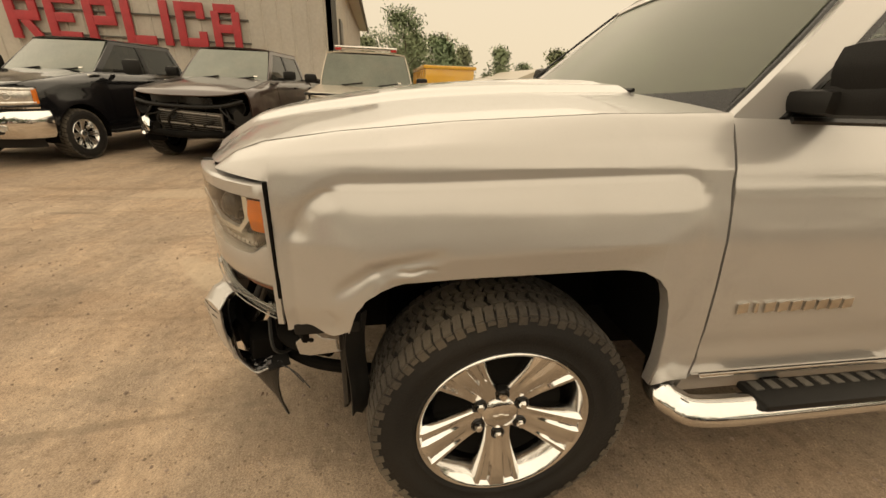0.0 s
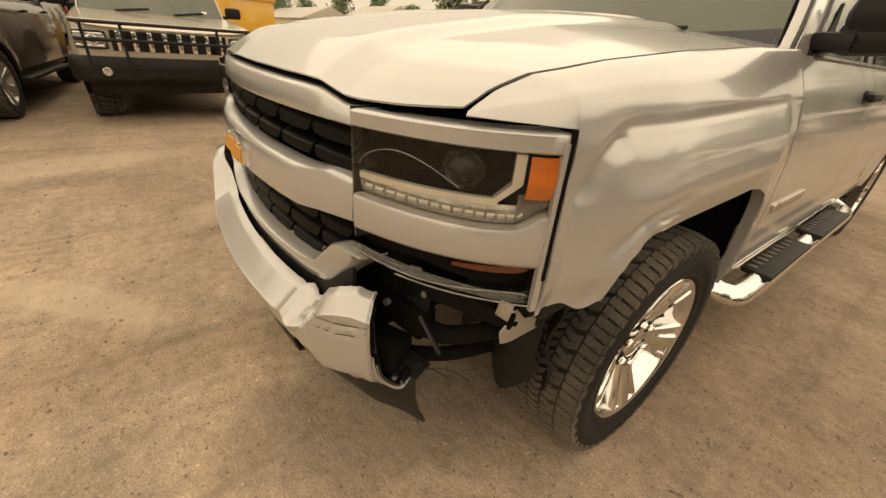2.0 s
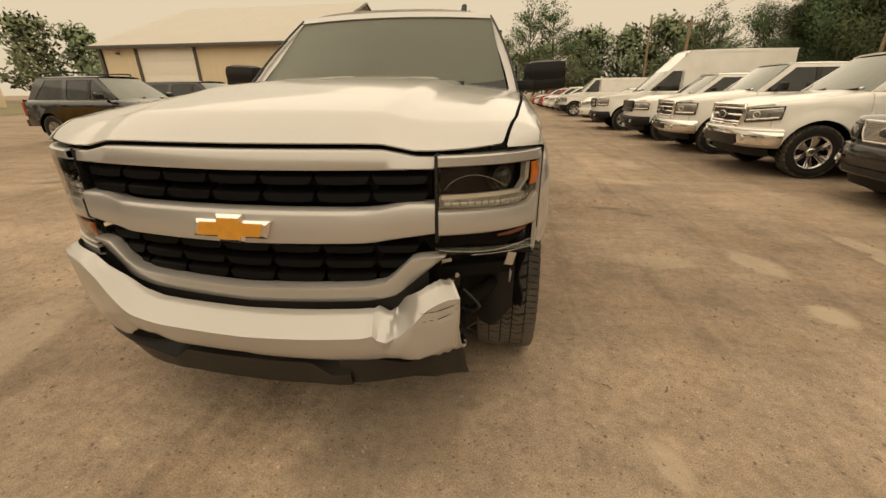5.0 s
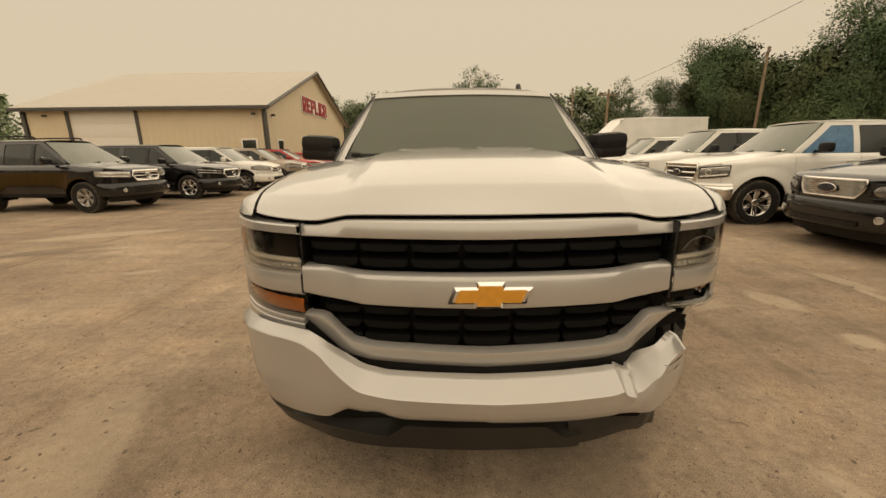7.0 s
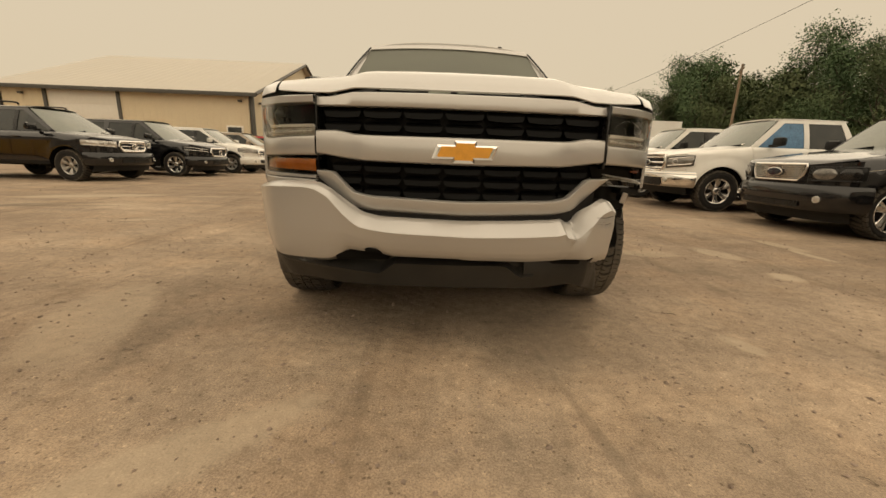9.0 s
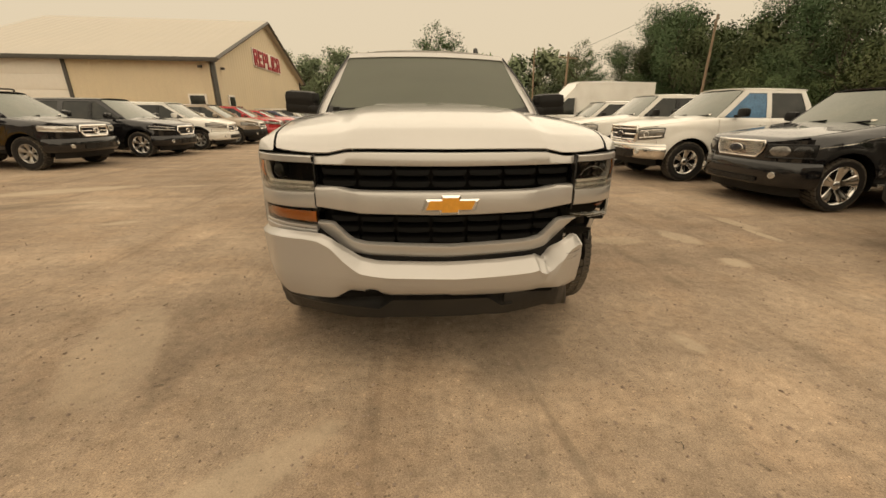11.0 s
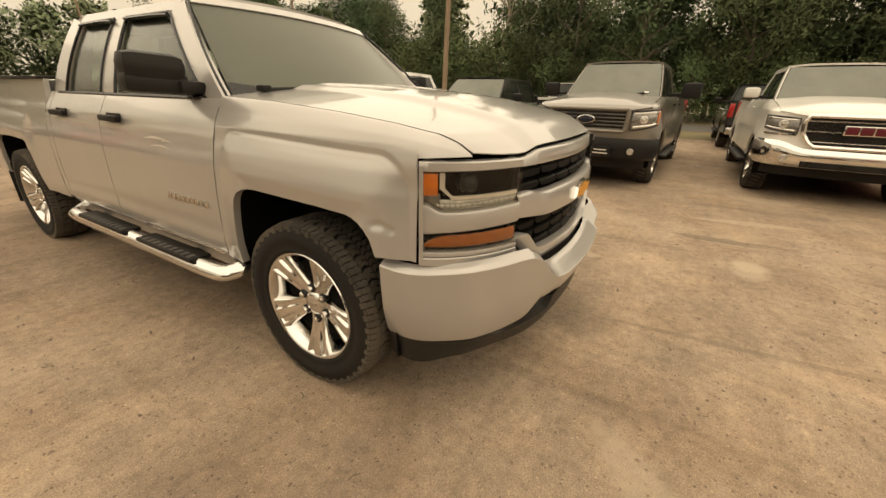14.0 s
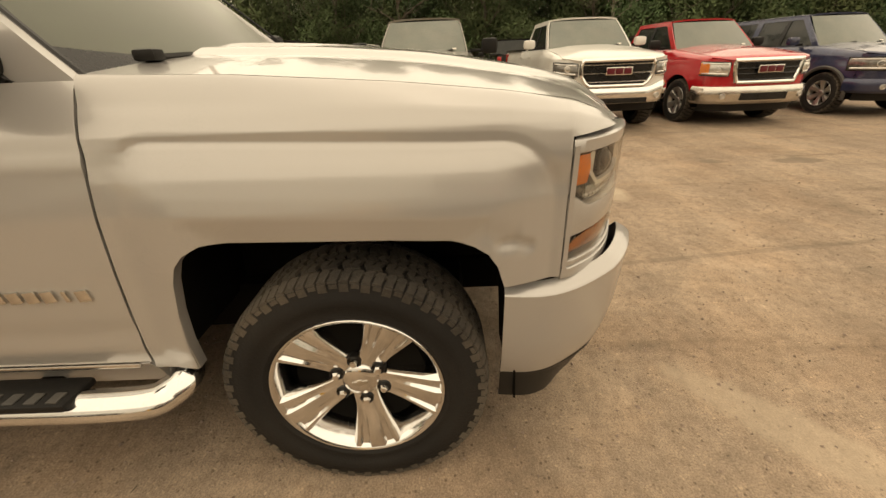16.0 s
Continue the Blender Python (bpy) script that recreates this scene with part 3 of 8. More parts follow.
TREES = [
    tree(15, 11, LEAF, "tall leafy green deciduous tree with dense crown", 17000, 0.142, 0.08, 0.30, blob=0.75),
    tree(12, 12, LEAF_PALE, "paler green roadside tree with rounded crown", 16500, 0.138, 0.06, 0.34, blob=0.7),
    tree(17, 13, LEAF, "tall dark green tree with narrow crown", 17000, 0.146, 0.10, 0.24, blob=0.7),
    tree(14, 14, LEAF_PALE, "thin tree with sparse airy crown and bare limbs", 3600, 0.17, 0.35, 0.28, blob=0.45),
    tree(4.5, 15, LEAF_LIGHT, "young bushy tree at the wood's edge", 5200, 0.088, 0.05, 0.40, blob=0.4),
    tree(14, 16, LEAF_FAR, "far tree with smoke haze put into its leaf colour", 2600, 0.52, 0.10, 0.32, blob=0.9),
    tree(13, 17, LEAF_PALE, "half-dead tree with pale bare limbs", 500, 0.26, 0.3, 0.30, bark=PALE_BARK, blob=0.4),
    tree(15, 18, LEAF, "tall green tree deep in the roadside wood", 4500, 0.31, 0.08, 0.30, blob=0.8),
    tree(12, 19, LEAF_PALE, "paler green tree deep in the roadside wood", 4200, 0.30, 0.06, 0.34, blob=0.75),
    tree(17, 20, LEAF, "tall narrow tree deep in the roadside wood", 4500, 0.32, 0.10, 0.24, blob=0.75),
    tree(14, 21, LEAF_FAR, "rounded tree behind the workshop yard, leaf colour paled for haze", 6500, 0.26, 0.08, 0.32, blob=0.85),
]
DEEP = {0: 7, 1: 8, 2: 9}
for i, ob in enumerate(TREES):
    ob.matrix_basis = pose(33 + 3 * i, -16 + 9 * i, 0, 0, 0, 40 * i)
rng_t = random.Random(5)


def plant(kind, x, y, s=1.0, lift=1.0):
    m = pose(x, y, 0, 0, 0, rng_t.uniform(0, 360)) @ Matrix.Diagonal((s, s, s * lift, 1))
    ob = copy_thing(TREES[kind], Matrix.Identity(4))
    ob.matrix_basis = m
    return ob


# roadside woods beyond the road
for row, x in enumerate((30, 35, 41)):
    for k in range(23):
        y = -42 + k * 4.4 + rng_t.uniform(-1.4, 1.4)
        kind = rng_t.choice((0, 0, 2, 1, 1, 2, 3) if row else (1, 1, 0, 4, 2, 3))
        plant(DEEP.get(kind, kind) if row else kind, x + rng_t.uniform(-1.5, 1.5), y, rng_t.uniform(0.72, 1.0) * (0.85 if y < 14 else 0.58 if 14 < y < 33 else 0.8))
for k in range(34):
    plant(4, (27.8, 31.5)[k % 2] + rng_t.uniform(-0.4, 0.8), -34 + k * 2.1 + rng_t.uniform(-1, 1), rng_t.uniform(0.7, 1.25))
for k in range(32):
    plant(8, 46 + rng_t.uniform(-1, 1), -46 + k * 3.6 + rng_t.uniform(-0.6, 0.6), rng_t.uniform(0.5, 0.62))
plant(6, 29.5, 12.6, 0.75, 1.25)
plant(6, 28.5, -12.5, 0.7, 1.2)
plant(2, 36, 31, 0.69)
plant(0, 33, 27, 0.66)
plant(0, 38, 37, 0.90)
plant(2, 34, 22, 0.60)
plant(0, 34, 53, 0.93)
plant(2, 37, 57, 0.90)
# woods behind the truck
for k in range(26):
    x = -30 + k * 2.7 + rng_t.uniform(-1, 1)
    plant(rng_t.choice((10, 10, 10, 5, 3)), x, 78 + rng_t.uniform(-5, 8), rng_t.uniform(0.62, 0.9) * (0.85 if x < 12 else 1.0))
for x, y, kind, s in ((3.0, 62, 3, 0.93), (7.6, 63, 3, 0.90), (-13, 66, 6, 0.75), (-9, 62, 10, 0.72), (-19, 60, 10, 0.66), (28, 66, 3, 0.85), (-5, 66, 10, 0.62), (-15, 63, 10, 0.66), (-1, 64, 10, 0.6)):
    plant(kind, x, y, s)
# far tree lines round the lot, their haze painted into the leaf colour
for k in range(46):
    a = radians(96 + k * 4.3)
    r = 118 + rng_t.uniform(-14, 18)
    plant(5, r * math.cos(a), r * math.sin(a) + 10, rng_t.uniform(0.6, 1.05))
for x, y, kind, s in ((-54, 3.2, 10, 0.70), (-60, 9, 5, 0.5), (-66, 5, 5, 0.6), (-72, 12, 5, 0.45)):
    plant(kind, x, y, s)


# ---- utility poles ----
def utility_pole(x, y, h, lean, arm):
    root = thing("utility_pole", "weathered wooden utility pole beside the road", "utility pole", pose(x, y, 0, lean[0], lean[1], 0))
    part("post", tubed([(0, 0, -0.3), (0, 0, h * 0.5), (0, 0, h)], [0.13, 0.115, 0.09], 12), WOOD, root)
    if arm:
        part("crossarm", boxed((0, 0, h - 0.5), (2.2, 0.1, 0.12), 0.01, pose(0, 0, 0, 0, 0, arm)), WOOD, root)
        for k in (-0.95, -0.35, 0.35, 0.95):
            c = pose(0, 0, 0, 0, 0, arm) @ Vector((k, 0, h - 0.36))
            part("insulator", tubed([c, c + Vector((0, 0, 0.14))], 0.04, 8), GREY_PLASTIC, root)
    part("transformer", tubed([(0.25, 0, h * 0.62), (0.25, 0, h * 0.62 + 0.12)], 0.05, 8), GREY_PLASTIC, root)
    return root


utility_pole(16.2, 9.7, 11.5, (0, 3), 0)
utility_pole(14.7, 35.2, 6.8, (0, 0), 20)
utility_pole(17.0, 52, 9.5, (0, -2), 0)
utility_pole(26.9, 33.2, 9.7, (0, 0), 60)
utility_pole(-90, 14, 12, (0, 0), 0)
for z, off in ((8.6, 0.0), (6.6, 0.3)):
    pts = [(16.5 + 12 * s, 9.7 - 60 * s, z - 2.2 * (s - s * s) * 3) for s in lin(0, 1, 16)]
    tagged(finish("cable", tubed(pts, 0.011, 5), CABLE), "black overhead cable between roadside poles", "cable")
pts = [(16.5 - 1.8 * s, 9.7 + 26 * s, 8.7 - 2.1 * s - 1.2 * (s - s * s)) for s in lin(0, 1, 12)]
tagged(finish("cable", tubed(pts, 0.011, 5), CABLE), "black overhead cable between roadside poles", "cable")


# ---- buildings ----
def stroke_letter(ch):
    """Strokes (x, y, w, h, turn) of a block capital, 0.72 wide and 1 high."""
    b = 0.2
    v = lambda x: (x, 0.5, b, 1.0, 0)  # noqa: E731
    h = lambda y, w=0.72, x=0.36: (x, y, w, b, 0)  # noqa: E731
    return {
        "R": [v(0.1), h(0.9, 0.52, 0.46), (0.62, 0.7, b, 0.36, 0), h(0.50, 0.52, 0.46), (0.50, 0.2, b, 0.52, -32)],
        "E": [v(0.1), h(0.9, 0.52, 0.46), h(0.5, 0.42, 0.41), h(0.1, 0.52, 0.46)],
        "P": [v(0.1), h(0.9, 0.52, 0.46), (0.62, 0.7, b, 0.36, 0), h(0.48, 0.52, 0.46)],
        "L": [v(0.1), h(0.1, 0.52, 0.46)],
        "I": [(0.14, 0.5, b, 1.0, 0)],
        "C": [v(0.1), h(0.9, 0.52, 0.46), h(0.1, 0.52, 0.46), (0.62, 0.74, b, 0.2, 0), (0.62, 0.26, b, 0.2, 0)],
        "A": [(0.1, 0.42, b, 0.84, 0), (0.62, 0.42, b, 0.84, 0), h(0.9, 0.56), h(0.45, 0.34)],
    }[ch]


def word_sign(parent, word, width, height, m, depth=0.07):
    """Block letters along local x, up local z, facing local -y."""
    adv = {"I": 0.42}
    total = sum(adv.get(c, 0.9) for c in word)
    x = 0.0
    for i, c in enumerate(word):
        bm = bmesh.new()
        for n, (cx, cy, w, h, turn) in enumerate(stroke_letter(c)):
            s = Matrix.Diagonal((width / total, 1, height, 1))
            r = box(bmesh.new(), (0, 0, 0), (w, depth - 0.006 * (n % 3), h), 0.012, None)
            tmp = bpy.data.meshes.new("t")
            r.transform(Matrix.Translation(((x + cx) * width / total, 0, cy * height)) @ pose(0, 0, 0, 0, turn if turn else (random.random() - 0.5) * 1.2, 0) @ s)
            r.to_mesh(tmp)
            r.free()
            bm.from_mesh(tmp)
            bpy.data.meshes.remove(tmp)
        ob = part("sign_letter", bm, RED_SIGN, parent, "red block capital " + c)
        ob.matrix_basis = m
        x += adv.get(c, 0.9)


def wall_panel(name, parent, p0, p1, h0, h1, thick, material, label, ribs=0.0, hole=None, depth=0.028):
    """An upright ribbed wall from p0 to p1, gabled where h1 is over h0, with an optional opening (a0, a1, z0, z1)."""
    p0, p1 = Vector((*p0, 0)), Vector((*p1, 0))
    d = p1 - p0
    ln = d.length
    d.normalize()
    nrm = Vector((d.y, -d.x, 0))
    top = lambda a: h0 + (h1 - h0) * (1 - abs(2 * a / ln - 1))  # noqa: E731
    spans = [(0, ln, 0, None)]
    if hole:
        a0, a1, z0, z1 = hole
        spans = [(0, a0, 0, None), (a1, ln, 0, None), (a0, a1, z1, None)]
    for a0, a1, z0, _ in spans:
        us = [(a0, 0.0), (a1, 0.0)]
        if ribs:
            for k in range(int((a1 - a0) / ribs)):
                c = a0 + (k + 0.5) * ribs
                us += [(c - 0.045, 0.0), (c - 0.02, depth), (c + 0.02, depth), (c + 0.045, 0.0)]
        us.append(((a0 + a1) / 2 + 0.061, 0.0))
        us.sort()
        bm = sheet(lambda u, v: tuple(p0 + d * u[0] + nrm * u[1] + Vector((0, 0, z0 + (top(u[0]) - z0) * v))), us, lin(0, 1, 3), thick)
        part(name, bm, material, parent, label, 30)


def barn(x0, x1, y0, y1, eave, ridge):
    root = thing("workshop_building", "cream metal-sided workshop with pale roof and white garage door", "building")
    wall_panel("wall", root, (x0, y0), (x1, y0), eave, eave, 0.2, CREAM, "ribbed cream siding", 0.45, (abs(-25.0 - x0), abs(-20.6 - x0), 0, 4.3), 0.008)
    wall_panel("wall", root, (x1, y0), (x1, y1), eave, ridge, 0.2, CREAM, "ribbed cream gable siding", 0.45, depth=0.008)
    wall_panel("wall", root, (x1, y1), (x0, y1), eave, eave, 0.2, CREAM, "ribbed cream siding", 0.0)
    wall_panel("wall", root, (x0, y1), (x0, y0), eave, ridge, 0.2, CREAM, "ribbed cream siding", 0.0)
    ym = (y0 + y1) / 2
    for s in (-1, 1):
        ye = y0 - 0.5 if s < 0 else y1 + 0.5
        ze = eave - 0.5 * (ridge - eave) / (ym - y0) + 0.1
        seams = sorted([(x0 - 0.5, 0.0), (x1 + 0.5, 0.0)] + [(x0 + k * 0.6 + q, h) for k in range(int((x1 - x0) / 0.6)) for q, h in ((-0.03, 0.0), (-0.015, 0.005), (0.015, 0.005), (0.03, 0.0))])
        bm = sheet(lambda u, v: (u[0], ye + (ym - ye) * v, ze + (ridge + 0.12 - ze) * v + u[1]), seams, lin(0, 1, 3), 0.12, s > 0)
        part("roof", bm, ROOFING, root, "pale standing-seam metal roof", 30)
        part("fascia", boxed(((x0 + x1) / 2, ye, ze - 0.1), (x1 - x0 + 1.05, 0.08, 0.24), 0.01), TRIM_DARK, root)
        part("rake_trim", tubed([(x1 + 0.5, ye, ze - 0.06), (x1 + 0.5, ym, ridge + 0.0)], 0.12, 4), TRIM_DARK, root)
    for x, y in ((x0, y0 - 0.02), (x1 + 0.02, y0 - 0.02), (x1 + 0.02, y1)):
        part("corner_trim", boxed((x, y, eave / 2), (0.22, 0.22, eave), 0.01), TRIM_DARK, root)
    g = part("garage_door", boxed((-22.8, y0 + 0.08, 2.15), (4.4, 0.08, 4.3), 0.01), DOOR_WHITE, root, "white sectional garage door")
    for k in range(5):
        part("door_panel", boxed((-22.8, y0 + 0.03, 0.43 + k * 0.86), (4.3, 0.03, 0.82), 0.012), DOOR_WHITE, g)
    for s, xx in ((1, -25.1), (1, -20.5)):
        part("door_trim", boxed((xx, y0 - 0.04, 2.2), (0.2, 0.1, 4.4), 0.01), TRIM_DARK, root)
    part("door_trim", boxed((-22.8, y0 - 0.04, 4.42), (4.8, 0.1, 0.18), 0.01), TRIM_DARK, root)
    for c, s, n in (((-13.2, y0 - 0.05, 1.9), (1.1, 0.1, 1.1), 0), ((x1 + 0.05, y0 + 1.9, 1.9), (0.1, 1.0, 1.1), 1)):
        w = part("window_frame", boxed(c, s, 0.02), DOOR_WHITE, root, "white window frame")
        d = (s[0] * 0.8, s[1] * 0.8, s[2] * 0.8)
        part("pane", boxed((c[0] + (0.03 if n else 0), c[1] - (0 if n else 0.03), c[2]), d, 0.01), DARK_GLASS, w)
    for c in ((-12.7, y0 - 0.15, 4.0), (x1 + 0.15, y0 + 1.0, 4.0), (-26.5, y0 - 0.15, 4.0)):
        part("flood_light", boxed(c, (0.22, 0.2, 0.14), 0.03), GREY_PLASTIC, root)
    part("sign_frame", boxed((x1 + 0.06, 35.0, 5.45), (0.05, 6.9, 1.35), 0.01), DOOR_WHITE, root, "pale sign board")
    word_sign(root, "REPLICA", 6.6, 1.2, pose(x1 + 0.13, 31.7, 4.85, 0, 0, 90), 0.06)
    return root


barn(-28.0, -12.0, 24.6, 45.2, 4.55, 8.4)

near = thing("sign_building", "pale ribbed metal building with large red sign letters", "building")
wall_panel("wall", near, (-14, -22), (-14, -1.9), 5.2, 5.2, 0.25, PALE_SIDING, "pale ribbed metal siding", 0.5)
wall_panel("wall", near, (-14.0, -1.9), (-34, -1.9), 5.2, 5.2, 0.25, PALE_SIDING, "pale ribbed metal siding", 0.6)
wall_panel("wall", near, (-34, -1.9), (-34, -22), 5.2, 5.2, 0.25, PALE_SIDING, "", 0.0)
wall_panel("wall", near, (-34, -22), (-14, -22), 5.2, 5.2, 0.25, PALE_SIDING, "", 0.0)
part("roof", boxed((-24, -11.95, 5.35), (21, 21.2, 0.25), 0.03), ROOFING, near, "shallow metal roof")
part("corner_trim", boxed((-13.98, -1.88, 2.6), (0.16, 0.16, 5.2), 0.01), TRIM_DARK, near)
part("gutter", boxed((-24, -1.25, 5.16), (21, 0.14, 0.16), 0.02), TRIM_DARK, near)
part("door", boxed((-18, -1.86, 1.3), (1.2, 0.08, 2.6), 0.02), TRIM_DARK, near, "dark side door")
part("window_frame", boxed((-16.2, -1.86, 3.0), (1.0, 0.08, 1.2), 0.02), TRIM_DARK, near)
for z in (2.45, 3.15):
    part("sign_rail", boxed((-13.95, -7.9, z), (0.05, 6.4, 0.05), 0.005), TRIM_DARK, near)
word_sign(near, "REPLICA", 7.0, 1.30, pose(-13.88, -11.75, 2.27, 0, 0, 90), 0.09)

# low sheds across the field
for (x, y, w, d, h), lab in (((-62, 33, 12, 8, 3.2), "small cream shed with a pale hipped roof"), ((-95, 30, 40, 10, 3.0), "long low pale shed beyond the field")):
    shed = thing("shed", lab, "shed", pose(x, y, 0))
    part("wall", boxed((0, 0, h / 2), (w, d, h), 0.02), CREAM, shed)
    bm = bmesh.new()
    prism(bm, [(-d / 2 - 0.4, 0), (d / 2 + 0.4, 0), (0, 2.2)], w + 0.8, pose(-w / 2 - 0.4, 0, h, 90, 0, 90))
    part("roof", bm, ROOFING, shed)
    part("door", boxed((0.5, -d / 2, 1.1), (2.4, 0.1, 2.2), 0.02), DOOR_WHITE, shed)

skip = thing("dumpster", "yellow steel roll-off dumpster with ribbed sides", "dumpster", pose(-17.0, 2.3, 0, 0, 0, 90))
part("body", boxed((0, 0, 1.05), (1.9, 5.5, 1.9), 0.04), P_YELLOW, skip)
part("rim", boxed((0, 0, 2.02), (2.05, 5.6, 0.12), 0.03), P_YELLOW, skip)
for k in range(6):
    for s in (-1, 1):
        part("rib", boxed((s * 0.98, -2.3 + k * 0.92, 1.0), (0.08, 0.12, 1.85), 0.01), P_YELLOW, skip)
part("base", boxed((0, 0, 0.06), (1.5, 5.2, 0.12), 0.01), UNDER, skip)


# ---- wheels ----
WHEEL_MESH = {}


def tyre_bm(R, rim, width, n=64):
    hw = width / 2
    bm = lathe(bmesh.new(), [(rim - 0.012, hw * 0.80), (rim + 0.006, hw * 0.90), (rim + 0.012, hw * 0.945), (rim + 0.016, hw * 0.955), (rim + 0.020, hw * 0.94), (rim + (R - rim) * 0.35, hw * 0.985), (rim + (R - rim) * 0.37, hw * 1.0), (rim + (R - rim) * 0.60, hw * 1.01), (rim + (R - rim) * 0.62, hw * 0.995), (R - 0.018, hw * 0.95), (R - 0.011, hw * 0.86),
                            (R - 0.010, hw * 0.4), (R - 0.010, -hw * 0.4), (R - 0.012, -hw * 0.84), (R - 0.03, -hw * 0.95), (rim + (R - rim) * 0.5, -hw), (rim, -hw * 0.85)], n)
    bmesh.ops.recalc_face_normals(bm, faces=bm.faces[:])
    return bm


def tread_bm(R, width, n, full=True):
    """Blocks round the tyre: two shoulder rows with side lugs, and staggered, slanted centre rows."""
    hw = width / 2
    verts, faces = [], []

    def block(a0, a1, x0, x1, skew, r0, r1, chop=0.0):
        k = len(verts)
        for r in (r0, r1):
            sh = 0.06 if r == r1 else 0.0
            for a, x in ((a0 + sh * (a1 - a0), x0), (a1 - sh * (a1 - a0), x0), (a1 + skew - sh * (a1 - a0), x1), (a0 + skew + sh * (a1 - a0), x1)):
                rr = r - (chop if abs(x) > hw * 0.9 else 0.0)
                verts.append((x, rr * math.cos(a), rr * math.sin(a)))
        for q in ((4, 5, 6, 7), (0, 1, 5, 4), (1, 2, 6, 5), (2, 3, 7, 6), (3, 0, 4, 7)):
            faces.append(tuple(k + i for i in q))

    st = 2 * math.pi / n
    for k in range(n):
        a = k * st
        for s in (-1, 1):
            lug = 0.012 if k % 2 else 0.0
            block(a, a + st * (0.90 if k % 2 else 0.84), s * hw * 0.60, s * (hw * 0.945), st * 0.25, R - 0.014, R - (0.001 if k % 2 else 0.0), 0.010)
            block(a + st * 0.20, a + st * (1.10 - lug * 8), s * hw * 0.93, s * hw * (0.978 if k % 2 else 0.986), 0, R - 0.036 + lug * 0.8, R - 0.012 - lug * 0.2, 0.004)
            if not full:
                continue
            z = st * (0.35 if k % 2 else 0.15)
            block(a + st * 0.35, a + st * 1.12, s * hw * 0.20, s * hw * 0.39, z, R - 0.018, R)
            block(a + st * 0.35 + z, a + st * (1.20 if k % 2 else 1.05) + z, s * hw * 0.385, s * hw * 0.56, -st * 0.30, R - 0.018, R)
            block(a + st * 0.74, a + st * 1.0, s * hw * 0.63, s * hw * 0.72, st * 0.1, R - 0.018, R - 0.004)
        if not full:
            block(a + st * 0.1, a + st * 0.75, -hw * 0.5, hw * 0.5, st * 0.6, R - 0.018, R)
            continue
        block(a + st * 0.1, a + st * 0.80, -hw * 0.15, 0.0, st * 0.42, R - 0.018, R)
        block(a + st * 0.52, a + st * 1.22, 0.0, hw * 0.15, -st * 0.42, R - 0.018, R)
    bm = bmesh.new()
    vs = [bm.verts.new(v) for v in verts]
    for f in faces:
        bm.faces.new([vs[i] for i in f])
    bmesh.ops.recalc_face_normals(bm, faces=bm.faces[:])
    return bm


def rim_bm(rim, width, spokes, split=False, dish=0.03, face=0.0, n=64):
    hw = width / 2
    bm = lathe(bmesh.new(), [(rim + 0.006, hw * 0.86), (rim - 0.001, hw * 0.92 + face), (rim - 0.008, hw * 0.90 + face), (rim - 0.014, hw * 0.85), (rim - 0.024, hw * 0.70), (rim - 0.045, hw * 0.2), (rim - 0.05, -hw * 0.8)], n)
    for k in range(spokes):
        a0 = 2 * math.pi * k / spokes + math.pi / 2
        rows = []
        flare = ((0.045, 0.046, hw * 0.74 - dish, 0.0), (rim * 0.36, 0.048, hw * 0.75 - dish * 0.85, 0.0), (rim * 0.52, 0.056, hw * 0.78 - dish * 0.6, 0.35), (rim * 0.72, 0.070, hw * 0.83 - dish * 0.25, 0.8), (rim * 0.88, 0.083, hw * 0.87, 1.0), (rim - 0.010, 0.092, hw * 0.885, 0.5))
        for r, w, x, g in flare:
            w = w * 0.96 * rim / 0.26 * (5.0 / spokes) ** 0.75
            e = (0.013 if split else 0.004) * g
            half = [(1.0, -0.050), (1.0, -0.017), (0.90, -0.004), (0.84, 0.0), (0.70, 0.0), (0.60, -e), (0.36, -e), (0.26, 0.002 * g), (0.20, 0.003 * g)]
            prof = [(-c * w, x + d) for c, d in half] + [(c * w, x + d) for c, d in half[::-1]]
            rows.append([bm.verts.new((xx, r * math.cos(a0) - c * math.sin(a0), r * math.sin(a0) + c * math.cos(a0))) for c, xx in prof])
        for a, c in zip(rows, rows[1:]):
            for i in range(len(a) - 1):
                bm.faces.new((a[i], a[i + 1], c[i + 1], c[i]))
    bmesh.ops.recalc_face_normals(bm, faces=bm.faces[:])
    return bm


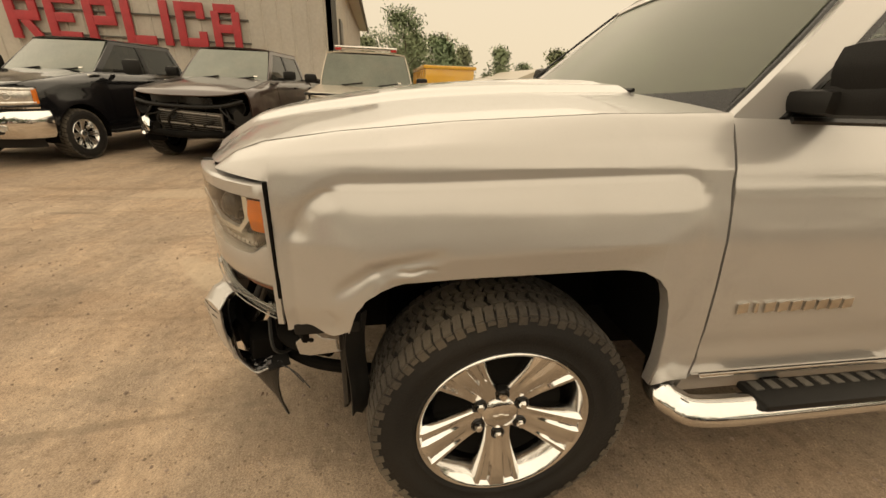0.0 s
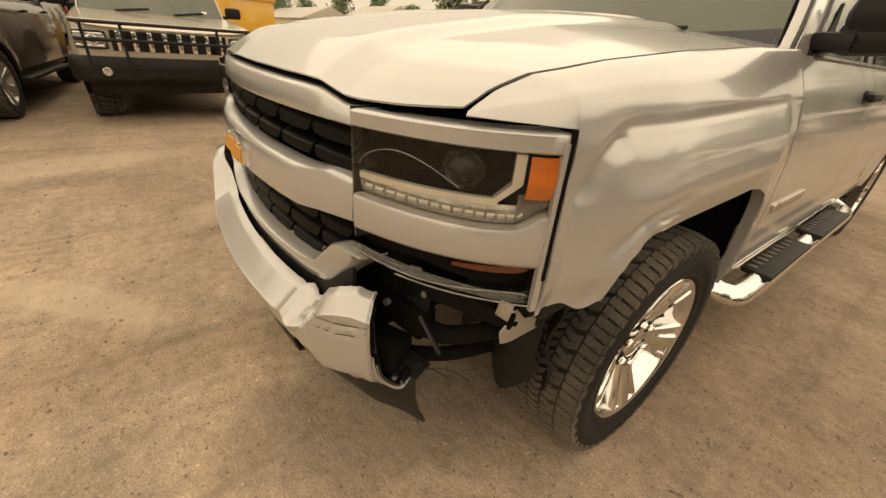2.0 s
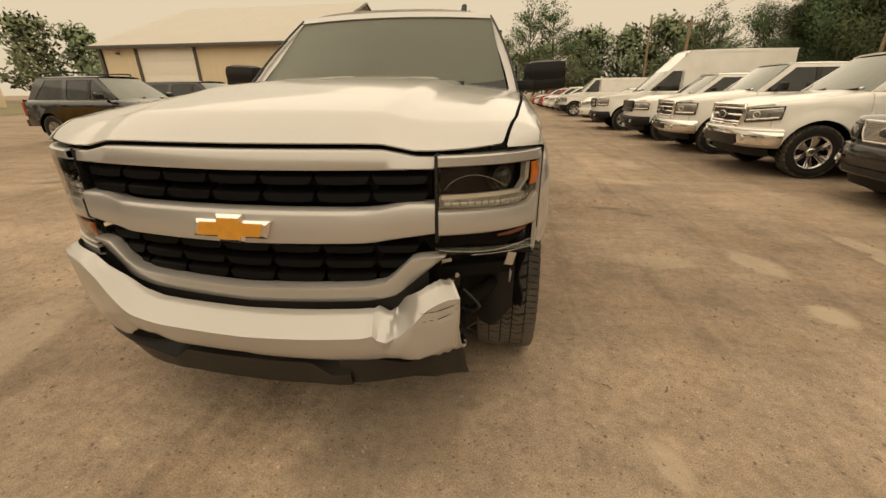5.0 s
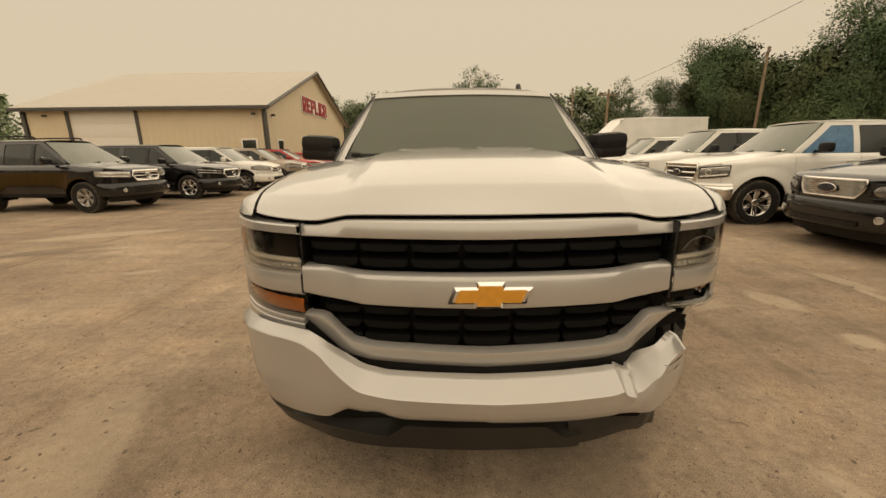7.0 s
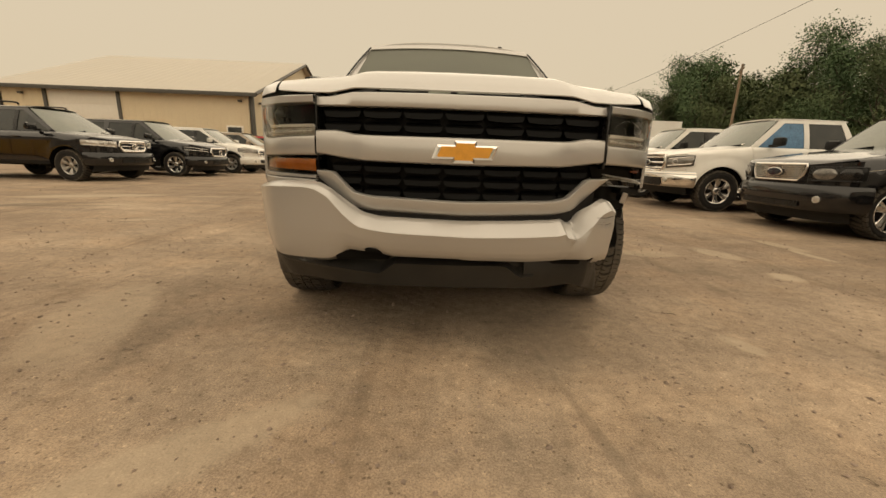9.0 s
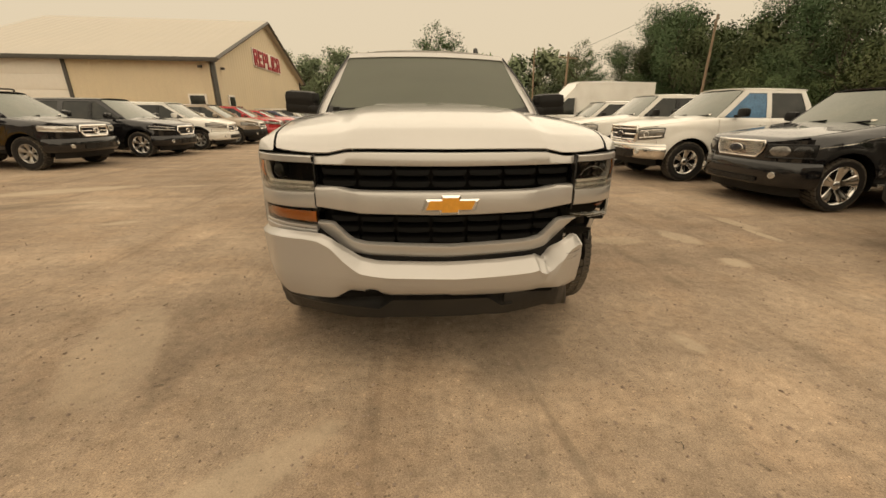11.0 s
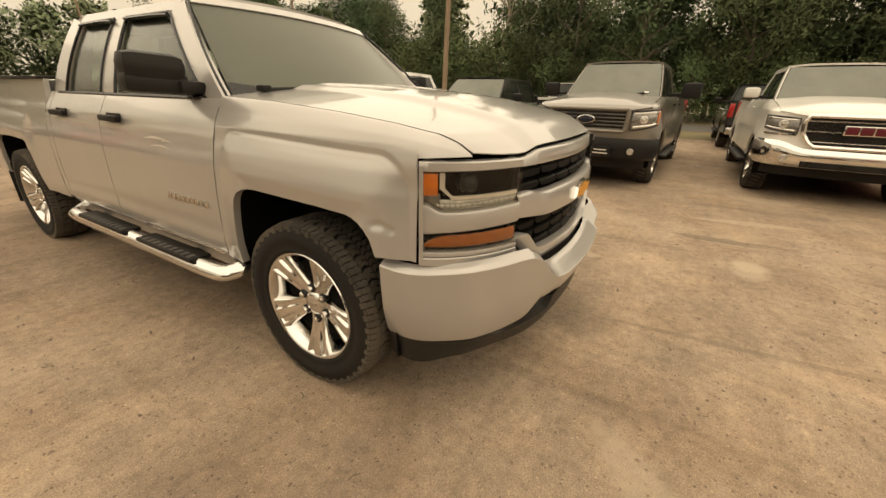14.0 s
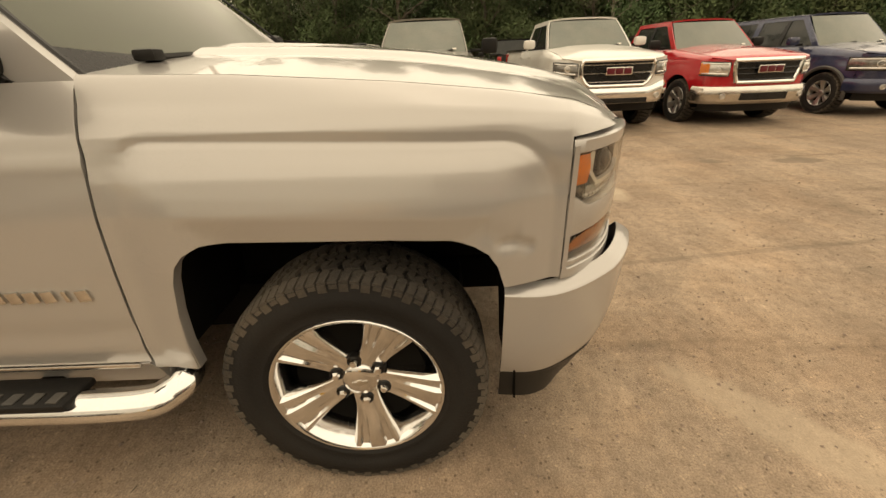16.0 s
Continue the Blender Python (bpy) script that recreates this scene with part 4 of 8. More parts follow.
def wheel(parent, m, R=0.38, rim=0.235, width=0.24, spokes=5, rim_mat=ALLOY, split=False, detail=1, name="wheel"):
    """A wheel whose outer face looks along local +x."""
    key = (R, rim, width, spokes, rim_mat.name, split, detail)
    if key not in WHEEL_MESH:
        w = new(name)
        ms = [part("tyre", tyre_bm(R, rim, width, 64 if detail > 1 else 32), TYRE, w, "", 40)]
        ms.append(part("tread", tread_bm(R, width, 84 if detail > 1 else 34, detail > 1), TREAD, w, "dusty blocky tread", 25))
        ms.append(part("rim", rim_bm(rim, width, spokes, split, n=64 if detail > 1 else 32), rim_mat, w, "", 28))
        ms.append(part("brake_disc", lathe(bmesh.new(), [(0.05, width * 0.18), (rim * 0.78, width * 0.18), (rim * 0.78, width * 0.1), (rim - 0.02, width * 0.0), (rim - 0.02, -width * 0.3), (0.02, -width * 0.3)], 32), UNDER, w))
        x = width / 2 * 0.74 - 0.03
        cap = lathe(bmesh.new(), [(0.062, x - 0.03), (0.060, x + 0.004), (0.052, x + 0.012), (0.030, x + 0.016), (0.0005, x + 0.017)], 24)
        bmesh.ops.recalc_face_normals(cap, faces=cap.faces[:])
        hub = part("hub_cap", cap, rim_mat, w)
        ms.append(hub)
        if detail > 1:
            em = boxed((x + 0.018, 0, 0), (0.003, 0.05, 0.012), 0.001)
            box(em, (x + 0.018, 0, 0), (0.0035, 0.016, 0.022), 0.001)
            part("emblem", em, DULL_CHROME, hub)
        nuts = 6 if detail > 1 else 0
        nb = None
        for k in range(nuts):
            a = 2 * math.pi * k / nuts + 0.52
            mm = Matrix.Translation((x + 0.004, 0.079 * math.cos(a), 0.079 * math.sin(a)))
            if nb is None:
                b2 = lathe(bmesh.new(), [(0.0135, -0.01), (0.0135, 0.014), (0.010, 0.020), (0.0005, 0.021)], 6)
                bmesh.ops.recalc_face_normals(b2, faces=b2.faces[:])
                nb = part("lug_nut", b2, CHROME if detail > 1 else rim_mat, w)
                nb.matrix_basis = mm
                rc = lathe(bmesh.new(), [(0.0225, -0.02), (0.0225, 0.004), (0.0195, 0.0055), (0.0185, 0.002), (0.0005, 0.002)], 18)
                bmesh.ops.recalc_face_normals(rc, faces=rc.faces[:])
                rb = part("nut_recess", rc, GLOSS_BLACK, w)
                rb.matrix_basis = mm
            else:
                again("lug_nut", nb, w, mm)
                again("nut_recess", rb, w, mm)
        WHEEL_MESH[key] = w
        w.parent = parent
        w.matrix_basis = m
        return w
    w = copy_thing(WHEEL_MESH[key], m)
    w.parent = parent
    return w


# ---- other vehicles ----
EMBLEM_BLUE = mat("dark_blue_emblem", (0.008, 0.011, 0.024), 0.25, coat=0.6)
EMBLEM_RED = mat("dark_red_emblem", (0.10, 0.004, 0.012), 0.3, coat=0.2)


def vehicle(name, label, category, colour, at, heading, **k):
    """A parked vehicle; its front looks along local -y, its front axle stands over the origin."""
    g = dict(hw=0.98, fo=0.95, wb=3.6, ro=1.2, sill=0.5, hf=1.13, hr=1.28, belt=1.30, roof=1.86, roofw=0.68, wsy=0.55, wty=1.15, rty=2.45, rby=2.65, beltr=1.36,
             bed=True, R=0.40, rim=0.25, tw=0.26, spokes=6, rimc=ALLOY, bumper=CHROME, grille=(0.5, 0.78, 1.08), bars=4, barc=CHROME, surround=CHROME, lampz=(0.92, 1.10),
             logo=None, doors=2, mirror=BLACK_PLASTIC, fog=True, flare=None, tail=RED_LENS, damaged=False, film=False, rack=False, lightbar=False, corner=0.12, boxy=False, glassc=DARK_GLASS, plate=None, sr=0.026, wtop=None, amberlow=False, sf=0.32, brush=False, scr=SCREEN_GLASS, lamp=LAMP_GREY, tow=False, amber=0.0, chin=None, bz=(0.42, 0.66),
             roll=0.10, gsh=((0, 0.95), (0.1, 0.99), (0.9, 1.0), (1, 0.97)), brise=0.0, lwrap=0.10, intake=(0.42, 0.22, 0.62), platex=-0.1, lower=BLACK_PLASTIC, topband=None, stripe=None, twin=False, board=BLACK_PLASTIC, badge=False)
    g.update(k)
    root = thing(name, label, category, pose(at[0], at[1], 0, 0, 0, heading), group="vehicles parked in the lot")
    P = lambda n, bm, m=colour, lab="", par=None: part(n, bm, m, par or root, lab)  # noqa: E731
    hw, Y0, Y1 = g["hw"], -g["fo"], g["wb"] + g["ro"]
    Ra = g["R"] + 0.085

    kc = g["corner"] / 0.12
    FPK = spline([(0, Y0), (hw * 0.35, Y0 + 0.015 * kc), (hw * 0.62, Y0 + 0.06 * kc), (hw * 0.80, Y0 + 0.13 * kc), (hw * 0.915, Y0 + 0.25 * kc), (hw * 0.975, Y0 + 0.42 * kc), (hw, Y0 + 0.62 * kc)], 60)
    FPT = lin(0, 1, 60)
    y_s = Y0 + 0.28 * kc
    ts = float(np.interp(y_s, FPK[:, 1], FPT))

    def fp(t):
        a = abs(t)
        return np.array((math.copysign(float(np.interp(a, FPT, FPK[:, 0])), t), float(np.interp(a, FPT, FPK[:, 1]))))

    def fpn(t):
        d = fp(t + 0.02) - fp(t - 0.02)
        d /= np.linalg.norm(d)
        return np.array((d[1], -d[0]))

    def at_x(x):
        return float(np.interp(x, FPK[:, 0], FPT))

    def plan(y):
        b = min(1, max(0, (y - Y1 + 0.3) / 0.3))
        return float(np.interp(y, FPK[:, 1], FPK[:, 0])) - 0.05 * b * b

    def X(y, z):
        t = (z - 0.78) / 0.5
        out = plan(y) - (0.055 * t * t if t > 0 else 0.03 * t * t)
        for ya in (0, g["wb"]):
            d = math.hypot(y - ya, z - g["R"])
            out += 0.025 * smooth(Ra + 0.16, Ra + 0.03, d)
        r = g["roll"] if not (g["bed"] and y > g["rby"]) else 0.03
        d = (z - zt(y) + r) / r
        if d > 0:
            out -= 0.85 * r * (1 - math.sqrt(max(0.0, 1 - 0.98 * d * d)))
        return out + 0.012 * smooth(0.06, 0.0, abs(z - (g["belt"] - 0.16)))

    ztk = [(Y0, g["hf"] - 0.05), (Y0 + 0.12, g["hf"]), (g["wsy"], g["belt"]), (g["rby"], g["belt"]), (g["rby"] + 0.02, g["beltr"]), (Y1, g["beltr"])]
    zt = lambda y: float(np.interp(y, [p[0] for p in ztk], [p[1] for p in ztk]))  # noqa: E731

    def zb(y):
        z = g["sill"] if y > -Ra - 0.02 else max(g["sill"], g["bz"][1] - 0.06)
        for ya in (0, g["wb"]):
            d = abs(y - ya)
            if d < Ra:
                z = max(z, g["R"] + math.sqrt(Ra * Ra - d * d) * (0.98 if not g["boxy"] else 1.0))
        return min(z, zt(y) - 0.02)

    brk = [y_s + 0.002, g["wsy"], g["wsy"] + (g["rby"] - g["wsy"]) / g["doors"] + 0.06] + ([g["rby"]] if g["doors"] == 2 else []) + [Y1 - 0.02]
    names = ["front_fender", "front_door"] + (["rear_door"] if g["doors"] == 2 else []) + ["rear_quarter"]
    for s in (1, -1):
        for a, b, nm in zip(brk, brk[1:], names):
            ys = sorted(set(np.round(np.concatenate([lin(a + 0.004, b - 0.004, 8), [ya + Ra * math.sin(q) for ya in (0, g["wb"]) for q in lin(-1.57, 1.57, 17) if a < ya + Ra * math.sin(q) < b]]), 4)))
            pn = P(nm, sheet(lambda y, v: (s * X(y, zb(y) + (zt(y) - zb(y)) * v), y, zb(y) + (zt(y) - zb(y)) * v), ys, np.concatenate([lin(0, 0.78, 5), lin(0.84, 1, 7)]), 0.03, s < 0))
            if "door" in nm:
                part("door_handle", boxed((s * (X(b - 0.2, g["belt"] - 0.14) + 0.022), b - 0.18, g["belt"] - 0.14), (0.03, 0.2, 0.035), 0.01), g["mirror"] if colour is not P_WHITE else colour, pn)
        for ya in (0, g["wb"]):
            bm = bmesh.new()
            arc = [(ya + Ra * math.sin(q), g["R"] + Ra * math.cos(q)) for q in lin(-1.75, 1.75, 25)]
            arc = [(y, z) for y, z in arc if Y0 < y < Y1]
            if g["flare"]:
                P("wheel_flare", tubed([(s * (X(y, z) + 0.012), y, z) for y, z in arc], 0.035, 6), g["flare"])
            bm = sheet(lambda i, v: (s * (X(arc[int(i)][0], arc[int(i)][1]) - 0.02 - 0.35 * v), *arc[int(i)]), range(len(arc)), lin(0, 1, 2), 0.01, s > 0)
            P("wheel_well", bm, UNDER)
        P("rocker", boxed((s * (hw - 0.07), g["wb"] / 2, g["sill"] - 0.01), (0.1, g["wb"] - 2 * Ra, 0.16), 0.03), BLACK_PLASTIC if not g["boxy"] else colour)
        if g["bed"] and not g["boxy"]:
            P("running_board", boxed((s * (hw + 0.03), g["wb"] / 2 - 0.25, g["sill"] - 0.10), (0.14, g["wb"] - 2 * Ra - 0.5, 0.05), 0.02), g["board"])
        if g["badge"]:
            zq = g["belt"] - 0.07
            bd = P("fender_badge", boxed((s * (X(g["wsy"] - 0.16, zq) + 0.004), g["wsy"] - 0.16, zq), (0.02, 0.24, 0.055), 0.009), CHROME, "chrome fender badge")
            part("badge_field", boxed((s * (X(g["wsy"] - 0.16, zq) + 0.013), g["wsy"] - 0.16, zq), (0.008, 0.20, 0.030), 0.003), GLOSS_BLACK, bd)
        if g["stripe"]:
            P("side_stripe", sheet(lambda y, v: (s * (X(y, zt(y) - 0.135 - 0.03 * smooth(0.3, 0.0, y) + 0.010 * v) + 0.004), y, zt(y) - 0.135 - 0.03 * smooth(0.3, 0.0, y) + 0.010 * v), lin(y_s + 0.03, g["rby"] - 0.05, 30), lin(0, 1, 2), 0.003, s < 0), g["stripe"], "thin pale pinstripe")
    # front
    Yf = lambda x: float(np.interp(abs(x), FPK[:, 0], FPK[:, 1]))  # noqa: E731
    face_m = colour if not g["damaged"] else UNDER

    def wrap(t0, t1, z0, z1, off, n=12, nv=5, th=0.02, bow=0.0):
        """A panel laid on the rounded front between two places along it."""
        def f(t, v):
            p = fp(t) + fpn(t) * (off + bow * math.sin(math.pi * v))
            lo, hi = (z(t) if callable(z) else z for z in (z0, z1))
            z = lo + (hi - lo) * v
            return (p[0], p[1] + 0.10 * max(0, z - 0.98), z)
        return sheet(f, lin(t0, t1, n), lin(0, 1, nv), th)

    P("front_panel", wrap(-ts, ts, g["bz"][1] - 0.1, lambda t: max(g["hf"] - 0.058, zt(float(fp(t)[1])) - 0.030), 0.0 if not g["damaged"] else -0.24, 29, 7, 0.03), face_m)
    gw, gz0, gz1 = g["grille"]
    if not g["damaged"]:
        gwz = lambda z: gw * float(np.interp((z - gz0) / (gz1 - gz0), *zip(*g["gsh"])))  # noqa: E731
        gr = P("grille", sheet(lambda u, z: (u * gwz(z), Yf(u * gwz(z)) - 0.006, z), lin(-1, 1, 13), lin(gz0, gz1, 9), 0.02), GLOSS_BLACK, "black grille opening")
        for i in range(g["bars"]):
            z = gz0 + (gz1 - gz0) * (i + 0.5) / g["bars"]
            ww = gwz(z) - 0.015
            part("slat", sheet(lambda x, v: (x, Yf(x) - 0.022 - 0.012 * math.sin(v * 3.14), z + (v - 0.5) * g["sf"] * (gz1 - gz0) / g["bars"]), lin(-ww, ww, 13), lin(0, 1, 5), 0.012), g["barc"], gr)
        if g["surround"]:
            zz = lin(gz0, gz1, 11)
            loop = [(-gwz(z), z) for z in zz] + [(x, gz1) for x in lin(-gwz(gz1), gwz(gz1), 13)[1:-1]] + [(gwz(z), z) for z in zz[::-1]] + [(x, gz0) for x in lin(gwz(gz0), -gwz(gz0), 13)[1:]]
            part("grille_surround", tubed([(x, Yf(x) - 0.018, z) for x, z in loop], g["sr"], 8), g["surround"], gr)
        if g["logo"] == "oval":
            o = lathe(bmesh.new(), [(0.055, -0.005), (0.055, 0.008), (0.048, 0.014), (0.0005, 0.014)], 24)
            o.transform(Matrix.Translation((0, Y0 - 0.045, (gz0 + gz1) / 2)) @ pose(0, 0, 0, 0, 0, -90) @ Matrix.Diagonal((1, 2.3, 1, 1)))
            bmesh.ops.recalc_face_normals(o, faces=o.faces[:])
            part("emblem", o, EMBLEM_BLUE, gr, "dark blue oval emblem")
            o = lathe(bmesh.new(), [(0.062, -0.005), (0.062, 0.006), (0.056, 0.010)], 24)
            o.transform(Matrix.Translation((0, Y0 - 0.045, (gz0 + gz1) / 2)) @ pose(0, 0, 0, 0, 0, -90) @ Matrix.Diagonal((1, 2.3, 1, 1)))
            part("emblem_rim", o, CHROME, gr)
        elif g["logo"] == "bars":
            zc = (gz0 + gz1) / 2 + 0.03
            part("emblem_back", boxed((0, Y0 - 0.045, zc), (0.45, 0.02, 0.125), 0.012), CHROME, gr)
            for i in (-1, 0, 1):
                part("emblem_bar", boxed((i * 0.142, Y0 - 0.055, zc), (0.128, 0.02, 0.098), 0.012), EMBLEM_RED, gr, "red emblem block")
        elif g["logo"] == "ring":
            o = bmesh.new()
            tube(o, [(0.085 * math.cos(a), Y0 - 0.045, (gz0 + gz1) / 2 + 0.06 * math.sin(a)) for a in lin(0, 6.29, 20)], 0.012, 6)
            tube(o, [(0.045 * math.cos(a), Y0 - 0.045, (gz0 + gz1) / 2 + 0.055 * math.sin(a)) for a in lin(0, 6.29, 16)], 0.008, 6)
            part("emblem", o, CHROME, gr, "chrome ring emblem")
        if g["logo"] == "slots":
            for i in range(8):
                x = -gw + 2 * gw * (i + 0.5) / 8
                part("slat", boxed((x, Yf(x) - 0.02, (gz0 + gz1) / 2), (0.055, 0.03, gz1 - gz0), 0.012), CHROME, gr)
        for s in (1, -1):
            z0, z1, z2, z3 = (*g["lampz"], *g["lampz"])[:4] if len(g["lampz"]) == 2 else g["lampz"]
            t0, t1 = at_x(gw + 0.045), ts + g["lwrap"] / kc
            if s < 0:
                t0, t1 = -t1, -t0
            fr = lambda t: (abs(t) - min(abs(t0), abs(t1))) / abs(t1 - t0)  # noqa: E731
            zlo = lambda t, f=0.0: z0 + (z2 - z0) * fr(t) + f * (z1 - z0 + (z3 - z2 - z1 + z0) * fr(t))  # noqa: E731
            lp = P("headlamp", wrap(t0, t1, zlo, lambda t: zlo(t, 1.0), 0.008, 14, 6, 0.03, 0.014), g["lamp"], "clear headlamp")
            frame = [(*(fp(t) + fpn(t) * 0.014), zlo(t, f)) for t, f in [(t, 0.0) for t in lin(t0, t1, 9)] + [(t, 1.0) for t in lin(t1, t0, 9)] + [(t0, 0.0)]]
            part("lamp_frame", tubed([(x, y + 0.10 * max(0, z - 0.98), z) for x, y, z in frame], 0.010, 5), GLOSS_BLACK, lp)
            tm = t0 + (t1 - t0) * (0.34 if s > 0 else 0.66)
            c = fp(tm) + fpn(tm) * 0.016
            an = math.degrees(math.atan2(fpn(tm)[1], fpn(tm)[0]))
            rr = min(0.06, (z1 - z0) * 0.36)
            u0, u1 = t0 + (t1 - t0) * 0.06, t0 + (t1 - t0) * 0.94
            if g["twin"]:
                # two rounded lenses set in a black housing
                for w0, w1, m_, k_ in ((0.06, 0.48, LAMP_GREY, 0.40), (0.53, 0.92, LENS_DARK, 0.42)):
                    e0, e1 = (t0 + (t1 - t0) * w0, t0 + (t1 - t0) * w1) if s > 0 else (t1 - (t1 - t0) * w1, t1 - (t1 - t0) * w0)
                    half = lambda t: k_ * max(0.05, 1 - abs((2 * t - e0 - e1) / (e1 - e0)) ** 3) ** 0.5  # noqa: E731
                    part("lens", wrap(e0, e1, lambda t: zlo(t, 0.5 - half(t)), lambda t: zlo(t, 0.5 + half(t)), 0.022, 13, 5, 0.008, 0.012), m_, lp)
            else:
                part("reflector", wrap(u0, u1, lambda t: zlo(t, 0.08), lambda t: zlo(t, 0.22), 0.022, 9, 3, 0.008, 0.006), LAMP, lp)
                part("reflector", wrap(u0, u1, lambda t: zlo(t, 0.80), lambda t: zlo(t, 0.92), 0.022, 9, 3, 0.008, 0.004), LAMP, lp)
                b2 = lathe(bmesh.new(), [(rr * 1.05, -0.005), (rr, 0.008), (rr * 0.75, 0.012), (rr * 0.6, 0.0), (0.0005, 0.006)], 20)
                b2.transform(Matrix.Translation((c[0], c[1], zlo(tm, 0.5))) @ pose(0, 0, 0, 0, 0, an))
                bmesh.ops.recalc_face_normals(b2, faces=b2.faces[:])
                part("projector", b2, LAMP, lp)
            q0, q1 = (t1 - (t1 - t0) * g["amber"], t1) if s > 0 else (t0, t0 + (t1 - t0) * g["amber"])
            if g["amber"] > 0.05:
                part("turn_signal", wrap(q0, q1, lambda t: zlo(t, 0.08), lambda t: zlo(t, 0.92), 0.023, 5, 4, 0.01, 0.006), AMBER, lp, "amber side lens")
            if g["amberlow"]:
                qa, qb = (t0, t0 + (t1 - t0) * 0.5) if s > 0 else (t1 - (t1 - t0) * 0.5, t1)
                part("turn_signal", wrap(qa, qb, lambda t: zlo(t, 0.06), lambda t: zlo(t, 0.24), 0.026, 5, 4, 0.01, 0.006), AMBER, lp, "amber lower lens")
            if g["chin"]:
                part("chrome_blade", wrap(t0, t1, z0 - 0.03, z0 - 0.008, 0.012, 8, 3, 0.01), g["chin"], lp)
    else:
        rad = P("radiator", boxed((0.05, Y0 + 0.07, 0.66), (1.02, 0.05, 0.36), 0.015, pose(0, 0, 0, 5, 4, -4)), GREY_PLASTIC, "exposed grey radiator core")
        for i in range(11):
            part("fin", boxed((0.05, Y0 + 0.035, 0.51 + i * 0.030), (0.98, 0.012, 0.010), 0.0, pose(0, 0, 0, 5, 4, -4)), STEEL if i in (4, 10) else UNDER, rad)
        P("core_support", tubed(spline([(-0.84, Y0 + 0.20, 0.98), (-0.5, Y0 + 0.05, 0.93), (0.1, Y0 + 0.03, 0.90), (0.55, Y0 + 0.06, 0.92), (0.84, Y0 + 0.2, 1.0)], 20), 0.030, 8), BLACK_PLASTIC)
        P("crash_beam", tubed(spline([(-0.72, Y0 + 0.10, 0.52), (0, Y0 - 0.02, 0.47), (0.7, Y0 + 0.10, 0.50)], 14), 0.055, 8), UNDER)
        P("upper_grille_remnant", sheet(lambda u, v: (-0.55 + 0.95 * u, Y0 + 0.12 - 0.03 * math.sin(9 * u), 0.93 + 0.13 * v + 0.03 * math.sin(5 * u)), lin(0, 1, 10), lin(0, 1, 4), 0.012), GLOSS_BLACK)
        for s in (1, -1):
            bk = lathe(bmesh.new(), [(0.13, 0.02), (0.135, 0.0), (0.11, -0.06), (0.05, -0.10), (0.0005, -0.10)], 20)
            bk.transform(Matrix.Translation((s * 0.74, Y0 + 0.17, 0.90)) @ pose(0, 0, 0, 8, 0, -90 + s * 20))
            bmesh.ops.recalc_face_normals(bk, faces=bk.faces[:])
            P("lamp_bucket", bk, BLACK_PLASTIC, "empty black lamp bucket")
            P("frame_horn", boxed((s * 0.52, Y0 + 0.22, 0.58), (0.12, 0.34, 0.16), 0.03), UNDER)
        hr_ = random.Random(8)
        for k_ in range(9):
            x_ = hr_.uniform(-0.75, 0.75)
            P("hose", tubed(spline([(x_, Y0 + 0.16, hr_.uniform(0.85, 1.05)), (x_ + hr_.uniform(-0.2, 0.2), Y0 + 0.02, hr_.uniform(0.7, 0.9)), (x_ + hr_.uniform(-0.25, 0.25), Y0 + 0.04, hr_.uniform(0.55, 0.75)), (x_ + hr_.uniform(-0.3, 0.3), Y0 + 0.16, hr_.uniform(0.4, 0.6))], 16), hr_.uniform(0.008, 0.022), 6), BLACK_PLASTIC)
        be = P("bumper_end", sheet(lambda u, v: (-0.92 + 0.34 * u, Y0 - 0.02 + 0.30 * (1 - u) ** 2 + 0.03 * math.sin(11 * u + 4 * v), 0.50 + 0.25 * v - 0.05 * (1 - u) + 0.02 * math.sin(8 * u)), lin(0, 1, 12), lin(0, 1, 6), 0.012), CHROME, "crumpled chrome bumper end")
        part("bumper_bracket", boxed((-0.62, Y0 + 0.14, 0.6), (0.1, 0.24, 0.08), 0.02), UNDER, be)
        rr_ = random.Random(31)
        for i in range(12):
            x_ = rr_.uniform(-0.85, 0.85)
            c = (x_, Yf(x_) + rr_.uniform(0.0, 0.12), rr_.uniform(0.42, 1.0))
            P("broken_piece", boxed(c, (rr_.uniform(0.06, 0.22), 0.04, rr_.uniform(0.02, 0.06)), 0.012, pose(0, 0, 0, rr_.uniform(-25, 25), rr_.uniform(-35, 35), rr_.uniform(-20, 20))), rr_.choice((BLACK_PLASTIC, UNDER, GLOSS_BLACK, GREY_PLASTIC)))
        P("torn_fender_liner", sheet(lambda u, v: (0.72 + 0.2 * u, Y0 + 0.06 + 0.2 * u, 0.42 + 0.4 * v + 0.06 * math.sin(7 * u)), lin(0, 1, 6), lin(0, 1, 4), 0.01), BLACK_PLASTIC)
    if not g["damaged"]:
        prof = [(-0.02, 1.0), (0.045, 0.97), (0.072, 0.82), (0.078, 0.5), (0.06, 0.15), (0.01, 0.0)]
        tb = lin(-min(0.98, ts + 0.16 / kc**2), min(0.98, ts + 0.16 / kc**2), 33)
        path = np.array([fp(t) for t in tb])
        nrm = np.array([fpn(t) for t in tb])
        b0, b1 = g["bz"]

        def bump(i, j):
            o, h = prof[j]
            p = path[i] + nrm[i] * o
            return (p[0], p[1], b0 + (b1 - b0) * h + g["brise"] * h * smooth(0.5, 0.85, abs(p[0]) / hw))

        bp = P("bumper", sheet(lambda i, j: bump(int(i), 5 - int(j)), range(33), range(6), 0.02, False), g["bumper"], "front bumper")
